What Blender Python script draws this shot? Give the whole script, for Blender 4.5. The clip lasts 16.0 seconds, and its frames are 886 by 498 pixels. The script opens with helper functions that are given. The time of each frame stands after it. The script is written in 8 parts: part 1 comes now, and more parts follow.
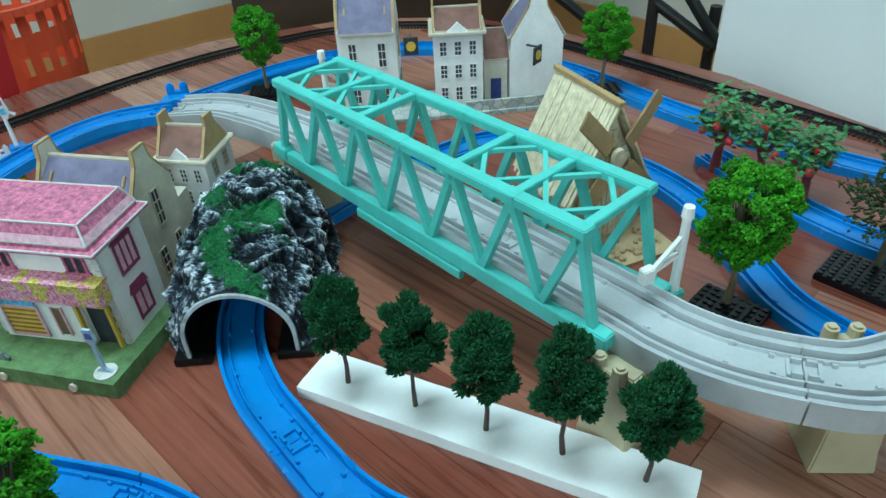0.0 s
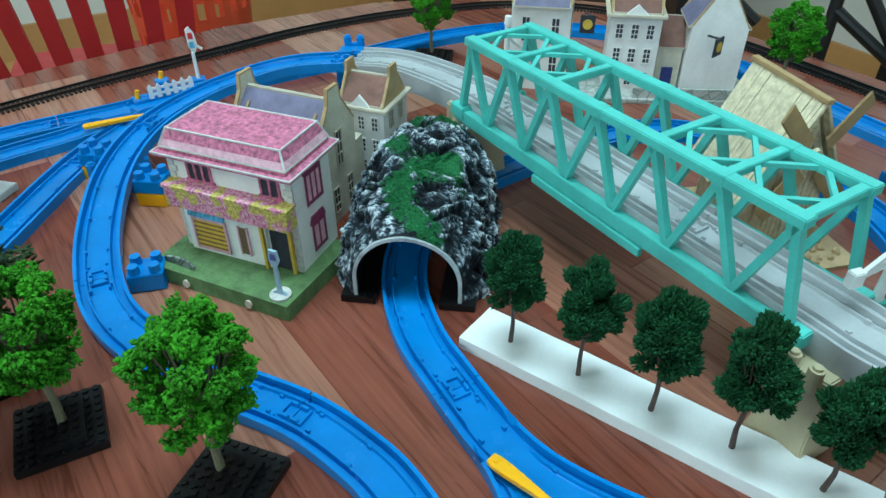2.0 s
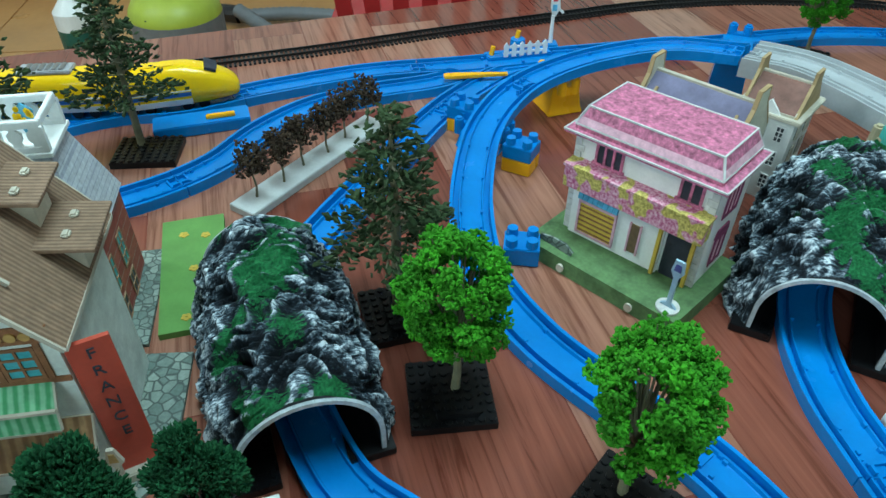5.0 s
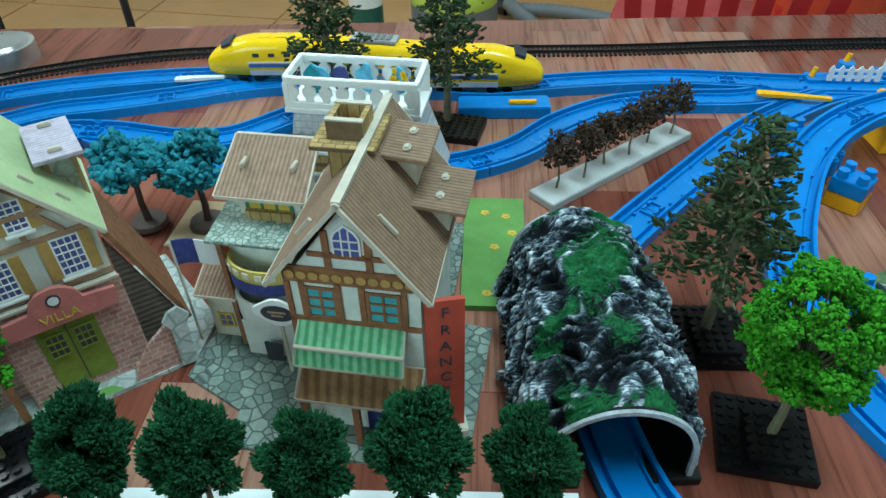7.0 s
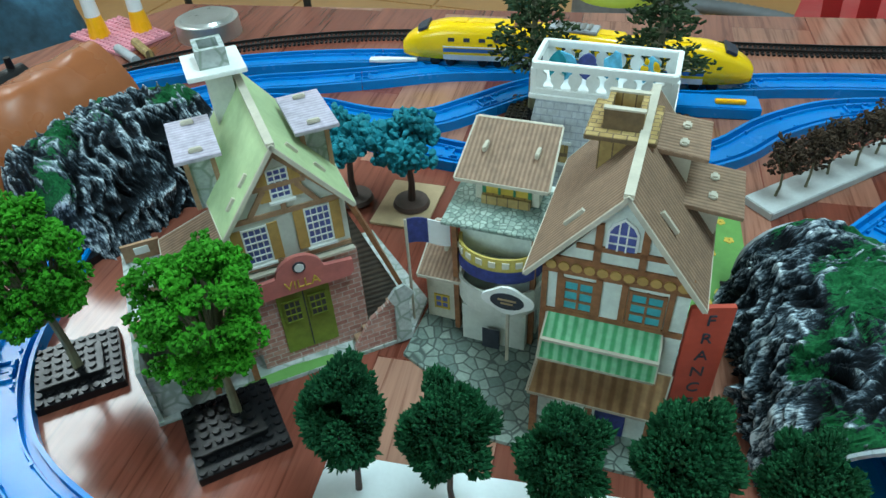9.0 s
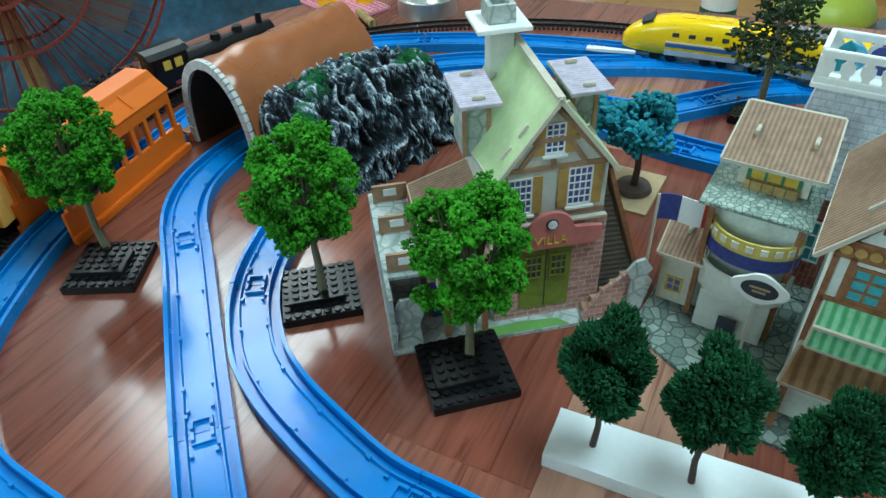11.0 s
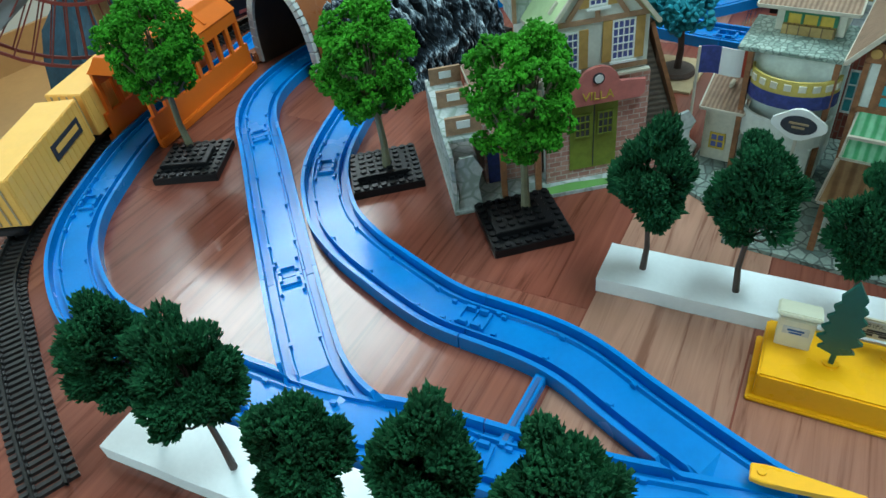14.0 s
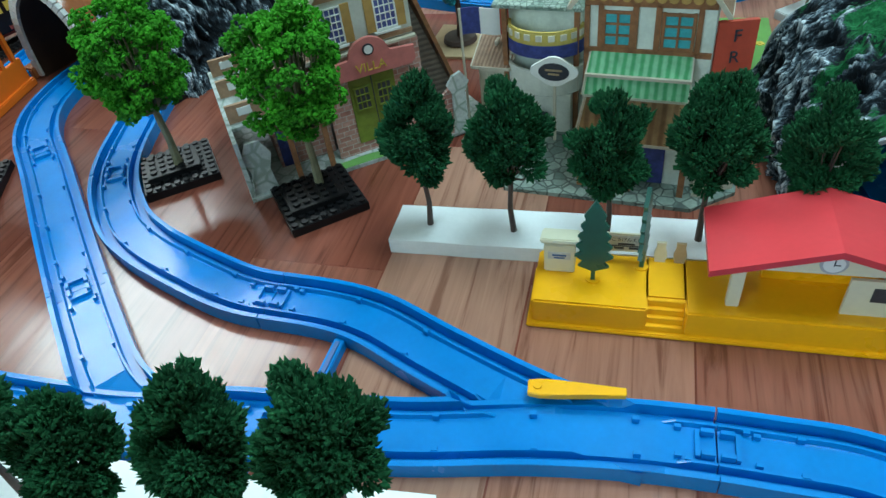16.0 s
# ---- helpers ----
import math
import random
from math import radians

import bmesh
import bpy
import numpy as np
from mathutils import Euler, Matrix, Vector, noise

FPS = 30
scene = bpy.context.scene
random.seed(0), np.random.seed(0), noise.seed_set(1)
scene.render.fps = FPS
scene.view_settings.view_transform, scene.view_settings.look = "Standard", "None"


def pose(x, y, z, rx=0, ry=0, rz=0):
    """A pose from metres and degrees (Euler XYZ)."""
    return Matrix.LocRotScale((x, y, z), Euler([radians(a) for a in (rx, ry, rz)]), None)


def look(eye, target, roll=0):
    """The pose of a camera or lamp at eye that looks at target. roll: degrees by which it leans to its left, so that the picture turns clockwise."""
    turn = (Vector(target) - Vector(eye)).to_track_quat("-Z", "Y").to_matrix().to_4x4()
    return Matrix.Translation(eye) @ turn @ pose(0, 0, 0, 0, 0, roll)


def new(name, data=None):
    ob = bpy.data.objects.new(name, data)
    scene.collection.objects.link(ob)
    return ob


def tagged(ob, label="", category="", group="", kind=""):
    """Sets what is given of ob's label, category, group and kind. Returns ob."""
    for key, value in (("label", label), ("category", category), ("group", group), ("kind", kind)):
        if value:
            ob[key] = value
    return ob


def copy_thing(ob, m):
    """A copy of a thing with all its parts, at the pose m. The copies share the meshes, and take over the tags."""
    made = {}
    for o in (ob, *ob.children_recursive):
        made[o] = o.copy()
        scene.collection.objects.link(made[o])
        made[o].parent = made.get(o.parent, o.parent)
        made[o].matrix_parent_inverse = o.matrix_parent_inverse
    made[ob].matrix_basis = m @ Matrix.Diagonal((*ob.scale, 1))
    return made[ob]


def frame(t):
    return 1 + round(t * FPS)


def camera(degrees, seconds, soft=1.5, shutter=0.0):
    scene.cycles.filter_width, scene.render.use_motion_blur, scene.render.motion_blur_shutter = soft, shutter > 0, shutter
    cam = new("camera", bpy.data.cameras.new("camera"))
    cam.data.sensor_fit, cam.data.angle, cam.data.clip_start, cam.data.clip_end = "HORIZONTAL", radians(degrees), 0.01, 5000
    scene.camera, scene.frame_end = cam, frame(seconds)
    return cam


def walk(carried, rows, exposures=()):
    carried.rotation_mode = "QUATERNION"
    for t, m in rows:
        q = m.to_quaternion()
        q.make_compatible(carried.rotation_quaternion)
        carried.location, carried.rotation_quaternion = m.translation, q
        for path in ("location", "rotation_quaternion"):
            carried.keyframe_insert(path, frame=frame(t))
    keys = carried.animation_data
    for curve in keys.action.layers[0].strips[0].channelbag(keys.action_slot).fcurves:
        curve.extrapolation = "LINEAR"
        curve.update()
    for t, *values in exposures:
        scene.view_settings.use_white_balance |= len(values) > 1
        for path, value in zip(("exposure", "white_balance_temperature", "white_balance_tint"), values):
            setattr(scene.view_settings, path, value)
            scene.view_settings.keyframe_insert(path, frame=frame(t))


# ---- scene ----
cam = camera(65.70, 16.0)
PATH = [
    (0, (0.0219, 0.1230, 0.3969), (-0.2082, 1.7188, -0.7865), -3.36),
    (0.5, (-0.0008, 0.1166, 0.3914), (-0.3058, 1.6905, -0.8044), -2.40),
    (1, (-0.0208, 0.1052, 0.3887), (-0.4281, 1.6500, -0.8146), -1.80),
    (1.5, (-0.0289, 0.0997, 0.3866), (-0.4732, 1.6464, -0.8010), -0.89),
    (2, (-0.0421, 0.0959, 0.3822), (-0.5216, 1.6225, -0.8176), -0.39),
    (2.5, (-0.0585, 0.0857, 0.3835), (-0.5986, 1.5886, -0.8204), 0.04),
    (3, (-0.0717, 0.0746, 0.3832), (-0.6492, 1.5667, -0.8170), 0.39),
    (3.2, (-0.0771, 0.0721, 0.3839), (-0.6691, 1.5584, -0.8163), 0.49),
    (5.3, (-0.2391, 0.0647, 0.3755), (-1.2043, 1.2597, -0.9053), 0.62),
    (5.5, (-0.2571, 0.0562, 0.3707), (-1.2457, 1.2374, -0.9050), 0.62),
    (6, (-0.2733, 0.0400, 0.3676), (-1.3705, 1.1170, -0.9115), 0.56),
    (6.5, (-0.2769, 0.0249, 0.3704), (-1.4877, 0.9812, -0.9022), -0.11),
    (7, (-0.2766, 0.0057, 0.3691), (-1.5735, 0.8366, -0.9067), -1.18),
    (7.5, (-0.2916, -0.0214, 0.3645), (-1.5987, 0.7639, -0.9297), -2.80),
    (8, (-0.3053, -0.0411, 0.3688), (-1.6630, 0.6956, -0.9016), -2.33),
    (8.5, (-0.3154, -0.0532, 0.3643), (-1.7100, 0.5744, -0.9245), -2.88),
    (9, (-0.3234, -0.0624, 0.3639), (-1.7532, 0.4914, -0.9201), -3.30),
    (9.5, (-0.3319, -0.0863, 0.3626), (-1.7993, 0.3804, -0.9137), -3.16),
    (10, (-0.3347, -0.1110, 0.3620), (-1.8330, 0.2781, -0.9044), -2.82),
    (10.2, (-0.3332, -0.1230, 0.3607), (-1.8409, 0.2261, -0.9062), -2.79),
    (12.3, (-0.2964, -0.1774, 0.3275), (-1.8564, -0.0910, -0.9211), -2.84),
    (12.5, (-0.2899, -0.1832, 0.3241), (-1.8465, -0.1266, -0.9304), -3.17),
    (13, (-0.2744, -0.1848, 0.3160), (-1.8266, -0.1685, -0.9452), -5.41),
    (13.5, (-0.2612, -0.1820, 0.3139), (-1.8017, -0.1672, -0.9615), -7.15),
    (14, (-0.2412, -0.1757, 0.3119), (-1.7682, -0.0893, -0.9769), -8.36),
    (14.5, (-0.2328, -0.1663, 0.3115), (-1.7429, 0.0262, -0.9857), -8.21),
    (15, (-0.2255, -0.1519, 0.3094), (-1.7185, 0.0989, -0.9975), -8.80),
    (15.5, (-0.2166, -0.1376, 0.3039), (-1.6646, 0.2404, -1.0230), -8.27),
    (16, (-0.2096, -0.1300, 0.2987), (-1.6372, 0.2943, -1.0363), -8.63),
]
walk(cam, [(t, look(eye, target, roll)) for t, eye, target, roll in PATH])

# ---- light ----
world = bpy.data.worlds.new("world")
scene.world = world
world.use_nodes = True
wn = world.node_tree.nodes
sky = wn.new("ShaderNodeTexSky")
sky.sky_type, sky.sun_disc, sky.sun_elevation, sky.sun_rotation = "NISHITA", False, radians(40), radians(90)
world.node_tree.links.new(sky.outputs["Color"], wn["Background"].inputs["Color"])
wn["Background"].inputs["Strength"].default_value = 0.1
scene.view_settings.exposure = -0.07


# Plain area lamp; only the west one stands for a window.
def area_light(name, eye, target, sx, sy, watts, colour=(1, 1, 1)):
    d = bpy.data.lights.new(name, "AREA")
    d.shape, d.size, d.size_y, d.energy, d.color = "RECTANGLE", sx, sy, watts, colour
    ob = new(name, d)
    ob.matrix_world = look(eye, target)
    return ob


area_light("window_light_west", (-2.28, -0.68, 1.6), (-0.5, -0.1, 0.0), 0.85, 0.75, 32, (0.78, 0.96, 1.0))
# Added fill from the south, no window there; brightens the house fronts.
area_light("fill_light_south", (0.36, -1.80, 0.95), (-0.4, 0.3, 0.05), 1.3, 0.9, 24, (0.60, 0.90, 1.0))
# Overhead light added without any fixture, to brighten the upper surfaces.
area_light("overhead_fill_light", (-0.3, 0.5, 1.9), (-0.3, 0.5, 0), 1.2, 0.5, 44, (0.62, 0.92, 1.0))


# ---- materials ----
def material(name, base, rough=0.5, metal=0.0, spec=0.5):
    m = bpy.data.materials.new(name)
    m.use_nodes = True
    b = m.node_tree.nodes["Principled BSDF"]
    b.inputs["Base Color"].default_value = (*base, 1)
    b.inputs["Roughness"].default_value = rough
    b.inputs["Metallic"].default_value = metal
    b.inputs["Specular IOR Level"].default_value = spec
    return m


def node(m, kind, **inputs):
    n = m.node_tree.nodes.new(kind)
    for k, v in inputs.items():
        n.inputs[k.replace("_", " ")].default_value = v
    return n


def wire(m, a, b):
    m.node_tree.links.new(a, b)


def bsdf(m):
    return m.node_tree.nodes["Principled BSDF"]


def ramp(m, fac, stops):
    r = m.node_tree.nodes.new("ShaderNodeValToRGB")
    e = r.color_ramp.elements
    while len(e) < len(stops):
        e.new(0.5)
    for el, (p, c) in zip(e, stops):
        el.position, el.color = p, (*c, 1)
    wire(m, fac, r.inputs["Fac"])
    return r.outputs["Color"]


def coords(m, scale=(1, 1, 1), rot=(0, 0, 0), space="Object"):
    tc = m.node_tree.nodes.new("ShaderNodeTexCoord")
    mp = m.node_tree.nodes.new("ShaderNodeMapping")
    mp.inputs["Scale"].default_value, mp.inputs["Rotation"].default_value = scale, rot
    wire(m, tc.outputs[space], mp.inputs["Vector"])
    return mp.outputs["Vector"]


def noise_tex(m, vec, scale, detail=4, rough=0.6):
    n = node(m, "ShaderNodeTexNoise", Scale=scale, Detail=detail, Roughness=rough)
    wire(m, vec, n.inputs["Vector"])
    return n.outputs["Fac"]


def bump(m, height, strength, distance):
    b = node(m, "ShaderNodeBump", Strength=strength, Distance=distance)
    wire(m, height, b.inputs["Height"])
    wire(m, b.outputs["Normal"], bsdf(m).inputs["Normal"])


def mix(m, fac, a, b, blend="MIX"):
    n = m.node_tree.nodes.new("ShaderNodeMix")
    n.data_type, n.blend_type = "RGBA", blend
    for sock, v in ((n.inputs[0], fac), (n.inputs[6], a), (n.inputs[7], b)):
        if isinstance(v, (int, float)):
            sock.default_value = v
        elif isinstance(v, tuple):
            sock.default_value = (*v, 1)
        else:
            wire(m, v, sock)
    return n.outputs[2]


def mottled(name, base, rough=0.5, vary=0.15, scale=40, fine=400, bumpy=0.0, spec=0.5, metal=0.0):
    """A plain colour with stains at one scale and grain at another."""
    m = material(name, base, rough, metal, spec)
    v = coords(m)
    lo, hi = tuple(c * (1 - vary) for c in base), tuple(min(1, c * (1 + vary)) for c in base)
    c1 = ramp(m, noise_tex(m, v, scale), [(0.3, lo), (0.7, hi)])
    c2 = ramp(m, noise_tex(m, v, fine, 2), [(0.3, (1 - vary * 0.6,) * 3), (0.7, (1, 1, 1))])
    wire(m, mix(m, 1.0, c1, c2, "MULTIPLY"), bsdf(m).inputs["Base Color"])
    r = ramp(m, noise_tex(m, v, scale * 0.7), [(0.3, (max(rough - 0.08, 0.03),) * 3), (0.75, (min(rough + 0.12, 1),) * 3)])
    wire(m, r, bsdf(m).inputs["Roughness"])
    if bumpy:
        bump(m, noise_tex(m, v, fine, 3), bumpy, 0.0006)
    return m


def vinyl_wood():
    """Printed wood-plank vinyl: staggered blocks of several tones with grain along them, glossy."""
    m = material("vinyl_wood", (0.3, 0.12, 0.07), 0.2)
    v = coords(m, rot=(0, 0, radians(FLOOR_TURN)))
    br = node(m, "ShaderNodeTexBrick", Scale=1.0, Mortar_Size=0.0006, Brick_Width=0.38, Row_Height=0.094, Bias=0.0, Mortar_Smooth=0.1)
    br.offset = 0.37
    br.inputs["Color1"].default_value, br.inputs["Color2"].default_value = (0, 0, 0, 1), (1, 1, 1, 1)
    br.inputs["Mortar"].default_value = (0.2, 0.2, 0.2, 1)
    wire(m, v, br.inputs["Vector"])
    tone = ramp(m, br.outputs["Color"], [(0.0, (0.17, 0.046, 0.030)), (0.4, (0.215, 0.062, 0.040)), (0.65, (0.25, 0.082, 0.054)), (0.86, (0.32, 0.135, 0.090)), (1.0, (0.39, 0.205, 0.145))])
    st = node(m, "ShaderNodeMapping")
    st.inputs["Scale"].default_value = (4.5, 95, 1)
    off = node(m, "ShaderNodeVectorMath")
    off.operation = "MULTIPLY_ADD"
    wire(m, br.outputs["Color"], off.inputs[0])
    off.inputs[1].default_value = (3.1, 5.7, 0)
    wire(m, v, off.inputs[2])
    wire(m, off.outputs[0], st.inputs["Vector"])
    wv = node(m, "ShaderNodeTexNoise", Scale=1.0, Detail=5, Roughness=0.62, Distortion=1.6)
    wire(m, st.outputs["Vector"], wv.inputs["Vector"])
    grain = ramp(m, wv.outputs["Fac"], [(0.36, (0.58, 0.50, 0.47)), (0.47, (0.93, 0.91, 0.90)), (0.68, (1.14, 1.13, 1.12))])
    big = ramp(m, noise_tex(m, v, 7, 3), [(0.3, (0.85, 0.85, 0.85)), (0.7, (1.08, 1.08, 1.08))])
    c = mix(m, 1.0, mix(m, 1.0, tone, grain, "MULTIPLY"), big, "MULTIPLY")
    wire(m, c, bsdf(m).inputs["Base Color"])
    wire(m, ramp(m, noise_tex(m, v, 60, 4), [(0.3, (0.13,) * 3), (0.75, (0.22,) * 3)]), bsdf(m).inputs["Roughness"])
    hb = node(m, "ShaderNodeTexNoise", Scale=1.0, Detail=4)
    wire(m, st.outputs["Vector"], hb.inputs["Vector"])
    bump(m, hb.outputs["Fac"], 0.25, 0.0006)
    return m


FLOOR_TURN = 36.5
M = {}
M["vinyl"] = vinyl_wood()
M["blue"] = mottled("blue_plastic", (0.001, 0.195, 0.56), 0.20, 0.10, 25, 300, 0.05, spec=0.3)
M["grey"] = mottled("grey_plastic", (0.40, 0.43, 0.45), 0.4, 0.10, 30, 300, 0.05)
M["turq"] = mottled("turquoise_plastic", (0.075, 0.51, 0.46), 0.45, 0.12, 35, 500, 0.06)
M["beige"] = mottled("beige_plastic", (0.46, 0.40, 0.26), 0.45, 0.10, 35, 400)
M["yellow"] = mottled("yellow_plastic", (0.92, 0.43, 0.006), 0.3, 0.06, 20, 300)
M["trainyellow"] = mottled("yellow_train_paint", (0.96, 0.58, 0.005), 0.22, 0.05, 20, 300)
M["black"] = mottled("black_plastic", (0.006, 0.006, 0.007), 0.32, 0.3, 40, 300, spec=0.3)
M["rail_black"] = mottled("black_rail_plastic", (0.013, 0.013, 0.014), 0.5, 0.3, 60, 500)
M["steel"] = mottled("nickel_rail", (0.42, 0.41, 0.40), 0.3, 0.15, 60, 500, metal=1.0)
M["white"] = mottled("white_plastic", (0.76, 0.77, 0.76), 0.45, 0.06, 30, 300)
M["foam"] = mottled("white_foam", (0.80, 0.84, 0.85), 0.6, 0.06, 20, 350, 0.2)
M["foam_grey"] = mottled("pale_grey_strip", (0.46, 0.49, 0.49), 0.6, 0.12, 40, 350)
M["darkleaf"] = mottled("dark_green_foliage", (0.009, 0.078, 0.028), 0.85, 0.5, 60, 300, spec=0.2)
M["brightleaf"] = mottled("bright_green_foliage", (0.034, 0.240, 0.008), 0.8, 0.45, 50, 300, spec=0.25)
M["pineleaf"] = mottled("olive_pine_foliage", (0.034, 0.060, 0.022), 0.8, 0.5, 50, 300, spec=0.25)
M["brownleaf"] = mottled("brown_foliage", (0.055, 0.034, 0.020), 0.8, 0.6, 60, 300, spec=0.25)
M["tealleaf"] = mottled("teal_foliage", (0.012, 0.24, 0.30), 0.7, 0.35, 50, 300, spec=0.3)
M["bark"] = mottled("brown_trunk", (0.075, 0.048, 0.040), 0.6, 0.25, 80, 500, 0.3)
M["palebark"] = mottled("olive_trunk", (0.18, 0.17, 0.10), 0.55, 0.25, 80, 500, 0.3)
M["wall"] = mottled("painted_wall", (0.62, 0.62, 0.58), 0.8, 0.05, 3, 80, 0.1)
M["whitepanel"] = mottled("white_panel", (0.70, 0.73, 0.75), 0.6, 0.03, 3, 80)
M["tile"] = mottled("tan_tile", (0.50, 0.26, 0.10), 0.35, 0.12, 4, 60)
M["card_edge"] = mottled("card_edge", (0.52, 0.47, 0.38), 0.8, 0.12, 80, 600)
M["card_tan"] = mottled("tan_card", (0.42, 0.30, 0.17), 0.8, 0.12, 80, 600)


# ---- mesh helpers ----
def placed(x, y, z, a, s=(1, 1, 1)):
    """A pose turned by a degrees about the vertical and stretched along its own axes."""
    return pose(x, y, z, 0, 0, a) @ Matrix.Diagonal((*s, 1))


def part(name, bm, mat, parent=None, label="", smooth=False):
    me = bpy.data.meshes.new(name)
    bmesh.ops.recalc_face_normals(bm, faces=bm.faces)
    bm.to_mesh(me)
    bm.free()
    me.materials.append(mat)
    if smooth:
        me.polygons.foreach_set("use_smooth", [True] * len(me.polygons))
    ob = new(name, me)
    if parent:
        ob.parent = parent
    if label:
        ob["label"] = label
    return ob


def thing(name, m, label, category, group="", kind=""):
    ob = new(name)
    ob.empty_display_size = 0.01
    ob.matrix_world = m
    return tagged(ob, label, category, group, kind)


def box(bm, sx, sy, sz, x=0, y=0, z=0, rx=0, ry=0, rz=0, bevel=0.0):
    """A box of that size whose middle lies at x, y, z."""
    r = bmesh.ops.create_cube(bm, size=1, matrix=pose(x, y, z, rx, ry, rz) @ Matrix.Diagonal((sx, sy, sz, 1)))
    if bevel:
        es = list({e for v in r["verts"] for e in v.link_edges})
        bmesh.ops.bevel(bm, geom=es, offset=bevel, segments=2, affect="EDGES", clamp_overlap=True)
    return r


def boxes(*specs, bevel=0.0):
    bm = bmesh.new()
    for s in specs:
        box(bm, *s, bevel=bevel)
    return bm


def cyl(bm, r1, r2, h, x=0, y=0, z=0, rx=0, ry=0, rz=0, n=12):
    """A tapered cylinder that stands on x, y, z."""
    bmesh.ops.create_cone(bm, cap_ends=True, segments=n, radius1=r1, radius2=r2, depth=h, matrix=pose(x, y, z, rx, ry, rz) @ Matrix.Translation((0, 0, h / 2)))


def beam(bm, a, b, w, h):
    """A bar of section w x h from a to b."""
    a, b = Vector(a), Vector(b)
    d = b - a
    q = d.to_track_quat("X", "Z").to_matrix().to_4x4()
    bmesh.ops.create_cube(bm, size=1, matrix=Matrix.Translation((a + b) / 2) @ q @ Matrix.Diagonal((d.length, w, h, 1)))


def prism(bm, pts, z0, z1, m=None):
    """A flat outline pulled up from z0 to z1, then placed by m."""
    m = m or Matrix()
    lo = [bm.verts.new(m @ Vector((x, y, z0))) for x, y in pts]
    hi = [bm.verts.new(m @ Vector((x, y, z1))) for x, y in pts]
    n = len(pts)
    bm.faces.new(lo[::-1])
    bm.faces.new(hi)
    for i in range(n):
        bm.faces.new((lo[i], lo[(i + 1) % n], hi[(i + 1) % n], hi[i]))
    return bm


def smooth_path(pts, step=0.006):
    """Even steps along a smooth curve through the points."""
    P = [Vector((*p, 0)) if len(p) == 2 else Vector(p) for p in pts]
    P = [2 * P[0] - P[1], *P, 2 * P[-1] - P[-2]]
    out = []
    for i in range(1, len(P) - 2):
        p0, p1, p2, p3 = P[i - 1:i + 3]
        n = max(4, int((p2 - p1).length / 0.002))
        for k in range(n):
            t = k / n
            out.append(0.5 * (2 * p1 + (p2 - p0) * t + (2 * p0 - 5 * p1 + 4 * p2 - p3) * t * t + (3 * p1 - p0 - 3 * p2 + p3) * t ** 3))
    out.append(P[-2])
    for _ in range(25):
        out = [out[0]] + [(a + b * 2 + c) / 4 for a, b, c in zip(out, out[1:], out[2:])] + [out[-1]]
    even, left = [out[0]], step
    for a, b in zip(out, out[1:]):
        d = (b - a).length
        while d >= left and d > 0:
            a = a + (b - a) * (left / d)
            even.append(a)
            d, left = (b - a).length, step
        left -= d
    return even


def pieces_mesh(name, verts, faces, mat, parent=None, label="", smooth=False):
    me = bpy.data.meshes.new(name)
    me.from_pydata(verts, [], faces)
    me.materials.append(mat)
    if smooth:
        me.polygons.foreach_set("use_smooth", [True] * len(me.polygons))
    ob = new(name, me)
    if parent:
        ob.parent = parent
    if label:
        ob["label"] = label
    return ob


# ---- room and table ----
ROOM = pose(-0.45, 0.1, 0, 0, 0, 45)
FLOOR_Z = -0.42
CEILING_Z = 2.1


def room():
    h = 2.15
    part("floor", boxes((2 * h, 2 * h, 0.05, 0, 0, FLOOR_Z - 0.025)), M["tile"]).matrix_world = ROOM
    bm = bmesh.new()
    n, w = 10, 2 * h / 10
    for i in range(n):
        for j in range(n):
            box(bm, w - 0.008, w - 0.008, 0.004, -h + (i + 0.5) * w, -h + (j + 0.5) * w, FLOOR_Z + 0.001, bevel=0.001)
    ob = part("floor_tiles", bm, M["tile"])
    ob.matrix_world = ROOM
    tagged(ob, "square tan glazed floor tiles with thin joints", "floor", kind="structure")
    tagged(bpy.data.objects["floor"], "tan tiled floor below the table", "floor", kind="structure")
    c = part("ceiling", boxes((2 * h + 0.3, 2 * h + 0.3, 0.1, 0, 0, CEILING_Z + 0.05)), M["wall"])
    c.matrix_world = ROOM
    tagged(c, "plain white painted ceiling", "ceiling", kind="structure")
    zc, hz = (CEILING_Z + FLOOR_Z) / 2, CEILING_Z - FLOOR_Z
    for nm, a in (("wall_north", 0), ("wall_west", 90), ("wall_south", 180), ("wall_east", 270)):
        wl = part(nm, boxes((2 * h + 0.2, 0.1, hz, 0, h + 0.05, zc)), M["wall"])
        wl.matrix_world = ROOM @ pose(0, 0, 0, 0, 0, a)
        tagged(wl, "cream painted plaster wall", "wall", kind="structure")
        bb = part("baseboard", boxes((2 * h, 0.012, 0.1, 0, h - 0.007, FLOOR_Z + 0.053)), M["tile"])
        bb.matrix_world = ROOM @ pose(0, 0, 0, 0, 0, a)
        tagged(bb, "tan tile baseboard along the wall", "baseboard", kind="structure")


room()

TABLE = [(-0.45, -0.62), (0.80, -0.7), (0.78, 0.58), (0.46, 0.905), (0.31, 1.085), (0.08, 1.275), (-0.08, 1.36), (-0.30, 1.36), (-0.53, 1.245), (-0.72, 1.06), (-1.43, -0.03), (-1.34, -0.26), (-1.20, -0.42), (-1.0, -0.52), (-0.80, -0.575)]


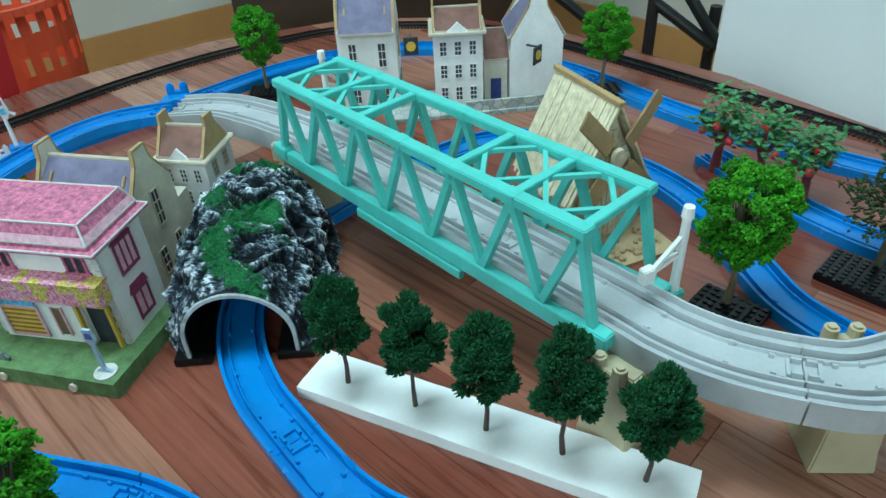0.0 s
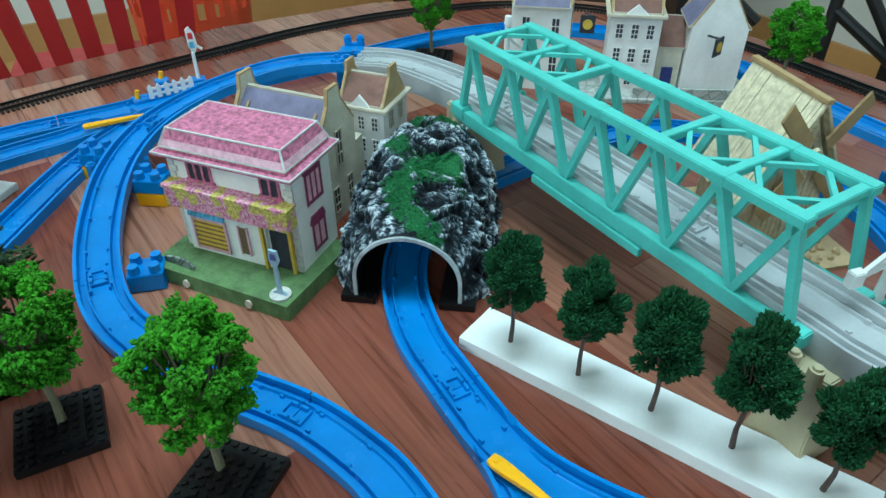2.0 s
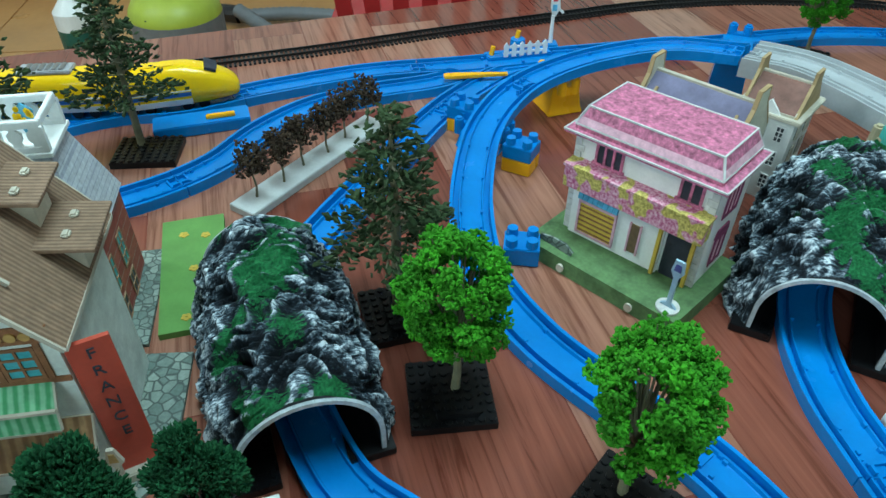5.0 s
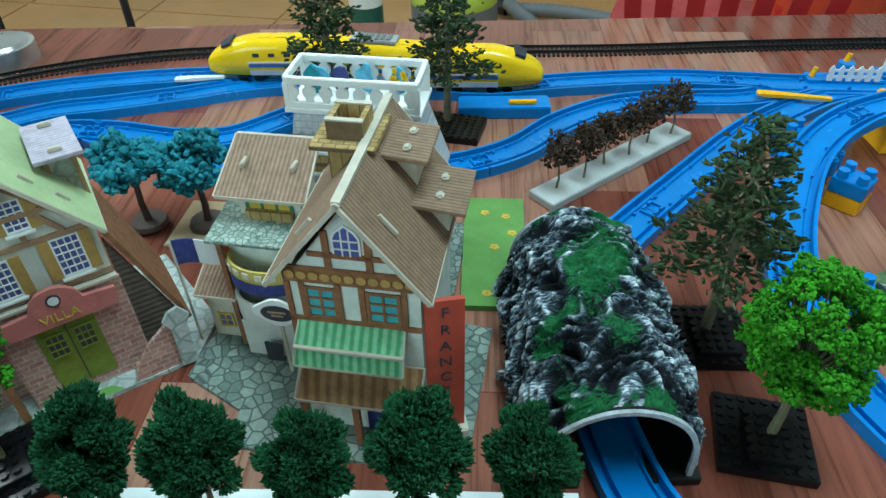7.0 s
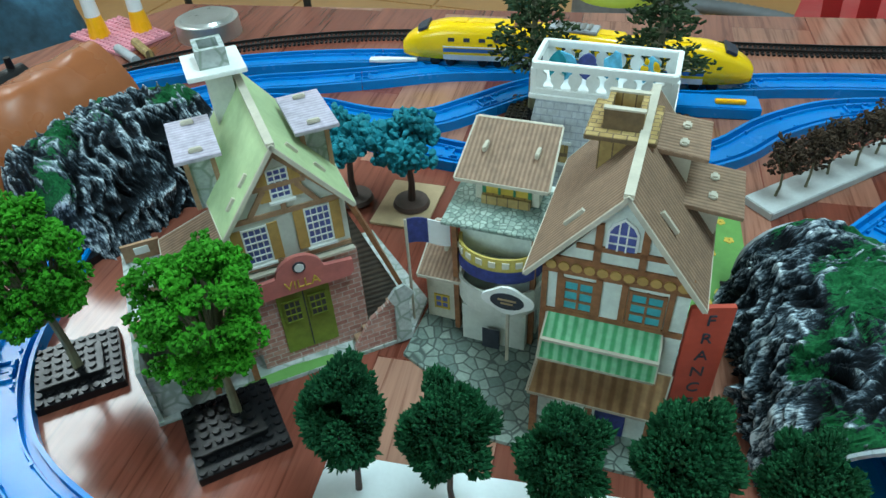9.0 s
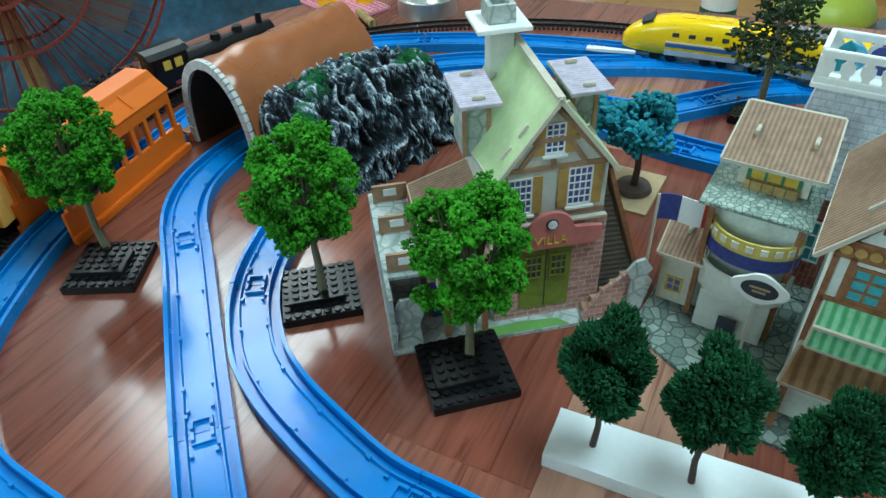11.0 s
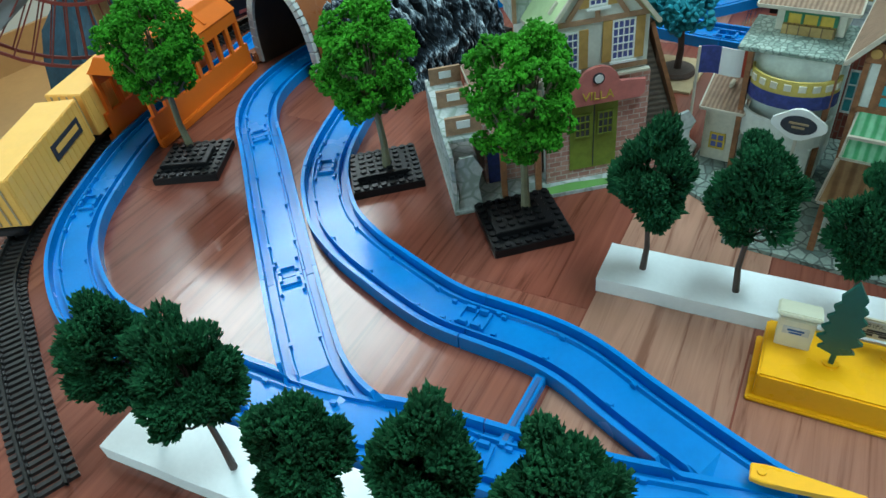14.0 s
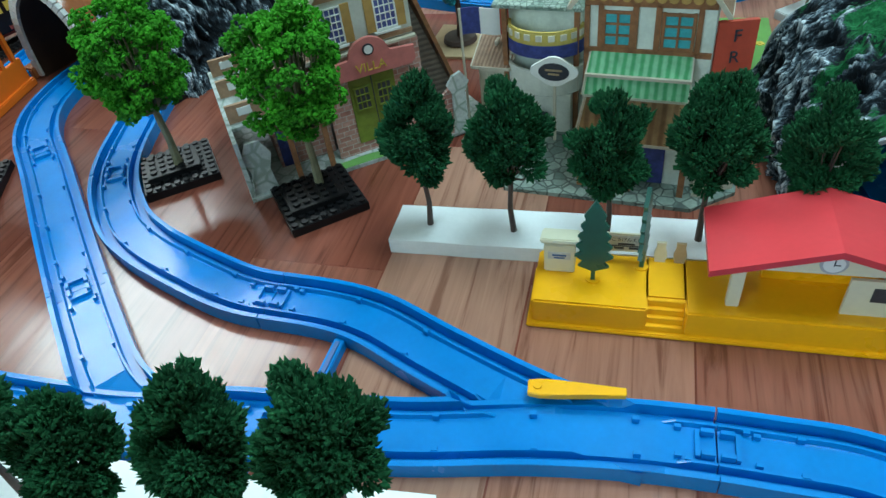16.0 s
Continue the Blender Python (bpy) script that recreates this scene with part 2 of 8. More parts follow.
def table():
    t = thing("table", pose(0, 0, 0), "low table covered with glossy wood-print vinyl sheet", "table")
    part("tabletop", prism(bmesh.new(), TABLE, -0.025, 0.0), M["vinyl"], t, "glossy reddish wood-plank vinyl")
    for x, y in ((-0.95, -0.42), (0.65, -0.6), (0.6, 0.55), (-0.2, 1.2), (-1.25, 0.0)):
        bm = bmesh.new()
        box(bm, 0.05, 0.05, 0.39, x, y, -0.222, bevel=0.004)
        part("leg", bm, M["bark"], t)


table()

# ---- toy rails ----
HALF = 0.0195
PROFILE = [(-HALF, 0.0), (-HALF, 0.0105), (-0.0165, 0.0105), (-0.0160, 0.0034), (-0.0115, 0.0034), (-0.0110, 0.0090), (-0.0098, 0.0090), (-0.0090, 0.0062), (0.0090, 0.0062),
           (0.0098, 0.0090), (0.0110, 0.0090), (0.0115, 0.0034), (0.0160, 0.0034), (0.0165, 0.0105), (HALF, 0.0105), (HALF, 0.0)]


WIDE_HALF = [(-0.0280, 0.0), (-0.0280, 0.0105), (-0.0262, 0.0105), (-0.0257, 0.0058), (-0.0198, 0.0058), (-0.0194, 0.0096), (-0.0168, 0.0096), (-0.0163, 0.0040), (-0.0116, 0.0040), (-0.0111, 0.0086), (-0.0098, 0.0086), (-0.0092, 0.0064)]
WIDE = WIDE_HALF + [(-x, z) for x, z in reversed(WIDE_HALF)]


def nearest(p, path):
    return min((Vector((p.x - q.x, p.y - q.y)).length for q in path))


def rail_sweep(stations, primary=None, branch=None, profile=PROFILE, drop=0.0):
    """Sweep the rail section; under a primary line it sinks away, beside a branch its wall opens."""
    verts, faces, n = [], [], len(profile)
    for i, p in enumerate(stations):
        a, b = stations[max(i - 1, 0)], stations[min(i + 1, len(stations) - 1)]
        d = (b - a).normalized()
        side = Vector((d.y, -d.x, 0)).normalized()
        near = {}
        for o, z in profile:
            q = p + side * o
            zz = z
            if primary and z > 0:
                k = near.setdefault(("p", o), nearest(q, primary))
                if k < HALF - 0.0008:
                    zz = 0.003
            if branch and z > 0.008:
                k = near.setdefault(("b", o), nearest(q, branch))
                if k < HALF - 0.003:
                    zz = 0.0062
            verts.append((q.x, q.y, p.z + (zz if z > 0 else -drop)))
    for i in range(len(stations) - 1):
        for k in range(n - 1):
            faces.append((i * n + k, i * n + k + 1, (i + 1) * n + k + 1, (i + 1) * n + k))
        faces.append((i * n + n - 1, i * n, (i + 1) * n, (i + 1) * n + n - 1))
    faces.append(tuple(range(n))[::-1])
    faces.append(tuple((len(stations) - 1) * n + k for k in range(n)))
    return verts, faces


def joint_bm(p, d, far):
    """The snap joint in the bed of a rail: two small blocks, a tongue and a slot frame."""
    bm = bmesh.new()
    a = math.degrees(math.atan2(d.y, d.x))
    m = Matrix.Translation(p) @ pose(0, 0, 0, 0, 0, a)
    s = -1 if far else 1
    for x, y, sx, sy, h in ((0.004, 0.006, 0.006, 0.0022, 0.0105), (0.004, -0.006, 0.006, 0.0022, 0.0105), (0.0085, 0, 0.002, 0.014, 0.0088), (0.017, 0.0075, 0.003, 0.002, 0.0092),
                            (0.017, -0.0075, 0.003, 0.002, 0.0092), (0.0125, 0.009, 0.003, 0.002, 0.0092)):
        bmesh.ops.create_cube(bm, size=1, matrix=m @ pose(s * x, y, h / 2 + 0.002) @ Matrix.Diagonal((sx, sy, h - 0.004, 1)))
    return bm


def rail_line(pts, mat, colour, primary=None, branch=None, length=0.214, drop=0.0, group="toy rails", profile=PROFILE):
    """A line of rail pieces laid end to end; each piece is a thing of its own."""
    st = smooth_path(pts)
    per = max(2, round(length / 0.006))
    n = max(1, round((len(st) - 1) / per))
    cuts = [round(i * (len(st) - 1) / n) for i in range(n + 1)]
    for a, b in zip(cuts, cuts[1:]):
        seg = [v.copy() for v in st[a:b + 1]]
        seg[0] = seg[0] + (seg[1] - seg[0]).normalized() * 0.0004
        seg[-1] = seg[-1] + (seg[-2] - seg[-1]).normalized() * 0.0004
        mid = seg[len(seg) // 2]
        turn = (seg[-1] - seg[-2]).angle(seg[1] - seg[0])
        kind = "curved" if turn > 0.15 else "straight"
        t = thing("toy_rail", Matrix.Translation(mid), f"{kind} {colour} plastic toy train rail lying on the table" if mid.z < 0.03 else f"{kind} {colour} plastic toy train rail raised on piers", "toy rail", group)
        loc = [v - mid for v in seg]
        lp = [v - mid for v in primary] if primary else None
        lb = [v - mid for v in branch] if branch else None
        vs, fs = rail_sweep(loc, lp, lb, profile, drop)
        pieces_mesh("rail_bed", vs, fs, mat, t)
        nub = bmesh.new()
        for k in range(6, len(loc) - 6, 8):
            d = (loc[k + 1] - loc[k - 1]).normalized()
            sd = Vector((d.y, -d.x, 0))
            if primary and nearest(seg[k], primary) < 2 * HALF:
                continue
            for o in (-0.0094, 0.0094):
                bmesh.ops.create_cube(nub, size=1, matrix=Matrix.Translation(loc[k] + sd * o + Vector((0, 0, 0.0078))) @ pose(0, 0, 0, 0, 0, math.degrees(math.atan2(d.y, d.x))) @ Matrix.Diagonal((0.0034, 0.0024, 0.0040, 1)))
        tagged(part("nub_relief", nub, mat, t), kind="stuff")
        if not primary or nearest(seg[0], primary) > 2 * HALF:
            part("joint", joint_bm(loc[0], loc[1] - loc[0], False), mat, t)
        if not primary or nearest(seg[-1], primary) > 2 * HALF:
            part("joint", joint_bm(loc[-1], loc[-2] - loc[-1], False), mat, t)
    return st


MAIN = [(0.438, 0.787), (0.343, 0.847), (0.223, 0.946), (0.068, 1.106), (-0.089, 1.186), (-0.235, 1.176), (-0.352, 1.102), (-0.454, 0.983), (-0.526, 0.905), (-0.608, 0.808), (-0.671, 0.728), (-0.756, 0.630),
        (-0.816, 0.527), (-0.859, 0.438), (-0.927, 0.372), (-1.011, 0.287), (-1.082, 0.179), (-1.132, 0.078), (-1.165, -0.026), (-1.174, -0.130), (-1.130, -0.222), (-1.062, -0.288), (-0.986, -0.332),
        (-0.858, -0.404), (-0.757, -0.429), (-0.700, -0.432), (-0.650, -0.420), (-0.603, -0.396), (-0.569, -0.361), (-0.548, -0.336), (-0.514, -0.291), (-0.481, -0.242), (-0.458, -0.194),
        (-0.431, -0.150), (-0.404, -0.104), (-0.379, -0.051), (-0.350, -0.001), (-0.316, 0.046), (-0.289, 0.077), (-0.232, 0.109), (-0.150, 0.125)]
main = smooth_path(MAIN)
S_LINE = [(-0.439, -0.174), (-0.467, -0.217), (-0.505, -0.242), (-0.563, -0.255), (-0.666, -0.272), (-0.773, -0.288), (-0.836, -0.298), (-0.884, -0.294), (-0.928, -0.274), (-0.969, -0.241), (-1.036, -0.170), (-1.085, -0.088),
          (-1.092, 0.004), (-1.070, 0.069), (-1.045, 0.145), (-1.022, 0.226), (-0.977, 0.316)]
C_LINE = [(-0.350, -0.004), (-0.366, -0.022), (-0.395, -0.044), (-0.450, -0.077), (-0.483, -0.095), (-0.506, -0.115), (-0.526, -0.139), (-0.549, -0.165), (-0.598, -0.199), (-0.633, -0.219), (-0.673, -0.232), (-0.745, -0.232),
          (-0.844, -0.197), (-0.945, -0.148), (-1.028, -0.081), (-1.042, -0.001), (-1.007, 0.056), (-0.951, 0.108), (-0.921, 0.161), (-0.925, 0.221), (-0.932, 0.278), (-0.926, 0.335), (-0.898, 0.395), (-0.853, 0.446)]
c_line = smooth_path(C_LINE)
B_LINE = [(-1.020, 0.041), (-0.956, 0.074), (-0.873, 0.135), (-0.824, 0.182), (-0.776, 0.244), (-0.743, 0.318), (-0.733, 0.388), (-0.747, 0.459), (-0.743, 0.533), (-0.714, 0.598), (-0.669, 0.670), (-0.652, 0.753)]
B_TUNNEL = [(-0.292, 0.205), (-0.338, 0.212), (-0.385, 0.210), (-0.432, 0.226), (-0.480, 0.251), (-0.527, 0.286), (-0.560, 0.333), (-0.577, 0.388), (-0.599, 0.486), (-0.622, 0.593), (-0.628, 0.666), (-0.623, 0.746), (-0.592, 0.818)]
LOOP = [(-0.047, 0.221, 0.000), (-0.084, 0.268, 0.000), (-0.144, 0.323, 0.000), (-0.185, 0.346, 0.000), (-0.235, 0.363, 0.000), (-0.313, 0.373, 0.000), (-0.370, 0.387, 0.000), (-0.432, 0.417, 0.002), (-0.482, 0.469, 0.007), (-0.520, 0.527, 0.014),
        (-0.546, 0.582, 0.021), (-0.554, 0.635, 0.031), (-0.543, 0.683, 0.041), (-0.505, 0.733, 0.055), (-0.442, 0.774, 0.070), (-0.365, 0.788, 0.079)]
A_TUNNEL = [(0.072, 0.341), (0.009, 0.343), (-0.053, 0.358), (-0.089, 0.377), (-0.116, 0.400), (-0.145, 0.428), (-0.176, 0.460), (-0.206, 0.510), (-0.223, 0.574), (-0.217, 0.649), (-0.183, 0.714), (-0.134, 0.773), (-0.057, 0.852), (-0.003, 0.878),
            (0.062, 0.870), (0.142, 0.814), (0.193, 0.746), (0.222, 0.657), (0.243, 0.587), (0.282, 0.539), (0.350, 0.498)]
a_tunnel = smooth_path(A_TUNNEL)
A_BRANCH = [(-0.103, 0.389), (-0.078, 0.363), (-0.057, 0.331), (-0.045, 0.293), (-0.036, 0.240)]
R_BRANCH = [(0.230, 0.844), (0.255, 0.797), (0.281, 0.753), (0.314, 0.709), (0.351, 0.673), (0.401, 0.642)]
DECK = 0.082
GREY = [(-0.365, 0.791, 0.079), (-0.312, 0.789, DECK), (-0.262, 0.770, DECK), (-0.223, 0.748, DECK), (-0.181, 0.7164, DECK), (0.083, 0.4877, DECK), (0.112, 0.461, DECK), (0.150, 0.438, DECK), (0.198, 0.425, DECK), (0.232, 0.425, DECK), (0.296, 0.450, DECK), (0.408, 0.481, DECK)]

s_line = smooth_path(S_LINE)
rail_line(MAIN, M["blue"], "blue", branch=s_line + smooth_path(B_LINE)[-25:] + smooth_path(B_TUNNEL)[-25:] + c_line[:30] + c_line[-25:])
rail_line(S_LINE, M["blue"], "blue", primary=main)
rail_line(C_LINE, M["blue"], "blue", primary=main, branch=smooth_path(B_LINE)[:25])
rail_line(B_LINE, M["blue"], "blue", primary=main + c_line[130:190])
rail_line(B_TUNNEL, M["blue"], "blue", primary=main)
rail_line(LOOP, M["blue"], "blue")
rail_line(A_TUNNEL, M["blue"], "blue", branch=smooth_path(A_BRANCH))
rail_line(A_BRANCH, M["blue"], "blue", primary=a_tunnel)
rail_line(R_BRANCH, M["blue"], "blue", primary=main)
rail_line(GREY, M["grey"], "light grey", drop=0.009, group="raised grey rails", profile=WIDE)

# ---- foliage ----
ICO = bmesh.new()
bmesh.ops.create_icosphere(ICO, subdivisions=1, radius=1.0)
ICO_V = np.array([v.co[:] for v in ICO.verts])
ICO_F = np.array([[v.index for v in f.verts] for f in ICO.faces])
ICO.free()
OCT_V = np.array([(1, 0, 0), (-1, 0, 0), (0, 1, 0), (0, -1, 0), (0, 0, 1), (0, 0, -1)], float)
OCT_F = np.array([(0, 2, 4), (2, 1, 4), (1, 3, 4), (3, 0, 4), (2, 0, 5), (1, 2, 5), (3, 1, 5), (0, 3, 5)])


def clumps(name, centres, sizes, mat, parent, rng, stretch=0.5, label="", base="ico", dirs=None):
    """Many small uneven clumps in one mesh."""
    bv, bf = (ICO_V, ICO_F) if base == "ico" else (OCT_V, OCT_F)
    n, k = len(centres), len(bv)
    scale = sizes[:, None] * (1 + stretch * rng.uniform(-1, 1, (n, 3)))
    q = rng.normal(size=(n, 4))
    q /= np.linalg.norm(q, axis=1)[:, None]
    w, x, y, z = q.T
    rot = np.stack([np.stack([1 - 2 * (y * y + z * z), 2 * (x * y - w * z), 2 * (x * z + w * y)], 1), np.stack([2 * (x * y + w * z), 1 - 2 * (x * x + z * z), 2 * (y * z - w * x)], 1),
                    np.stack([2 * (x * z - w * y), 2 * (y * z + w * x), 1 - 2 * (x * x + y * y)], 1)], 1)
    jit = bv[None] * (1 + 0.25 * rng.uniform(-1, 1, (n, k, 1)))
    v = np.einsum("nij,nkj->nki", rot, jit * scale[:, None, :])
    if dirs is not None:
        v += dirs[:, None, :] * (np.einsum("nki,ni->nk", v, dirs)[:, :, None]) * 1.6
    v = v + centres[:, None, :]
    f = (bf[None] + (np.arange(n) * k)[:, None, None]).reshape(-1, 3)
    return pieces_mesh(name, v.reshape(-1, 3).tolist(), f.tolist(), mat, parent, label)


def limb(bm, a, b, r1, r2, n=6):
    a, b = Vector(a), Vector(b)
    d = b - a
    bmesh.ops.create_cone(bm, cap_ends=True, segments=n, radius1=r1, radius2=r2, depth=d.length, matrix=Matrix.Translation((a + b) / 2) @ d.to_track_quat("Z", "Y").to_matrix().to_4x4())


def bushy_tree(name, label, height, crown, low, leaf, bark, seed, group, clusters=26, per=48, size=0.0032, spread=0.017, trunk=0.0034, shape=1.0, lean=0.0, category="model tree", strand=0.0, hollow=0.3, limbs=24):
    """A model tree: bent trunk, limbs, and a crown of clustered foam clumps with gaps."""
    rng = np.random.default_rng(seed)
    t = thing(name, Matrix(), label, category, group)
    zc, hz = (height + low) / 2, (height - low) / 2
    u = rng.normal(size=(clusters, 3))
    u /= np.linalg.norm(u, axis=1)[:, None]
    rad = rng.uniform(hollow, 1.0, clusters)[:, None] ** 0.6
    cen = u * rad * (crown - spread * 0.55, crown - spread * 0.55, hz - spread * 0.5)
    cen[:, :2] *= (1 - shape * 0.35 * np.clip(cen[:, 2:3] / hz, 0, 1))
    cen[:, 2] += zc
    cen[:, 0] += lean * cen[:, 2]
    pts, sz, dr = [], [], []
    for c in cen:
        k = int(per * rng.uniform(0.7, 1.25))
        d = rng.normal(size=(k, 3))
        d /= np.linalg.norm(d, axis=1)[:, None]
        r = spread * rng.uniform(0.25, 1.0, (k, 1)) ** 0.5
        pts.append(c + d * r * (1, 1, 0.8))
        sz.append(size * rng.uniform(0.6, 1.3, k))
        up = d * 0.6 + (0, 0, 0.7) + (c - (lean * low, 0, zc)) / crown * 0.6
        dr.append(up / np.linalg.norm(up, axis=1)[:, None] * strand)
    clumps("crown", np.concatenate(pts), np.concatenate(sz), leaf, t, rng, base="oct" if size < 0.0025 else "ico", dirs=np.concatenate(dr) if strand else None)
    bm = bmesh.new()
    fork = Vector((lean * low, 0, low + hz * 0.15))
    limb(bm, (0, 0, 0), (lean * low * 0.5 + 0.001, 0.001, low * 0.5), trunk, trunk * 0.8, 8)
    limb(bm, (lean * low * 0.5 + 0.001, 0.001, low * 0.5), fork, trunk * 0.8, trunk * 0.7, 8)
    for c in cen[:limbs]:
        mid = fork.lerp(Vector(c), 0.5) + Vector((0, 0, -0.004))
        limb(bm, fork, mid, trunk * 0.45, trunk * 0.3, 5)
        limb(bm, mid, c, trunk * 0.3, trunk * 0.12, 5)
    part("trunk", bm, bark, t)
    return t


def pine_tree(name, label, height, low, radius, leaf, bark, seed, group):
    """A model conifer: trunk, drooping tiers of twigs, each twig a row of needle tufts."""
    rng = np.random.default_rng(seed)
    t = thing(name, Matrix(), label, "model tree", group)
    bm = bmesh.new()
    limb(bm, (0, 0, 0), (0.002, 0, height * 0.55), 0.0042, 0.003, 8)
    limb(bm, (0.002, 0, height * 0.55), (0, 0, height * 0.97), 0.003, 0.0008, 8)
    pts, sz, dr = [], [], []
    tiers = 10
    for i in range(tiers):
        f = i / (tiers - 1)
        z = low + (height - low) * (0.05 + 0.92 * f)
        r = radius * (1 - f) ** 0.75 * rng.uniform(0.85, 1.1) + 0.006
        n = 6 if f < 0.6 else 5
        for k in range(n):
            a = 2 * math.pi * (k + rng.uniform(-0.3, 0.3)) / n + i
            rr = r * rng.uniform(0.7, 1.08)
            tip = np.array((math.cos(a) * rr, math.sin(a) * rr, z + rr * rng.uniform(-0.05, 0.28)))
            root = np.array((0, 0, z))
            limb(bm, root, root * 0.15 + tip * 0.85, 0.0011, 0.0005, 4)
            m = int(8 + rr * 440)
            s = rng.uniform(0.30, 1.0, m)[:, None]
            side = np.array((-math.sin(a), math.cos(a), 0))
            p = root + (tip - root) * s + side * rng.normal(0, 0.0062, (m, 1)) * (0.3 + s) + rng.normal(0, 0.0014, (m, 3))
            pts.append(p)
            sz.append(rng.uniform(0.0011, 0.0022, m))
            d = (tip - root) / np.linalg.norm(tip - root) + rng.normal(0, 0.45, (m, 3))
            dr.append(d / np.linalg.norm(d, axis=1)[:, None])
    clumps("foliage", np.concatenate(pts), np.concatenate(sz), leaf, t, rng, 0.3, base="oct", dirs=np.concatenate(dr))
    part("trunk", bm, bark, t)
    return t


def put(ob, x, y, z=0.0, rz=0.0, s=1.0):
    """Place a built thing."""
    ob.matrix_world = pose(x, y, z, 0, 0, rz) @ Matrix.Scale(s, 4)
    return ob


def repeat(ob, x, y, z=0.0, rz=0.0, s=1.0):
    c = copy_thing(ob, pose(x, y, z, 0, 0, rz))
    c.scale = (s, s, s)
    return c


def foam_strip(a, b, width, name="foam_board"):
    """A white foam strip from a to b, with nicked edges."""
    a, b = Vector((*a, 0)), Vector((*b, 0))
    L = (b - a).length
    t = thing(name, Matrix.Translation((a + b) / 2) @ pose(0, 0, 0, 0, 0, math.degrees(math.atan2(b.y - a.y, b.x - a.x))), "long white foam strip holding a row of dark green trees", "foam board", "foam strips")
    bm = bmesh.new()
    bmesh.ops.create_grid(bm, x_segments=30, y_segments=6, size=0.5)
    for v in bm.verts:
        edge = abs(abs(v.co.x) - 0.5) < 1e-4 or abs(abs(v.co.y) - 0.5) < 1e-4
        v.co = Vector((v.co.x * L, v.co.y * width, 0.0))
        if edge:
            v.co += Vector((noise.noise(v.co * 40), noise.noise(v.co * 40 + Vector((5, 5, 5))), 0)) * 0.0004
    r = bmesh.ops.extrude_face_region(bm, geom=bm.faces[:])
    for g in r["geom"]:
        if isinstance(g, bmesh.types.BMVert):
            g.co.z += 0.011 + noise.noise(g.co * 30) * 0.0006
    part("board", bm, M["foam"], t)
    return t


# dark trees in rows on white foam strips
dark_a = bushy_tree("dark_tree", "small dark green foam tree with thin brown trunk on white strip", 0.103, 0.0235, 0.034, M["darkleaf"], M["bark"], 11, "dark trees on foam strips", 44, 260, 0.00085, 0.0074, 0.0020, 0.9, strand=1.0)
dark_b = bushy_tree("dark_tree", "small dark green foam tree with thin brown trunk on white strip", 0.103, 0.0240, 0.032, M["darkleaf"], M["bark"], 12, "dark trees on foam strips", 44, 260, 0.00085, 0.0074, 0.0020, 0.9, strand=1.0)
foam_strip((-0.138, 0.484), (0.134, 0.390), 0.043)
foam_strip((-0.558, -0.056), (-0.400, 0.172), 0.036)
foam_strip((-0.502, -0.353), (-0.351, -0.114), 0.036)
rows = [(-0.106, 0.469), (-0.052, 0.450), (0.000, 0.432), (0.052, 0.416), (0.104, 0.399),
        (-0.542, -0.037), (-0.509, 0.007), (-0.477, 0.054), (-0.447, 0.098), (-0.414, 0.142),
        (-0.485, -0.328), (-0.455, -0.286), (-0.409, -0.235), (-0.390, -0.187), (-0.364, -0.141)]
put(dark_a, *rows[0], 0.013, 20)
put(dark_b, *rows[1], 0.013, 70)
for i, (x, y) in enumerate(rows[2:]):
    repeat((dark_a, dark_b)[i % 2], x, y, 0.013, 137 * i, 1.04 + 0.05 * math.sin(i * 2.3))

# bright trees on black stud plates
bright_a = bushy_tree("bright_tree", "bright green bushy model tree with olive trunk on black plate", 0.128, 0.0360, 0.0375, M["brightleaf"], M["palebark"], 21, "bright green trees", 112, 92, 0.0013, 0.0070, 0.0032, 0.08, hollow=0.45, limbs=70)
bright_b = bushy_tree("bright_tree", "bright green bushy model tree with olive trunk on black plate", 0.128, 0.0360, 0.0365, M["brightleaf"], M["palebark"], 22, "bright green trees", 112, 92, 0.0013, 0.0070, 0.0032, 0.08, hollow=0.45, limbs=70)


def stud_plate(m, sx=0.057, sy=0.057, second=True):
    """A black toy brick plate with hollow studs and a smaller plate clipped on top."""
    t = thing("base_plate", m, "black studded toy brick plate holding up a model tree", "base plate", "black base plates")
    bm = boxes((sx, sy, 0.007, 0, 0, 0.0035), bevel=0.0005)
    part("plate", bm, M["black"], t)
    if second:
        part("top_plate", boxes((sx * 0.5, sy * 0.72, 0.005, sx * 0.05, -sy * 0.05, 0.0101), bevel=0.0005), M["black"], t)
    bm = bmesh.new()
    n = 8
    for i in range(n):
        for j in range(n):
            x, y = (i + 0.5) / n * sx - sx / 2, (j + 0.5) / n * sy - sy / 2
            on = second and abs(x - sx * 0.05) < sx * 0.25 and abs(y + sy * 0.05) < sy * 0.36
            bmesh.ops.create_cone(bm, cap_ends=True, segments=8, radius1=0.0026, radius2=0.0025, depth=0.0017, matrix=pose(x, y, (0.0126 if on else 0.007) + 0.0008))
    tagged(part("studs", bm, M["black"], t), kind="stuff")
    return t


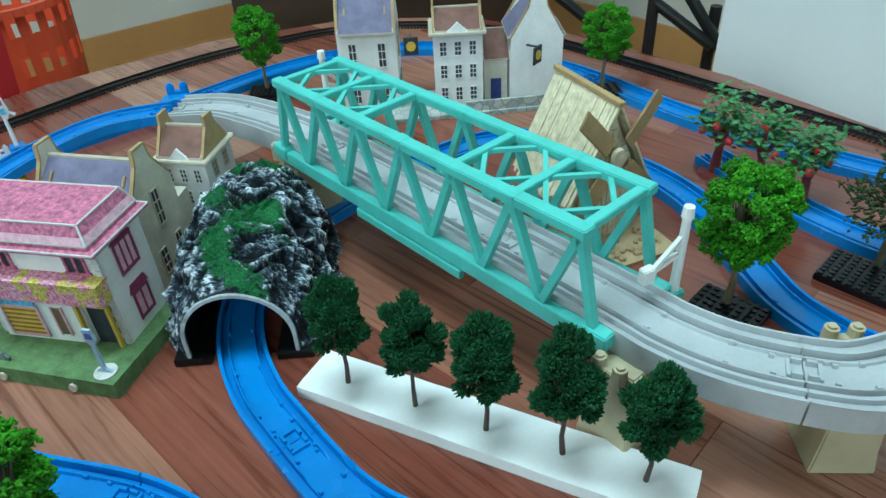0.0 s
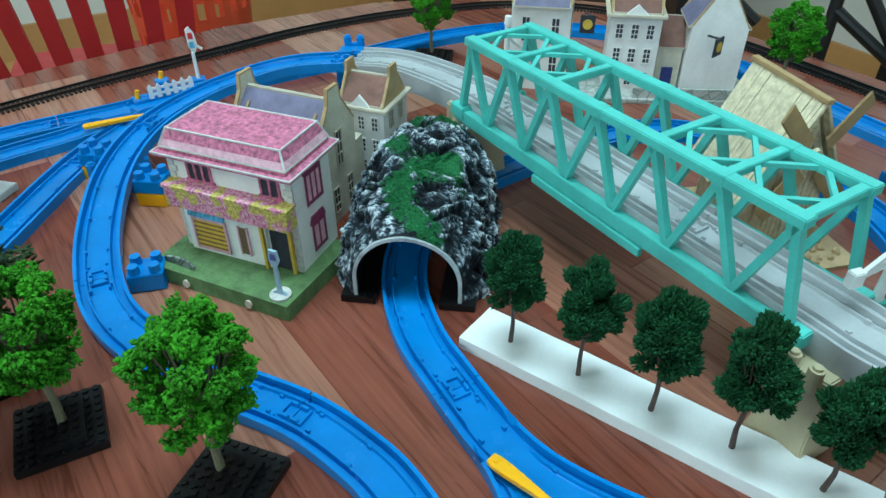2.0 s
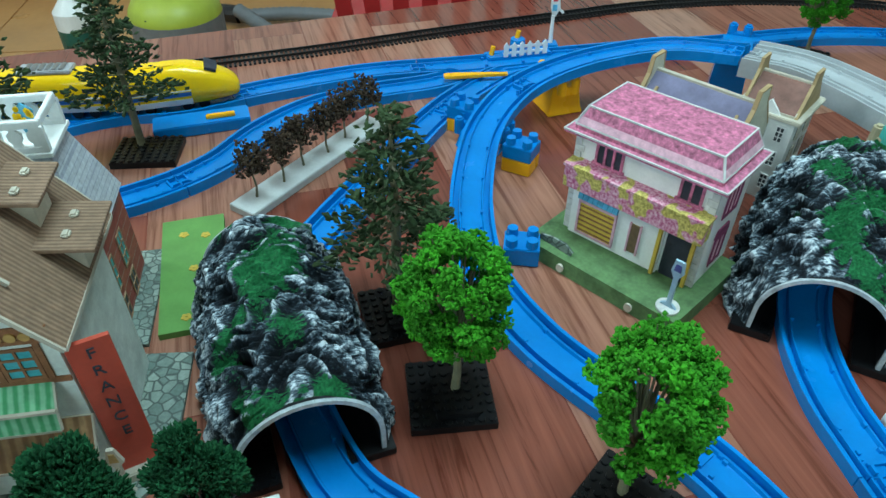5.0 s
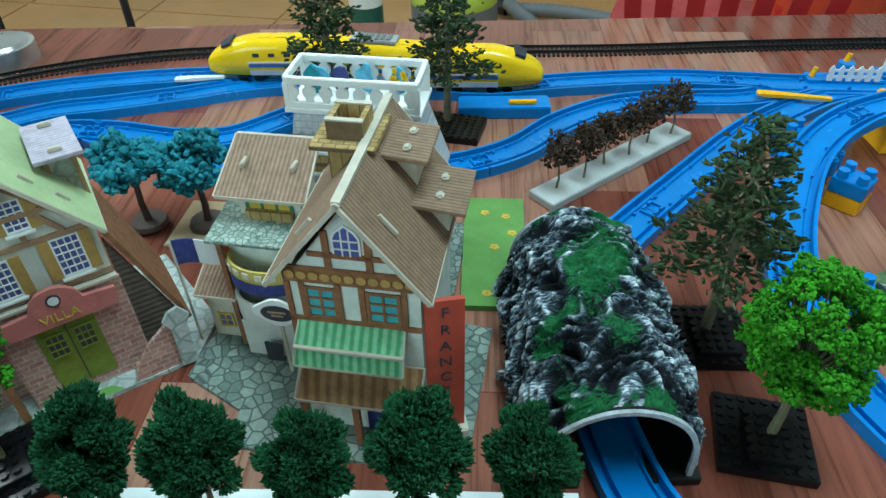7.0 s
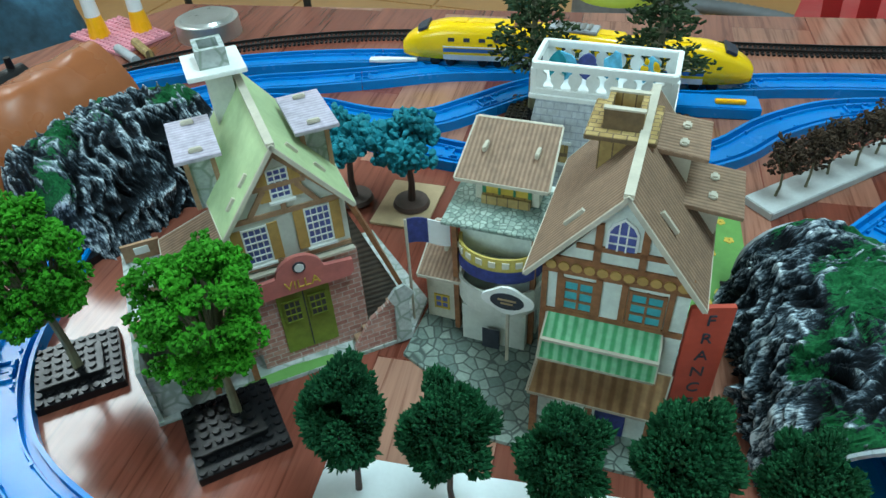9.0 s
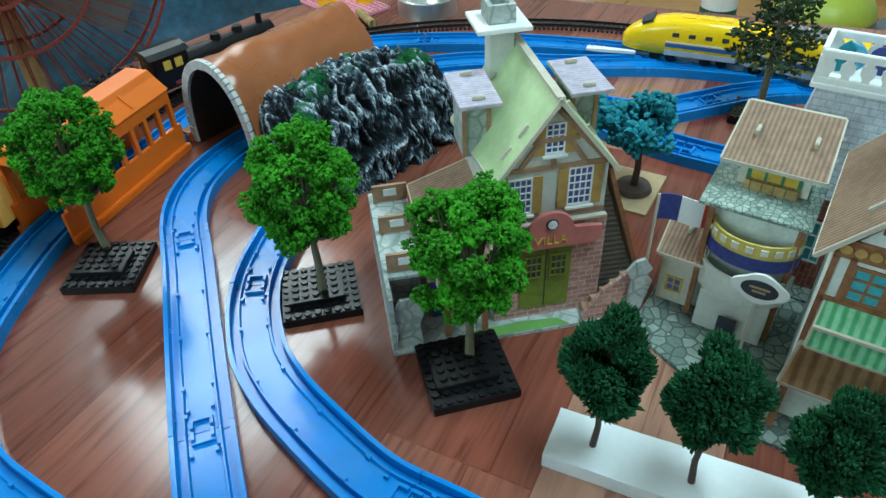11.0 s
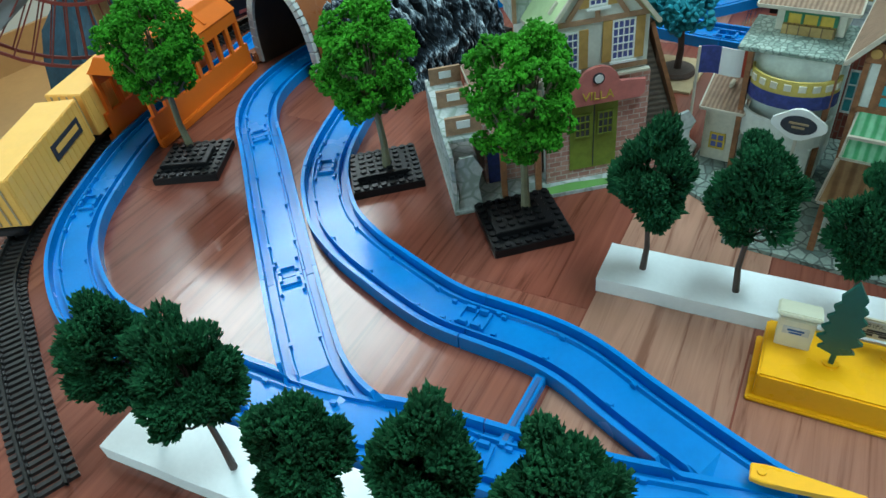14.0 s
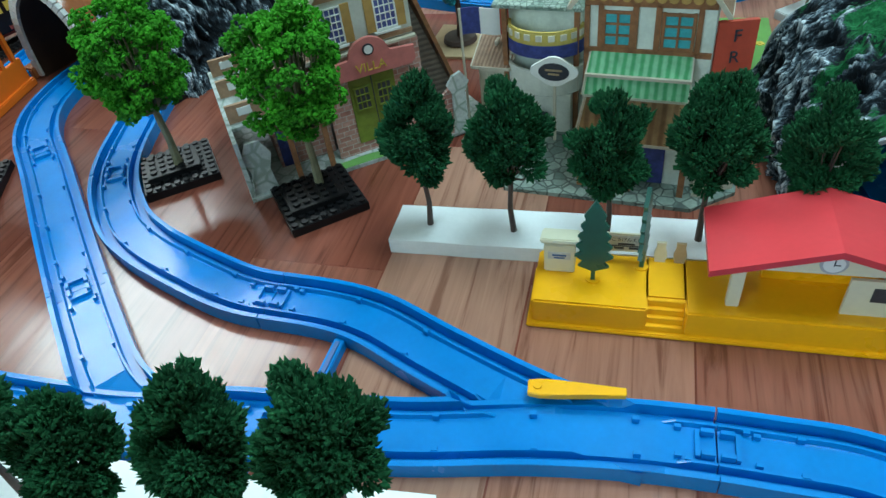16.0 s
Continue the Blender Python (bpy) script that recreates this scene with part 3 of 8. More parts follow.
plates = [((-0.3825, 0.306), 44), ((-0.250, 0.302), -3), ((-0.7175, -0.186), 2), ((-0.620, -0.095), 4), ((-0.786, -0.351), -10), ((0.188, 0.570), -38), ((0.123, 1.017), 10), ((-0.346, 1.016), 10), ((-0.459, 0.345), 54)]
for (x, y), a in plates:
    stud_plate(pose(x, y, 0, 0, 0, a))
trees = [(-0.379, 0.307), (-0.256, 0.306), (-0.711, -0.184), (-0.626, -0.091), (-0.803, -0.355), (0.191, 0.577), (0.123, 1.017), (-0.346, 1.016)]
put(bright_a, *trees[0], 0.012, 30, 1.06)
put(bright_b, *trees[1], 0.012, 100, 1.05)
for i, (x, y) in enumerate(trees[2:]):
    repeat((bright_a, bright_b)[i % 2], x, y, 0.012, 111 * i, (1.10, 1.08, 1.13, 1.08, 0.94, 0.94)[i])

# conifers
pine = pine_tree("pine_tree", "dark olive model conifer with sparse drooping twigs on a black plate", 0.165, 0.048, 0.048, M["pineleaf"], M["palebark"], 31, "conifers")
put(pine, -0.461, 0.344, 0.012)
repeat(pine, -0.824, 0.365, 0.006, 80, 1.0)
repeat(pine, -0.893, 0.268, 0.006, 160, 1.0)
repeat(pine, 0.335, 0.641, 0.006, 240, 0.9)
for x, y, a in ((-0.810, 0.363, 42), (0.318, 0.627, -40)):
    stud_plate(pose(x, y, 0, 0, 0, a), 0.064, 0.05, False)
stud_plate(pose(-0.893, 0.268, 0, 0, 0, 51.1), 0.05, 0.05, False)

# brown hedge of small trees
hedge = thing("foam_board", Matrix(), "pale grey strip holding a row of small brown trees", "foam board")
hx, hy, ha = -0.6625, 0.4535, 94.5
hedge.matrix_world = pose(hx, hy, 0, 0, 0, ha)
part("board", boxes((0.200, 0.031, 0.008, 0, 0, 0.004), bevel=0.0008), M["foam_grey"], hedge)
brown_a = bushy_tree("brown_tree", "tiny rust-brown model tree on a pale strip", 0.060, 0.0185, 0.022, M["brownleaf"], M["palebark"], 41, "brown trees", 24, 22, 0.0016, 0.0090, 0.0013)
for i in range(6):
    p = hedge.matrix_world @ Vector((-0.078 + i * 0.032, 0.002 * (-1) ** i, 0.008))
    (put if i == 0 else repeat)(brown_a, p.x, p.y, p.z, 70 * i)

# teal trees on round bases
teal = bushy_tree("teal_tree", "teal blue flat-crowned model tree on a brown round base", 0.090, 0.033, 0.042, M["tealleaf"], M["bark"], 51, "teal trees", 22, 36, 0.0030, 0.0125, 0.0036)
cyl(bm := bmesh.new(), 0.0165, 0.0150, 0.004, n=24)
part("round_base", bm, M["bark"], teal)
put(teal, -0.795, 0.093, 0.004, 30)
repeat(teal, -0.825, 0.050, 0.004, 200)
pad = thing("card_mat", placed(-0.798, 0.091, 0.000, 50.2, (0.95, 1.11, 0.85)), "pale tan card square under the teal tree", "card")
part("card", boxes((0.052, 0.060, 0.003, 0, 0, 0.0015), bevel=0.0004), M["card_tan"], pad)


# ---- rock mountains ----
def rock_material():
    m = material("painted_rock", (0.05, 0.06, 0.07), 0.88, 0.0, 0.18)
    v = coords(m)
    a = node(m, "ShaderNodeAttribute")
    a.attribute_name = "ridge"
    g = node(m, "ShaderNodeAttribute")
    g.attribute_name = "moss"
    n1 = noise_tex(m, coords(m, (1.0, 3.4, 0.8)), 190, 8, 0.74)
    add = node(m, "ShaderNodeMath")
    add.operation = "MULTIPLY_ADD"
    add.inputs[1].default_value, add.inputs[2].default_value = 1.35, -0.675
    wire(m, n1, add.inputs[0])
    s = node(m, "ShaderNodeMath")
    s.operation = "ADD"
    wire(m, a.outputs["Fac"], s.inputs[0])
    wire(m, add.outputs[0], s.inputs[1])
    rock = ramp(m, s.outputs[0], [(0.24, (0.004, 0.006, 0.008)), (0.43, (0.016, 0.024, 0.033)), (0.55, (0.14, 0.19, 0.23)), (0.67, (0.64, 0.72, 0.77))])
    s2 = node(m, "ShaderNodeMath")
    s2.operation = "ADD"
    wire(m, g.outputs["Fac"], s2.inputs[0])
    wire(m, add.outputs[0], s2.inputs[1])
    mossy = ramp(m, noise_tex(m, v, 500, 3), [(0.3, (0.004, 0.050, 0.018)), (0.7, (0.018, 0.165, 0.055))])
    fac = ramp(m, s2.outputs[0], [(0.5, (0, 0, 0)), (0.535, (1, 1, 1))])
    wire(m, mix(m, fac, rock, mossy), bsdf(m).inputs["Base Color"])
    bump(m, noise_tex(m, v, 350, 4), 0.5, 0.001)
    return m


M["rock"] = rock_material()


def rock_tunnel(name, label, m, length, width, height, seed, back=1.0, flare=1.12, closed=False):
    """A hollow moulded mountain over a rail: craggy outer skin, smooth round bore and a pale rim."""
    t = thing(name, m, label, "model tunnel", "rock tunnels")
    nu, nv = 150, 170
    off = Vector((seed * 3.1, seed * 1.7, seed))
    P, ridge, moss = [], [], []
    for j in range(nv + 1):
        v = j / nv
        w = width * (1 + (flare - 1) * math.sin(math.pi * v) * 1.2) * (1 + (back - 1) * v)
        h = height * (0.84 + 0.22 * math.sin(math.pi * min(1, 0.15 + v * 0.8)))
        for i in range(nu + 1):
            u = i / nu
            a = math.pi * u
            p = Vector((-math.cos(a) * w / 2 * (1.0 + 0.10 * (1 - math.sin(a))), (v - 0.5) * length, math.sin(a) ** 0.8 * h))
            k = min(1.0, min(v, 1 - v) / 0.10) ** 0.6
            p = Vector((-math.cos(a) * 0.0465, p.y, math.sin(a) ** 0.8 * 0.0705)).lerp(p, k)
            if closed and v < 0.08:
                k = math.sqrt(1 - (1 - v / 0.08) ** 2)
                p = Vector((-math.cos(a) * w / 2 * k, p.y, math.sin(a) ** 0.8 * h * k))
            q = p * 28 + off
            arc = a * width * 14
            d = 1 - abs(noise.noise(q * 1.0)) * 1.7
            warp = noise.noise(q * 1.3) * 1.6
            d2 = 1 - abs(noise.noise(Vector((arc * 1.3, q.y * 3.3 + warp, seed)))) * 1.5 - abs(noise.noise(Vector((arc * 2.9, q.y * 7.5 + warp * 2, seed + 5)))) * 0.9
            d3 = noise.noise(q * 6.0)
            e = min(1.0, min(v, 1 - v) * 9 + 0.2)
            disp = (d * 0.45 + d2 * 0.62 + d3 * 0.12 - 0.52) * 0.017 * e
            nrm = Vector((-math.cos(a), 0, math.sin(a)))
            q2 = p + nrm * disp
            q2.y += noise.noise(q * 2.1 + Vector((9, 0, 0))) * 0.004 * (1 if 0.02 < v < 0.98 else 0.3)
            q2.z = max(q2.z, 0.0)
            P.append(q2)
            ridge.append(min(1, max(0, 0.12 + d2 * 0.42 + d * 0.10 + d3 * 0.15)))
            top = math.sin(a)
            moss.append(min(1, max(0, noise.noise(q * 0.95 + Vector((0, 7, 0))) * 1.0 + (top - 0.72) * 0.9 + 0.16 - max(0, d2 - 0.70) * 1.3)))
    F = [(j * (nu + 1) + i, j * (nu + 1) + i + 1, (j + 1) * (nu + 1) + i + 1, (j + 1) * (nu + 1) + i) for j in range(nv) for i in range(nu)]
    ob = pieces_mesh("rock_shell", [p[:] for p in P], F, M["rock"], t)
    for nm, data in (("ridge", ridge), ("moss", moss)):
        ob.data.attributes.new(nm, "FLOAT", "POINT").data.foreach_set("value", data)
    part("foot", boxes((0.030, length * 1.05, 0.007, -width * 0.40, 0, 0.0035), (0.030, length * 1.05, 0.007, width * 0.40, 0, 0.0035), bevel=0.0006), M["black"], t)
    if closed:
        return t
    # bore
    bm = bmesh.new()
    r, n = 0.0425, 22
    arch = [(-r, 0.0)] + [(-math.cos(math.pi * k / n) * r, 0.024 + math.sin(math.pi * k / n) * r) for k in range(n + 1)] + [(r, 0.0)]
    rows_v = [[bm.verts.new((x, y, z)) for x, z in arch] for y in (-length / 2 + (0.03 if closed else -0.001), length / 2 + 0.001)]
    for k in range(len(arch) - 1):
        bm.faces.new((rows_v[0][k], rows_v[0][k + 1], rows_v[1][k + 1], rows_v[1][k]))
    part("bore", bm, M["black"], t)
    # end faces join shell and bore
    for j, y in ((0, -length / 2), (nv, length / 2))[1 if closed else 0:]:
        bm = bmesh.new()
        out = [P[j * (nu + 1) + round(k * nu / (len(arch) - 1))] for k in range(len(arch))]
        A = [bm.verts.new(p) for p in out]
        B = [bm.verts.new((x, y, z)) for x, z in arch]
        for k in range(len(arch) - 1):
            bm.faces.new((A[k], A[k + 1], B[k + 1], B[k]))
        part("portal_face", bm, M["rockdark"], t)
        bm = bmesh.new()
        s = -1 if j == 0 else 1
        for k in range(len(arch) - 1):
            (x0, z0), (x1, z1) = arch[k], arch[k + 1]
            beam(bm, (x0 * 1.03, y + s * 0.001, z0 * 1.02), (x1 * 1.03, y + s * 0.001, z1 * 1.02), 0.003, 0.003)
        part("portal_rim", bm, M["rim"], t)
    return t


M["rockdark"] = mottled("dark_rock_paint", (0.03, 0.037, 0.043), 0.8, 0.4, 90, 500, 0.4)
M["rim"] = mottled("pale_rim_paint", (0.42, 0.47, 0.50), 0.6, 0.3, 120, 500, 0.3)
rock_tunnel("rock_tunnel", "dark rocky mountain tunnel with white-brushed ridges and moss over blue rail", pose(-0.2155, 0.592, 0, 0, 0, 9.5), 0.185, 0.104, 0.094, 1)
rock_tunnel("rock_tunnel", "grey rocky tunnel with white-brushed ridges and moss beside timbered house", pose(-0.489, 0.257, 0, 0, 0, 58), 0.178, 0.090, 0.085, 2, flare=1.08)
rock_tunnel("rock_tunnel", "dark rocky mountain tunnel with green moss behind the villa", pose(-0.938, -0.138, 0, 0, 0, 36), 0.18, 0.112, 0.078, 3, closed=True)


# ---- truss bridge ----
def truss_bridge():
    L, LT, W, H = 0.389, 0.338, 0.066, 0.081
    cx, cy, ang = -0.0490, 0.6020, -40.9
    t = thing("truss_bridge", pose(cx, cy, DECK - 0.004, 0, 0, ang), "turquoise plastic truss bridge carrying a grey rail on piers", "truss bridge")
    mat = M["turq"]
    nodes_t = [-LT / 2 + LT * i / 6 for i in range(7)]
    for s in (-1, 1):
        y = s * W / 2
        bm = boxes((L, 0.009, 0.013, 0, y, 0.0035), (L, 0.014, 0.003, 0, y - s * 0.006, 0.0015), bevel=0.0006)
        part("lower_chord", bm, mat, t)
        bm = boxes((LT + 0.012, 0.011, 0.0075, 0, y, H), bevel=0.0008)
        for x in nodes_t[1::2]:
            box(bm, 0.011, 0.0118, 0.0080, x, y, H, bevel=0.0005)
        part("upper_chord", bm, mat, t)
        bm = boxes((0.13, 0.005, 0.008, 0, y + s * 0.0035, -0.008), bevel=0.0006)
        part("fascia", bm, mat, t)
        bot = [-L / 2 + 0.010] + [(a + b) / 2 for a, b in zip(nodes_t, nodes_t[1:])] + [L / 2 - 0.010]
        for i, x in enumerate(nodes_t):
            for xb in (bot[i], bot[i + 1]):
                bm = bmesh.new()
                beam(bm, (x, y, H - 0.003), (xb, y, 0.008), 0.0062, 0.0055)
                part("diagonal", bm, mat, t)
        for xe in (-1, 1):
            part("end_shoe", boxes((0.022, 0.012, 0.012, xe * (L / 2 - 0.008), y, 0.007), bevel=0.001), mat, t)
    for x in nodes_t[:3] + nodes_t[4:]:
        part("cross_beam", boxes((0.0075, W, 0.006, x, 0, H), bevel=0.0006), mat, t)
    for i in (0, 1, 4, 5):
        x0, x2 = nodes_t[i], nodes_t[i + 1]
        x1, zb = (x0 + x2) / 2, H - 0.0005
        ring = [(x0, 0, zb), (x1, W / 2, zb), (x2, 0, zb), (x1, -W / 2, zb)]
        for p0, p1 in zip(ring, ring[1:] + ring[:1]):
            bm = bmesh.new()
            beam(bm, p0, p1, 0.0036, 0.0032)
            part("sway_brace", bm, mat, t)
    for i in range(-4, 5):
        part("floor_beam", boxes((0.006, W - 0.008, 0.0025, i * 0.046, 0, -0.0005)), mat, t)
    part("deck_side", boxes((L - 0.03, 0.010, 0.002, 0, -0.0245, 0.003), bevel=0.0003), mat, t)
    part("deck_side", boxes((L - 0.03, 0.010, 0.002, 0, 0.0245, 0.003), bevel=0.0003), mat, t)
    return t


truss_bridge()


def block_pier(m, h, mat, label, group, foot=0.052):
    """A flared pier of snap-together blocks with stud tubes on its corners."""
    t = thing("bridge_pier", m, label, "bridge pier", group)
    bm = bmesh.new()
    w0, w1, d = foot / 2, 0.021, 0.016
    vs = [bm.verts.new((sx * w, sy * dd, z)) for z, w, dd in ((0, w0, d * 1.35), (h * 0.25, w0 * 0.92, d * 1.2), (h, w1, d)) for sx, sy in ((-1, -1), (1, -1), (1, 1), (-1, 1))]
    for k in range(2):
        for i in range(4):
            bm.faces.new((vs[k * 4 + i], vs[k * 4 + (i + 1) % 4], vs[k * 4 + 4 + (i + 1) % 4], vs[k * 4 + 4 + i]))
    bm.faces.new(vs[:4][::-1])
    bm.faces.new(vs[8:])
    bmesh.ops.bevel(bm, geom=bm.edges[:], offset=0.0012, segments=2, affect="EDGES")
    part("pier_body", bm, mat, t)
    for sx in (-1, 1):
        bm = bmesh.new()
        for sy in (-1, 1):
            bmesh.ops.create_cone(bm, cap_ends=True, segments=12, radius1=0.0052, radius2=0.0048, depth=0.016, matrix=pose(sx * 0.0255, sy * 0.008, h + 0.002))
            bmesh.ops.create_cone(bm, cap_ends=True, segments=12, radius1=0.003, radius2=0.003, depth=0.003, matrix=pose(sx * 0.0255, sy * 0.008, h + 0.0105))
        box(bm, 0.007, 0.024, 0.010, sx * 0.0245, 0, h - 0.002, bevel=0.0008)
        part("clip", bm, mat, t)
    return t


gp = 47.6
block_pier(pose(-0.203, 0.728, 0, 0, 0, gp), DECK - 0.009, M["beige"], "beige plastic bridge pier under the turquoise truss bridge", "beige piers")
block_pier(pose(0.095, 0.452, 0, 0, 0, gp), DECK - 0.009, M["beige"], "beige plastic bridge pier under the turquoise truss bridge", "beige piers")
block_pier(pose(0.231, 0.448, 0, 0, 0, 93.8), DECK - 0.009, M["beige"], "beige plastic bridge pier under the raised grey rail", "beige piers")
block_pier(pose(-0.391, 0.840, 0, 0, 0, 105.4), DECK - 0.009, M["blue"], "blue plastic block pier under the raised rail", "blue piers")
block_pier(pose(-0.557, 0.597, 0, 0, 0, 13.6), 0.016, M["blue"], "low blue plastic block pier under the rising rail", "blue piers", 0.05)
block_pier(pose(-0.540, 0.716, 0, 0, 0, -33.0), 0.032, M["yellow"], "yellow plastic block pier under the rising rail", "yellow piers")

# ---- printed card materials ----
def printed_stone(name, a, b, joint, scale):
    m = material(name, a, 0.75)
    v = coords(m)
    vo = node(m, "ShaderNodeTexVoronoi", Scale=scale)
    wire(m, v, vo.inputs["Vector"])
    ed = node(m, "ShaderNodeTexVoronoi", Scale=scale)
    ed.feature = "DISTANCE_TO_EDGE"
    wire(m, v, ed.inputs["Vector"])
    stone = ramp(m, vo.outputs["Color"], [(0.1, a), (0.9, b)])
    dirt = ramp(m, noise_tex(m, v, 300, 4), [(0.3, (0.75,) * 3), (0.7, (1.1,) * 3)])
    c = mix(m, ramp(m, ed.outputs["Distance"], [(0.03, (1, 1, 1)), (0.10, (0, 0, 0))]), mix(m, 1.0, stone, dirt, "MULTIPLY"), joint)
    wire(m, c, bsdf(m).inputs["Base Color"])
    return m


def printed_brick(name, a, b, joint, w, h, turn=(radians(90), 0, 0)):
    m = material(name, a, 0.75)
    v = coords(m, rot=turn)
    br = node(m, "ShaderNodeTexBrick", Scale=1.0, Mortar_Size=h * 0.09, Brick_Width=w, Row_Height=h)
    for k, c in (("Color1", a), ("Color2", b), ("Mortar", joint)):
        br.inputs[k].default_value = (*c, 1)
    wire(m, v, br.inputs["Vector"])
    dirt = ramp(m, noise_tex(m, v, 250, 4), [(0.3, (0.75,) * 3), (0.7, (1.1,) * 3)])
    wire(m, mix(m, 1.0, br.outputs["Color"], dirt, "MULTIPLY"), bsdf(m).inputs["Base Color"])
    return m


def striped(name, a, b, pitch, axis="X", rough=0.75, bumpy=0.6):
    """Corrugated or boarded print: stripes across one axis with fine grain."""
    m = material(name, a, rough)
    v = coords(m)
    w = node(m, "ShaderNodeTexWave", Scale=0.314 / pitch / 2, Distortion=0.6, Detail=2, Detail_Scale=3.0)
    w.bands_direction = axis
    wire(m, v, w.inputs["Vector"])
    c = ramp(m, w.outputs["Fac"], [(0.15, a), (0.75, b)])
    dirt = ramp(m, noise_tex(m, v, 160, 4), [(0.3, (0.72,) * 3), (0.7, (1.1,) * 3)])
    wire(m, mix(m, 1.0, c, dirt, "MULTIPLY"), bsdf(m).inputs["Base Color"])
    bump(m, w.outputs["Fac"], bumpy, 0.0006)
    return m


M["roof_brown"] = striped("brown_corrugated_print", (0.190, 0.108, 0.066), (0.300, 0.188, 0.120), 0.0015, "Y")
M["roof_brown_x"] = striped("brown_corrugated_print_x", (0.215, 0.125, 0.080), (0.330, 0.210, 0.140), 0.0015, "X")
M["roof_green"] = mottled("pale_green_card", (0.44, 0.56, 0.30), 0.7, 0.14, 30, 200)
M["roof_lilac"] = striped("lilac_boarded_card", (0.42, 0.36, 0.45), (0.50, 0.45, 0.53), 0.0016, "Y", bumpy=0.2)
M["roof_purple"] = mottled("slate_purple_card", (0.16, 0.15, 0.24), 0.75, 0.2, 60, 400)
M["roof_red"] = mottled("red_brown_card", (0.19, 0.085, 0.065), 0.75, 0.25, 60, 400)
M["pink_tile"] = mottled("pink_tile_print", (0.56, 0.16, 0.27), 0.7, 0.55, 260, 900)
M["pink_light"] = mottled("pale_pink_print", (0.70, 0.40, 0.48), 0.7, 0.2, 160, 600)
M["awning_green"] = striped("green_striped_card", (0.06, 0.33, 0.13), (0.22, 0.52, 0.30), 0.0026, "X", bumpy=0.4)
M["plaster"] = mottled("printed_plaster", (0.68, 0.74, 0.68), 0.75, 0.16, 70, 400)
M["plaster_warm"] = mottled("printed_warm_plaster", (0.62, 0.64, 0.58), 0.75, 0.10, 50, 400)
M["cream_card"] = mottled("cream_card", (0.62, 0.58, 0.47), 0.75, 0.14, 50, 400)
M["white_card"] = mottled("white_card", (0.78, 0.79, 0.77), 0.7, 0.07, 50, 400)
M["timber"] = mottled("printed_timber", (0.28, 0.115, 0.048), 0.7, 0.3, 150, 500)
M["timber_pale"] = mottled("printed_pale_timber", (0.38, 0.22, 0.13), 0.7, 0.2, 150, 500)
M["glass_teal"] = mottled("printed_teal_glass", (0.05, 0.40, 0.46), 0.4, 0.2, 200, 500)
M["glass_blue"] = mottled("printed_blue_glass", (0.09, 0.11, 0.34), 0.4, 0.2, 200, 500)
M["glass_dark"] = mottled("printed_dark_glass", (0.04, 0.05, 0.06), 0.4, 0.3, 200, 500)
M["shutter"] = mottled("ochre_shutter", (0.47, 0.28, 0.085), 0.7, 0.15, 150, 500)
M["door_green"] = mottled("olive_door", (0.17, 0.22, 0.025), 0.65, 0.15, 150, 500)
M["sign_pink"] = mottled("pink_card", (0.56, 0.17, 0.15), 0.7, 0.12, 90, 400)
M["brick_pink"] = printed_brick("pink_brick_print", (0.40, 0.17, 0.14), (0.55, 0.30, 0.25), (0.55, 0.45, 0.40), 0.009, 0.0042)
M["brick_red"] = printed_brick("red_brick_print", (0.30, 0.055, 0.04), (0.42, 0.10, 0.07), (0.40, 0.25, 0.2), 0.009, 0.0042, (radians(90), 0, radians(90)))
M["brick_white"] = printed_brick("pale_brick_print", (0.55, 0.58, 0.62), (0.64, 0.67, 0.70), (0.42, 0.45, 0.52), 0.010, 0.0042)
M["brick_gold"] = printed_brick("ochre_brick_print", (0.32, 0.20, 0.06), (0.48, 0.33, 0.13), (0.16, 0.10, 0.05), 0.007, 0.0042, (0, 0, 0))
M["cobble"] = printed_stone("cobble_print", (0.11, 0.16, 0.14), (0.29, 0.35, 0.30), (0.06, 0.08, 0.07), 125)
M["cobble_fine"] = printed_stone("fine_cobble_print", (0.16, 0.24, 0.20), (0.38, 0.46, 0.40), (0.10, 0.14, 0.12), 240)
M["siding"] = striped("grey_brown_siding", (0.10, 0.078, 0.062), (0.17, 0.135, 0.110), 0.0022, "Z", bumpy=0.4)
M["cobble_pale"] = printed_stone("pale_cobble_print", (0.36, 0.40, 0.40), (0.52, 0.55, 0.53), (0.25, 0.30, 0.26), 80)
M["lawn"] = mottled("lawn_print", (0.10, 0.20, 0.075), 0.75, 0.35, 70, 300)
M["grass_card"] = mottled("grass_card", (0.11, 0.27, 0.060), 0.7, 0.12, 40, 300)
M["red_card"] = mottled("red_card", (0.50, 0.065, 0.035), 0.6, 0.12, 60, 300)
M["yellow_card"] = mottled("yellow_card", (0.62, 0.42, 0.06), 0.7, 0.15, 90, 400)
M["navy"] = mottled("navy_print", (0.035, 0.05, 0.22), 0.6, 0.35, 200, 500)
M["orange"] = mottled("orange_plastic", (0.80, 0.16, 0.012), 0.38, 0.05, 20, 300)
M["brownplastic"] = mottled("brown_plastic", (0.34, 0.105, 0.038), 0.28, 0.10, 12, 300)
M["straw"] = mottled("bleached_straw", (0.66, 0.58, 0.40), 0.8, 0.25, 120, 500, 0.3)
M["wood_light"] = mottled("light_plywood", (0.40, 0.27, 0.13), 0.7, 0.15, 60, 400)
M["teal_plastic"] = mottled("deep_green_plastic", (0.008, 0.10, 0.075), 0.35, 0.15, 40, 300)
M["cream_plastic"] = mottled("cream_plastic", (0.70, 0.66, 0.50), 0.4, 0.06, 40, 300)
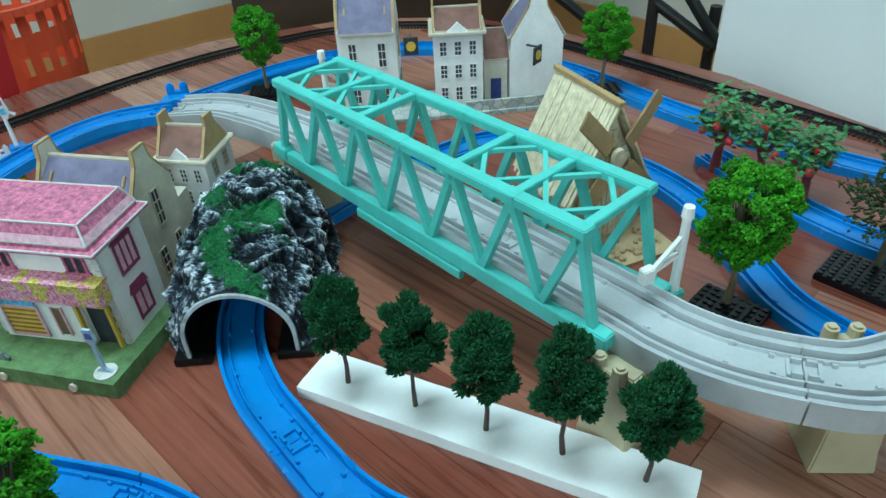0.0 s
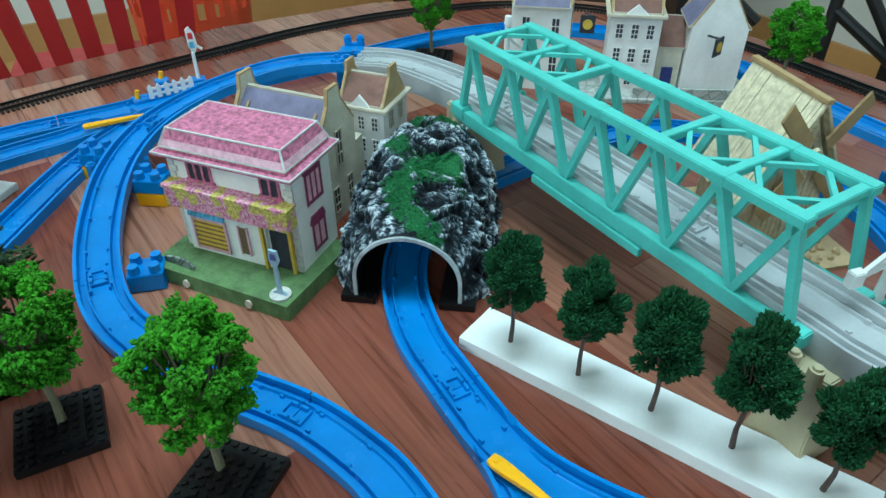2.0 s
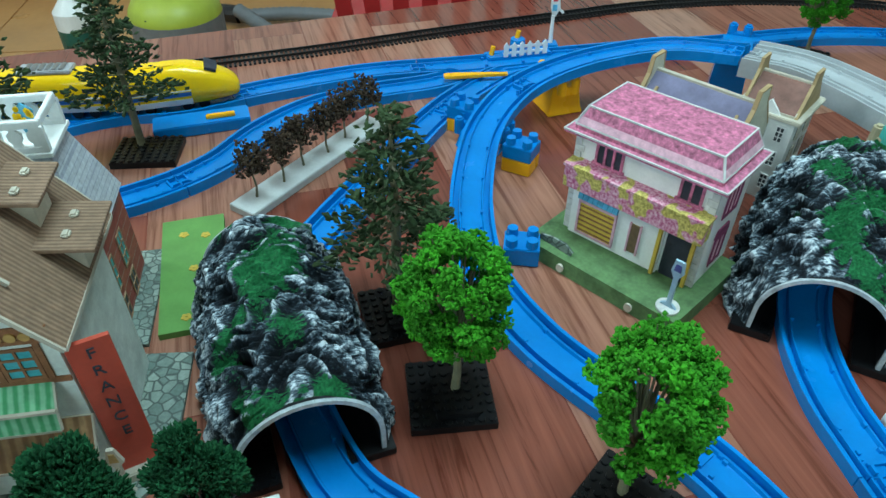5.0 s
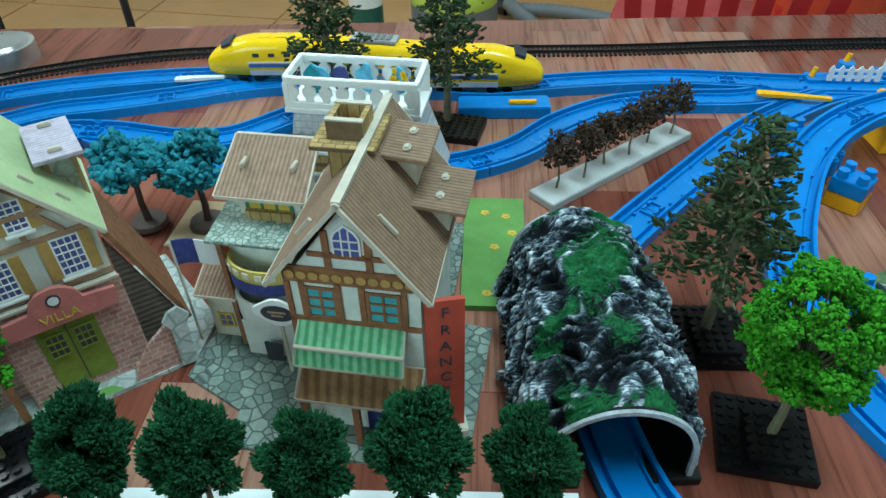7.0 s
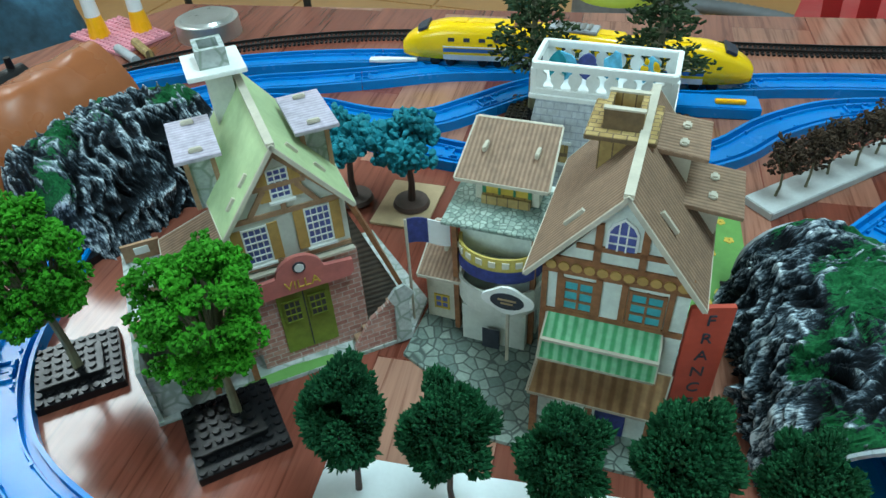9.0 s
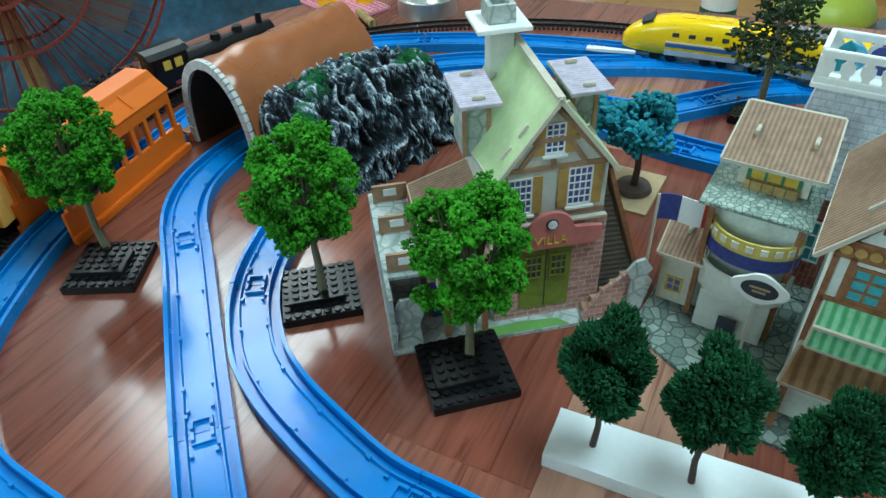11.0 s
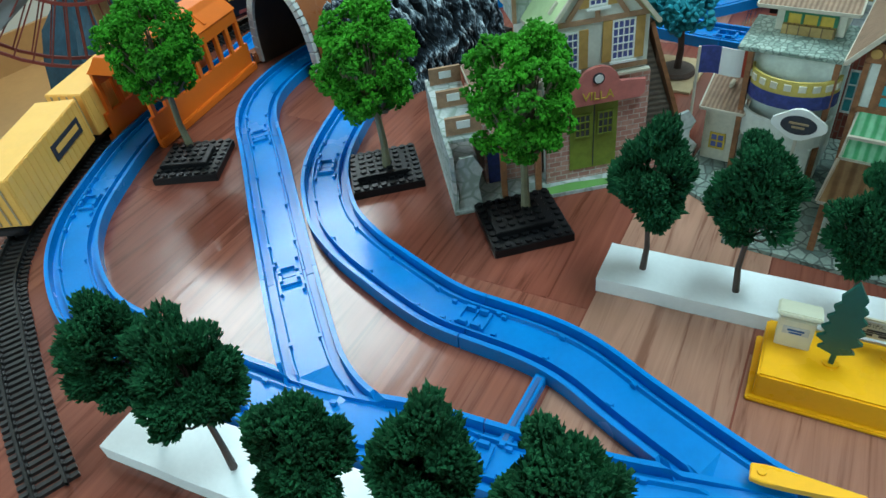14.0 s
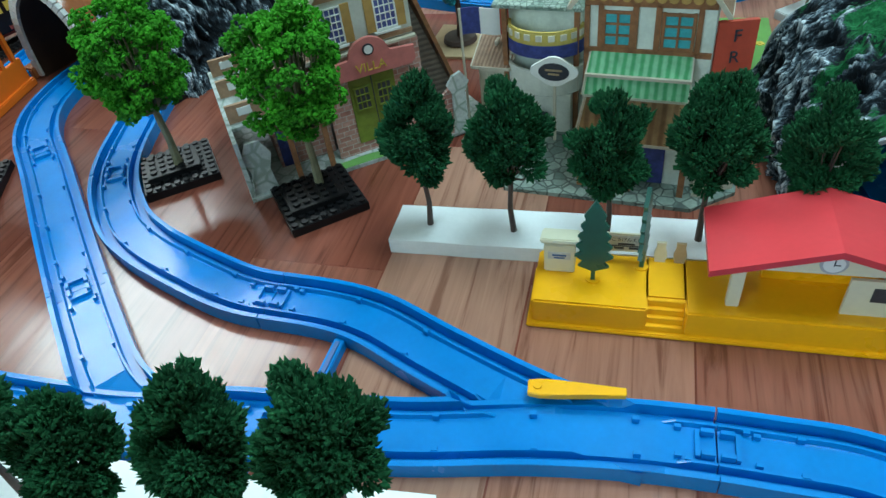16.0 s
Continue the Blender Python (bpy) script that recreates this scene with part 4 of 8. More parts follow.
M["red_plastic"] = mottled("red_plastic", (0.62, 0.045, 0.055), 0.38, 0.06, 30, 300)
M["ink"] = mottled("dark_print", (0.03, 0.035, 0.05), 0.6, 0.2, 200, 500)

UP = Matrix(((1, 0, 0, 0), (0, 0, 1, 0), (0, 1, 0, 0), (0, 0, 0, 1)))


def panel(parent, name, outline, y, thick, mat, label="", m=None):
    """An upright card: outline in (along, up), its front at y, going back by thick."""
    bm = prism(bmesh.new(), outline, y, y + thick, (m or Matrix()) @ UP)
    return part(name, bm, mat, parent, label)


def rect(x0, z0, x1, z1):
    return [(x0, z0), (x1, z0), (x1, z1), (x0, z1)]


def window(parent, x0, z0, x1, z1, y, nx, nz, pane, frame_mat, m=None, bar=0.0009, out=0.0012):
    """A window standing proud of a card wall at y: a pane plate, a frame and its bars."""
    m = m or Matrix()
    w = part("window", prism(bmesh.new(), rect(x0, z0, x1, z1), y - out * 0.4, y + 0.0004, m @ UP), pane, parent)
    bm = bmesh.new()
    for a in np.linspace(x0, x1, nx + 1):
        k = bar * (1.5 if a in (x0, x1) else 1)
        prism(bm, rect(a - k / 2, z0 - bar, a + k / 2, z1 + bar), y - out, y - out * 0.35, m @ UP)
    for b in np.linspace(z0, z1, nz + 1):
        k = bar * (1.5 if b in (z0, z1) else 1)
        prism(bm, rect(x0, b - k / 2, x1, b + k / 2), y - out * 1.05, y - out * 0.3, m @ UP)
    part("window_frame", bm, frame_mat, w)
    return w


def roof_slab(parent, name, a, b, c, d, thick, mat, label=""):
    """A sloping card between four corners, thickened downwards, with a pale cut edge below."""
    P = [Vector(p) for p in (a, b, c, d)]
    n = (P[1] - P[0]).cross(P[3] - P[0]).normalized()
    if n.z < 0:
        n = -n
    bm = bmesh.new()
    hi, lo = [bm.verts.new(p) for p in P], [bm.verts.new(p - n * thick) for p in P]
    bm.faces.new(hi)
    bm.faces.new(lo[::-1])
    for i in range(4):
        bm.faces.new((hi[i], hi[(i + 1) % 4], lo[(i + 1) % 4], lo[i]))
    ob = part(name, bm, mat, parent, label)
    bm = bmesh.new()
    for i in range(4):
        beam(bm, P[i] - n * thick * 0.5, P[(i + 1) % 4] - n * thick * 0.5, thick * 0.9, thick * 0.9)
    part("cut_edge", bm, M["card_edge"], ob)
    return ob


def tab(parent, p, along, mat=None, size=0.009):
    """A slot-and-tab end standing up from a card roof."""
    bm = bmesh.new()
    p, d = Vector(p), Vector(along).normalized()
    beam(bm, p - d * size / 2, p + d * size / 2, 0.0018, 0.0022)
    part("tab", bm, mat or M["card_edge"], parent)


def gable(x0, x1, eave, ridge, xr, z0=0.0):
    return [(x0, z0), (x1, z0), (x1, eave), (xr, ridge), (x0, eave)]


def letters(text, parent, m, size, mat, name="lettering", depth=0.0003):
    c = bpy.data.curves.new(name, "FONT")
    c.body, c.size, c.extrude, c.align_x, c.align_y = text, size, depth, "CENTER", "CENTER"
    c.materials.append(mat)
    ob = new(name, c)
    ob.parent = parent
    ob.matrix_local = m
    return ob


FRONT = pose(0, 0, 0, 90, 0, 0)


# ---- villa ----
def villa():
    t = thing("card_villa", pose(-0.664, -0.100, 0, 0, 0, 90.5), "card puzzle villa with pale green steep roof and timbered gable", "model house")
    part("base_card", prism(bmesh.new(), [(-0.040, -0.018), (0.135, -0.018), (0.160, 0.012), (0.150, 0.110), (-0.040, 0.110)], 0.0, 0.003), M["cobble_pale"], t, "printed paving with grass")
    part("lawn_patch", prism(bmesh.new(), [(0.0, -0.0175), (0.085, -0.0175), (0.078, -0.010), (0.05, -0.008), (0.02, -0.010)], 0.0031, 0.0034), M["grass_card"], t)
    th = 0.003
    x0, x1, xr, ev, rd, D = 0.036, 0.107, 0.0705, 0.122, 0.166, 0.094
    panel(t, "lower_front", rect(x0 - 0.002, 0.003, x1 + 0.002, 0.0835), -0.0036, th, M["brick_pink"], "pink printed brick wall")
    panel(t, "front_wall", gable(x0, x1, ev, rd, xr, 0.0845), 0.0, th, M["plaster_warm"], "white plaster with printed timber frame")
    part("ledge", boxes((x1 - x0 + 0.004, 0.004, 0.0018, xr, -0.003, 0.0846)), M["card_edge"], t)
    for x in (x0 + th / 2, x1 - th / 2):
        part("side_wall", boxes((th, D - th - 0.001, ev - 0.003, x, (D + th) / 2, 0.003 + (ev - 0.003) / 2)), M["plaster_warm"], t)
    panel(t, "back_wall", gable(x0, x1, ev, rd, xr, 0.003), D, th, M["plaster_warm"])
    for a, b in (((x0, 0.1245), (x1, 0.1245)), ((x0, 0.0885), (x1, 0.0885)), ((0.050, 0.126), (0.061, 0.142)), ((0.091, 0.126), (0.080, 0.142)), ((0.055, 0.1435), (0.086, 0.1435)),
                 ((x0 + 0.001, 0.1235), (xr, 0.164)), ((x1 - 0.001, 0.1235), (xr, 0.164)), ((xr, 0.125), (xr, 0.131))):
        bm = bmesh.new()
        beam(bm, (a[0], -0.0006, a[1]), (b[0], -0.0006, b[1]), 0.0014, 0.0032)
        part("timber", bm, M["timber_pale"], t)
    for a, b, z0, z1, nx in ((0.043, 0.0575, 0.0925, 0.118, 4), (0.0815, 0.0965, 0.0945, 0.1215, 4), (0.0650, 0.0765, 0.1345, 0.154, 3)):
        window(t, a, z0, b, z1, 0.0, nx, 5, M["glass_blue"], M["white_card"], bar=0.0007)
        for c in (a - 0.0038, b + 0.0038):
            panel(t, "shutter", rect(c - 0.0032, z0 - 0.001, c + 0.0032, z1 + 0.001), -0.0012, 0.0012, M["shutter"])
        part("window_sill", boxes((b - a + 0.004, 0.003, 0.0015, (a + b) / 2, -0.0015, z0 - 0.002)), M["white_card"], t)
    y = -0.0046
    d = panel(t, "door", rect(0.0515, 0.012, 0.0865, 0.066), y, 0.001, M["door_green"], "olive green double door")
    for x in (0.0605, 0.0775):
        window(d, x - 0.0055, 0.040, x + 0.0055, 0.058, y, 3, 3, M["glass_dark"], M["door_green"], bar=0.0008)
    part("door_gap", boxes((0.0006, 0.0006, 0.052, 0.069, y - 0.0002, 0.039)), M["ink"], d)
    arch = [(0.041, 0.067), (0.101, 0.067), (0.104, 0.070), (0.104, 0.080), (0.087, 0.0815)] + [(0.0700 + 0.0155 * math.cos(a), 0.080 + 0.0150 * math.sin(a)) for a in np.linspace(0.15, math.pi - 0.15, 12)] + [(0.054, 0.0815), (0.038, 0.080), (0.038, 0.070)]
    s = panel(t, "sign_board", arch, y - 0.004, 0.003, M["sign_pink"], "pink arched sign board")
    letters("VILLA", s, Matrix.Translation((0.070, y - 0.0046, 0.0735)) @ FRONT, 0.0092, M["yellow_card"])
    bm = bmesh.new()
    cyl(bm, 0.0042, 0.0042, 0.0008, 0.070, y - 0.004, 0.0865, 90, n=20)
    cl = part("clock", bm, M["ink"], s)
    bm = bmesh.new()
    cyl(bm, 0.0031, 0.0031, 0.0006, 0.070, y - 0.0047, 0.0865, 90, n=20)
    part("clock_face", bm, M["white_card"], cl)
    zr, yb, yf = 0.173, 0.104, -0.006
    r1 = roof_slab(t, "roof_slope", (xr, yf, zr), (xr, yb, zr), (0.026, yb - 0.006, 0.112), (0.0315, yf, 0.120), 0.0028, M["roof_green"], "pale green card roof")
    r2 = roof_slab(t, "roof_slope", (xr, yf, zr), (xr, yb, zr), (0.117, yb - 0.006, 0.114), (0.1125, yf, 0.120), 0.0028, M["roof_green"], "pale green card roof")
    for x in (0.052, 0.042):
        tab(r1, (x, 0.004, zr - (xr - x) * 1.36 + 0.0012), (0.6, 0, 0.8))
    for x in (0.084, 0.098):
        tab(r2, (x, 0.012, zr - (x - xr) * 1.26 + 0.0012), (0.6, 0, -0.8))
    c = part("chimney", boxes((0.016, 0.016, 0.045, 0.059, 0.088, 0.160)), M["plaster_warm"], t)
    part("cap_plate", boxes((0.036, 0.038, 0.003, 0.058, 0.088, 0.184), bevel=0.0004), M["white_card"], c)
    part("chimney_pot", boxes((0.018, 0.003, 0.012, 0.058, 0.079, 0.1916), (0.018, 0.003, 0.012, 0.058, 0.097, 0.1916), (0.003, 0.015, 0.012, 0.0505, 0.088, 0.1916), (0.003, 0.015, 0.012, 0.0655, 0.088, 0.1916)), M["cobble_pale"], c)
    for a, b, y0, y1 in ((0.019, 0.046, 0.028, 0.080), (0.090, 0.118, 0.028, 0.080)):
        dm = part("dormer", boxes((0.018, 0.030, 0.040, (a + b) / 2, (y0 + y1) / 2 + 0.003, 0.133)), M["cobble_pale"], t)
        part("dormer_roof", boxes((b - a, y1 - y0, 0.0025, (a + b) / 2, (y0 + y1) / 2, 0.155), bevel=0.0003), M["roof_lilac"], dm, "lilac boarded card")
        for yy in (y0 + 0.008, y1 - 0.008):
            part("dormer_tab", boxes((0.008, 0.003, 0.003, (a + b) / 2, yy, 0.1575), bevel=0.0006), M["card_edge"], dm)
        part("dormer_frame", boxes((0.003, 0.0012, 0.039, (a + b) / 2 - 0.008, (y0 + y1) / 2 - 0.0125, 0.133), (0.003, 0.0012, 0.039, (a + b) / 2 + 0.008, (y0 + y1) / 2 - 0.0125, 0.133)), M["timber_pale"], dm)
    side = [(0.094, 0.003), (0.133, 0.003), (0.133, 0.040), (0.127, 0.044), (0.108, 0.030), (0.094, 0.008)]
    panel(t, "stair_wall", side, -0.017, 0.003, M["brick_pink"], "brick stair wall with stone print")
    for i in range(5):
        part("step", boxes((0.0065, 0.010, 0.006 * (i + 1), 0.100 + i * 0.0066, -0.009, 0.003 + 0.003 * (i + 1)), bevel=0.0003), M["timber_pale"], t)
    panel(t, "urn_board", [(0.124, 0.003), (0.135, 0.003), (0.135, 0.038), (0.139, 0.046), (0.133, 0.055), (0.126, 0.053), (0.121, 0.046), (0.125, 0.038)], -0.0205, 0.0025, M["cobble_pale"])
    bm = bmesh.new()
    vs = [bm.verts.new(p) for p in ((0.1090, 0.003, 0.114), (0.1090, 0.085, 0.114), (0.140, 0.085, 0.022), (0.140, 0.003, 0.022))]
    f = bm.faces.new(vs)
    r = bmesh.ops.extrude_face_region(bm, geom=[f])
    for g in r["geom"]:
        if isinstance(g, bmesh.types.BMVert):
            g.co += Vector((0.0028, 0, 0.001))
    part("buttress_roof", bm, M["timber"], t, "dark boarded sloping lean-to")
    panel(t, "buttress_front", [(0.108, 0.003), (0.137, 0.003), (0.137, 0.026), (0.108, 0.108)], 0.0055, 0.003, M["siding"])
    an = part("annex", boxes((0.044, 0.070, 0.052, 0.012, 0.046, 0.029)), M["brick_pink"], t)
    roof_slab(an, "annex_roof", (0.036, 0.012, 0.082), (0.036, 0.090, 0.082), (-0.010, 0.090, 0.066), (-0.010, 0.012, 0.066), 0.0025, M["roof_brown"])
    roof_slab(an, "porch_roof", (0.030, -0.012, 0.066), (0.034, 0.012, 0.074), (-0.006, 0.012, 0.062), (-0.006, -0.012, 0.052), 0.0025, M["roof_brown_x"])
    for x in (0.000, 0.026):
        part("post", boxes((0.004, 0.004, 0.050, x, -0.009, 0.028)), M["timber"], an)
    part("parapet", boxes((0.003, 0.125, 0.050, -0.038, 0.046, 0.025)), M["cobble_pale"], t)
    for y in (0.012, 0.055, 0.095):
        b = part("balustrade", boxes((0.026, 0.0025, 0.014, -0.0235, y, 0.058)), M["timber_pale"], t)
        part("panel", boxes((0.010, 0.0006, 0.006, -0.0235, y - 0.0016, 0.059)), M["white_card"], b)
    part("terrace", boxes((0.026, 0.10, 0.0025, -0.0235, 0.056, 0.0485)), M["cobble_pale"], t)
    panel(t, "urn_board", [(-0.036, 0.003), (-0.018, 0.003), (-0.020, 0.022), (-0.016, 0.034), (-0.022, 0.046), (-0.032, 0.046), (-0.038, 0.034), (-0.034, 0.022)], -0.014, 0.0025, M["cobble_pale"])
    part("blue_door", boxes((0.012, 0.001, 0.032, -0.002, 0.0102, 0.020)), M["navy"], an)


villa()


# ---- timbered house ----
def timbered_house():
    t = thing("card_timbered_house", placed(-0.5623, 0.0690, 0, 47, (1, 1, 0.98)), "card puzzle inn with brown corrugated roofs, timbered gable and green awning", "model house")
    part("base_card", prism(bmesh.new(), [(-0.082, 0.022), (-0.035, 0.000), (-0.033, -0.027), (0.092, -0.024), (0.118, 0.000), (0.120, 0.098), (-0.080, 0.118)], 0.0, 0.003), M["cobble"], t, "printed cobble base")
    th, D = 0.003, 0.090
    x0, x1, xr, ev, rd = 0.016, 0.090, 0.0535, 0.128, 0.180
    panel(t, "front_wall", gable(x0, x1, ev, rd, xr, 0.003), 0.0, th, M["plaster"], "pale stone plaster with timber print")
    panel(t, "back_wall", gable(x0, x1, ev, rd, xr, 0.003), D, th, M["plaster"])
    for x in (x0 + th / 2, x1 - th / 2):
        part("side_wall", boxes((th, D - th - 0.0008, ev - 0.003, x, (D + th) / 2, 0.003 + (ev - 0.003) / 2)), M["plaster"], t)
    for a, b, w in (((x0, 0.1000), (x1, 0.1000), 0.0036), ((x0, 0.1385), (x1, 0.1385), 0.0026), ((x0, 0.1300), (x1, 0.1300), 0.0030), ((0.032, 0.1490), (0.076, 0.1490), 0.0030), ((0.0425, 0.139), (0.0425, 0.165), 0.0036),
                    ((0.0645, 0.139), (0.0645, 0.165), 0.0036), ((0.0255, 0.1000), (0.0255, 0.130), 0.0030), ((0.0455, 0.1000), (0.0455, 0.130), 0.0034), ((0.0585, 0.1000), (0.0585, 0.130), 0.0034),
                    ((0.0815, 0.1000), (0.0815, 0.130), 0.0030), ((x0 + 0.0015, 0.03), (x0 + 0.0015, 0.128), 0.003)):
        bm = bmesh.new()
        beam(bm, (a[0], -0.0006, a[1]), (b[0], -0.0006, b[1]), 0.0014, w)
        part("timber", bm, M["timber"], t)
    part("carved_band", boxes((x1 - x0, 0.0012, 0.0056, (x0 + x1) / 2, -0.0005, 0.1342)), M["timber"], t)
    for i in range(11):
        cyl(bm := bmesh.new(), 0.0028, 0.0028, 0.0012, x0 + 0.0045 + i * 0.0065, -0.0010, 0.1342, 90, n=14)
        part("boss", bm, M["shutter"], t)
    window(t, 0.0275, 0.1030, 0.0435, 0.1245, 0.0, 2, 3, M["glass_teal"], M["timber"], bar=0.0013)
    window(t, 0.0615, 0.1030, 0.0785, 0.1245, 0.0, 2, 3, M["glass_teal"], M["timber"], bar=0.0013)
    archw = [(0.0460, 0.1485), (0.0610, 0.1485), (0.0610, 0.1615), (0.059, 0.1655), (0.0535, 0.1700), (0.048, 0.1655), (0.0460, 0.1615)]
    aw = panel(t, "arched_window", archw, -0.001, 0.0012, M["white_card"])
    panel(aw, "pane", [(0.0472, 0.1500), (0.0598, 0.1500), (0.0598, 0.1610), (0.058, 0.1645), (0.0535, 0.1683), (0.049, 0.1645), (0.0472, 0.1610)], -0.0013, 0.0004, M["glass_blue"])
    bm = bmesh.new()
    for x in (0.0515, 0.0555):
        prism(bm, rect(x - 0.0004, 0.1500, x + 0.0004, 0.1670), -0.0017, -0.0012, UP)
    for z in (0.1545, 0.1600):
        prism(bm, rect(0.0472, z - 0.0004, 0.0598, z + 0.0004), -0.0018, -0.0012, UP)
    part("bars", bm, M["white_card"], aw)
    # main roof
    yf, yb = -0.007, 0.103
    r1 = roof_slab(t, "roof_slope", (xr, yf, 0.188), (xr, yb, 0.188), (0.007, yb, 0.130), (0.007, yf, 0.130), 0.0028, M["roof_brown"], "brown corrugated card roof")
    r2 = roof_slab(t, "roof_slope", (xr, yf, 0.188), (xr, yb, 0.188), (0.098, yb, 0.128), (0.098, yf, 0.128), 0.0028, M["roof_brown"], "brown corrugated card roof")
    tab(r1, (0.028, 0.010, 0.1575), (0.62, 0.0, 0.78), size=0.014)
    tab(r2, (0.073, 0.010, 0.164), (0.62, 0.0, -0.80), size=0.014)
    for x, y, z, sx, sy in ((0.073, 0.070, 0.1765, 0.026, 0.040), (0.092, 0.062, 0.152, 0.032, 0.044)):
        dm = part("dormer", boxes((0.018, 0.022, 0.020, x - 0.004, y, z - 0.0115)), M["cream_card"], t)
        part("dormer_roof", boxes((sx, sy, 0.0026, x, y, z, 0, 6), bevel=0.0003), M["roof_brown"], dm)
        for k in (-0.010, 0.008):
            part("dormer_tab", boxes((0.0045, 0.006, 0.003, x, y + k, z + 0.0024), bevel=0.001), M["card_edge"], dm)
    c = part("chimney", boxes((0.018, 0.018, 0.045, 0.040, 0.060, 0.161)), M["brick_gold"], t, "ochre printed brick chimney")
    part("cap_plate", boxes((0.036, 0.040, 0.003, 0.042, 0.062, 0.1850), bevel=0.0004), M["brick_gold"], c)
    part("chimney_pot", boxes((0.020, 0.003, 0.011, 0.042, 0.052, 0.192), (0.020, 0.003, 0.011, 0.042, 0.071, 0.192), (0.003, 0.016, 0.011, 0.0335, 0.0615, 0.192), (0.003, 0.016, 0.011, 0.0505, 0.0615, 0.192)), M["brick_gold"], c)
    part("cut_edge", boxes((0.021, 0.0034, 0.001, 0.042, 0.0518, 0.1982), (0.021, 0.0034, 0.001, 0.042, 0.0712, 0.1982)), M["card_edge"], c)
    a = roof_slab(t, "awning", (0.021, 0.0, 0.1005), (0.080, 0.0, 0.1005), (0.081, -0.012, 0.0885), (0.020, -0.012, 0.0885), 0.0022, M["awning_green"], "green striped card awning")
    roof_slab(a, "valance", (0.020, -0.012, 0.0885), (0.081, -0.012, 0.0885), (0.081, -0.016, 0.0765), (0.019, -0.016, 0.0765), 0.0020, M["awning_green"])
    part("seam", boxes((0.062, 0.002, 0.0018, 0.0505, -0.0128, 0.0890)), M["card_edge"], a)
    pr = roof_slab(t, "porch_roof", (0.018, -0.001, 0.068), (0.090, -0.001, 0.068), (0.088, -0.014, 0.042), (0.014, -0.014, 0.042), 0.0024, M["roof_gold"], "ochre tiled porch roof")
    for x in (0.018, 0.050, 0.084):
        part("post", boxes((0.004, 0.004, 0.038, x, -0.0115, 0.022)), M["timber"], pr)
    part("door", boxes((0.018, 0.001, 0.034, 0.062, -0.0007, 0.0205)), M["navy"], t)
    # tower wing with two low roofs
    tw = part("tower_wing", boxes((0.054, 0.050, 0.094, -0.026, 0.092, 0.050)), M["plaster"], t)
    part("stone_ledge", boxes((0.066, 0.046, 0.003, -0.029, 0.078, 0.1010, 5, 0, 0), bevel=0.0004), M["cobble_fine"], tw)
    up = part("upper_room", boxes((0.042, 0.030, 0.024, -0.026, 0.098, 0.115)), M["cream_card"], tw)
    window(up, -0.041, 0.106, -0.011, 0.117, 0.083, 3, 1, M["yellow_card"], M["door_green2"], bar=0.0016)
    part("flower_box", boxes((0.032, 0.004, 0.007, -0.026, 0.0805, 0.1055)), M["brick_gold"], up)
    roof_slab(tw, "tower_roof", (-0.056, 0.118, 0.144), (0.000, 0.118, 0.144), (0.002, 0.074, 0.123), (-0.058, 0.074, 0.123), 0.0026, M["roof_brown_x"], "brown corrugated card roof")
    for x in (-0.044, -0.010):
        part("roof_tab", boxes((0.0025, 0.010, 0.004, x, 0.096, 0.1355), bevel=0.0006), M["card_edge"], tw)
    for z, mat, h, r in ((0.070, "balcony_print", 0.016, 0.028), (0.036, "plaster_warm", 0.020, 0.029)):
        cx, cy = -0.025, 0.066
        bm = bmesh.new()
        n = 14
        for k in range(n):
            a0, a1 = math.pi * (1.0 + k / n), math.pi * (1.0 + (k + 1) / n)
            p0, p1 = Vector((cx + r * math.cos(a0), cy + 0.75 * r * math.sin(a0), z)), Vector((cx + r * math.cos(a1), cy + 0.75 * r * math.sin(a1), z))
            vs = [bm.verts.new(p) for p in (p0, p1, p1 + Vector((0, 0, h)), p0 + Vector((0, 0, h)))]
            bm.faces.new(vs)
        bmesh.ops.remove_doubles(bm, verts=bm.verts, dist=1e-5)
        r_ = bmesh.ops.extrude_face_region(bm, geom=bm.faces[:])
        for g in r_["geom"]:
            if isinstance(g, bmesh.types.BMVert):
                c0 = Vector((cx, cy, g.co.z))
                g.co = c0 + (g.co - c0) * 0.93
        b = part("balcony", bm, M[mat], tw)
        bm = bmesh.new()
        prism(bm, [(cx + r * 0.95 * math.cos(a), cy + 0.71 * r * math.sin(a)) for a in np.linspace(math.pi, 2 * math.pi, 15)], z - 0.001, z + 0.001)
        part("balcony_floor", bm, M["cobble_pale"], b)
        if z > 0.05:
            for k in range(9):
                a0 = math.pi * (1.1 + 0.1 * k)
                part("opening", boxes((0.0045, 0.0012, 0.0045, cx + (r + 0.0003) * math.cos(a0), cy + 0.75 * (r + 0.0003) * math.sin(a0), z + 0.0115, 0, 0, math.degrees(a0) + 90)), M["cream_card"], b)
            band = bmesh.new()
            for k in range(13):
                a0, a1 = math.pi * (1.02 + 0.96 * k / 13), math.pi * (1.02 + 0.96 * (k + 1) / 13)
                q = r + 0.0006
                vs = [band.verts.new((cx + q * math.cos(w), cy + 0.75 * q * math.sin(w), zz)) for w, zz in ((a0, z - 0.004), (a1, z - 0.004), (a1, z + 0.006), (a0, z + 0.006))]
                band.faces.new(vs)
            part("navy_skirt", band, M["navy"], b)
        else:
            part("dark_arch", boxes((0.012, 0.001, 0.018, cx, cy - 0.75 * r - 0.0008, 0.014)), M["ink"], b)
            part("lower_wall", boxes((0.044, 0.014, 0.033, cx, cy - 0.010, 0.0195)), M["plaster_warm"], b)
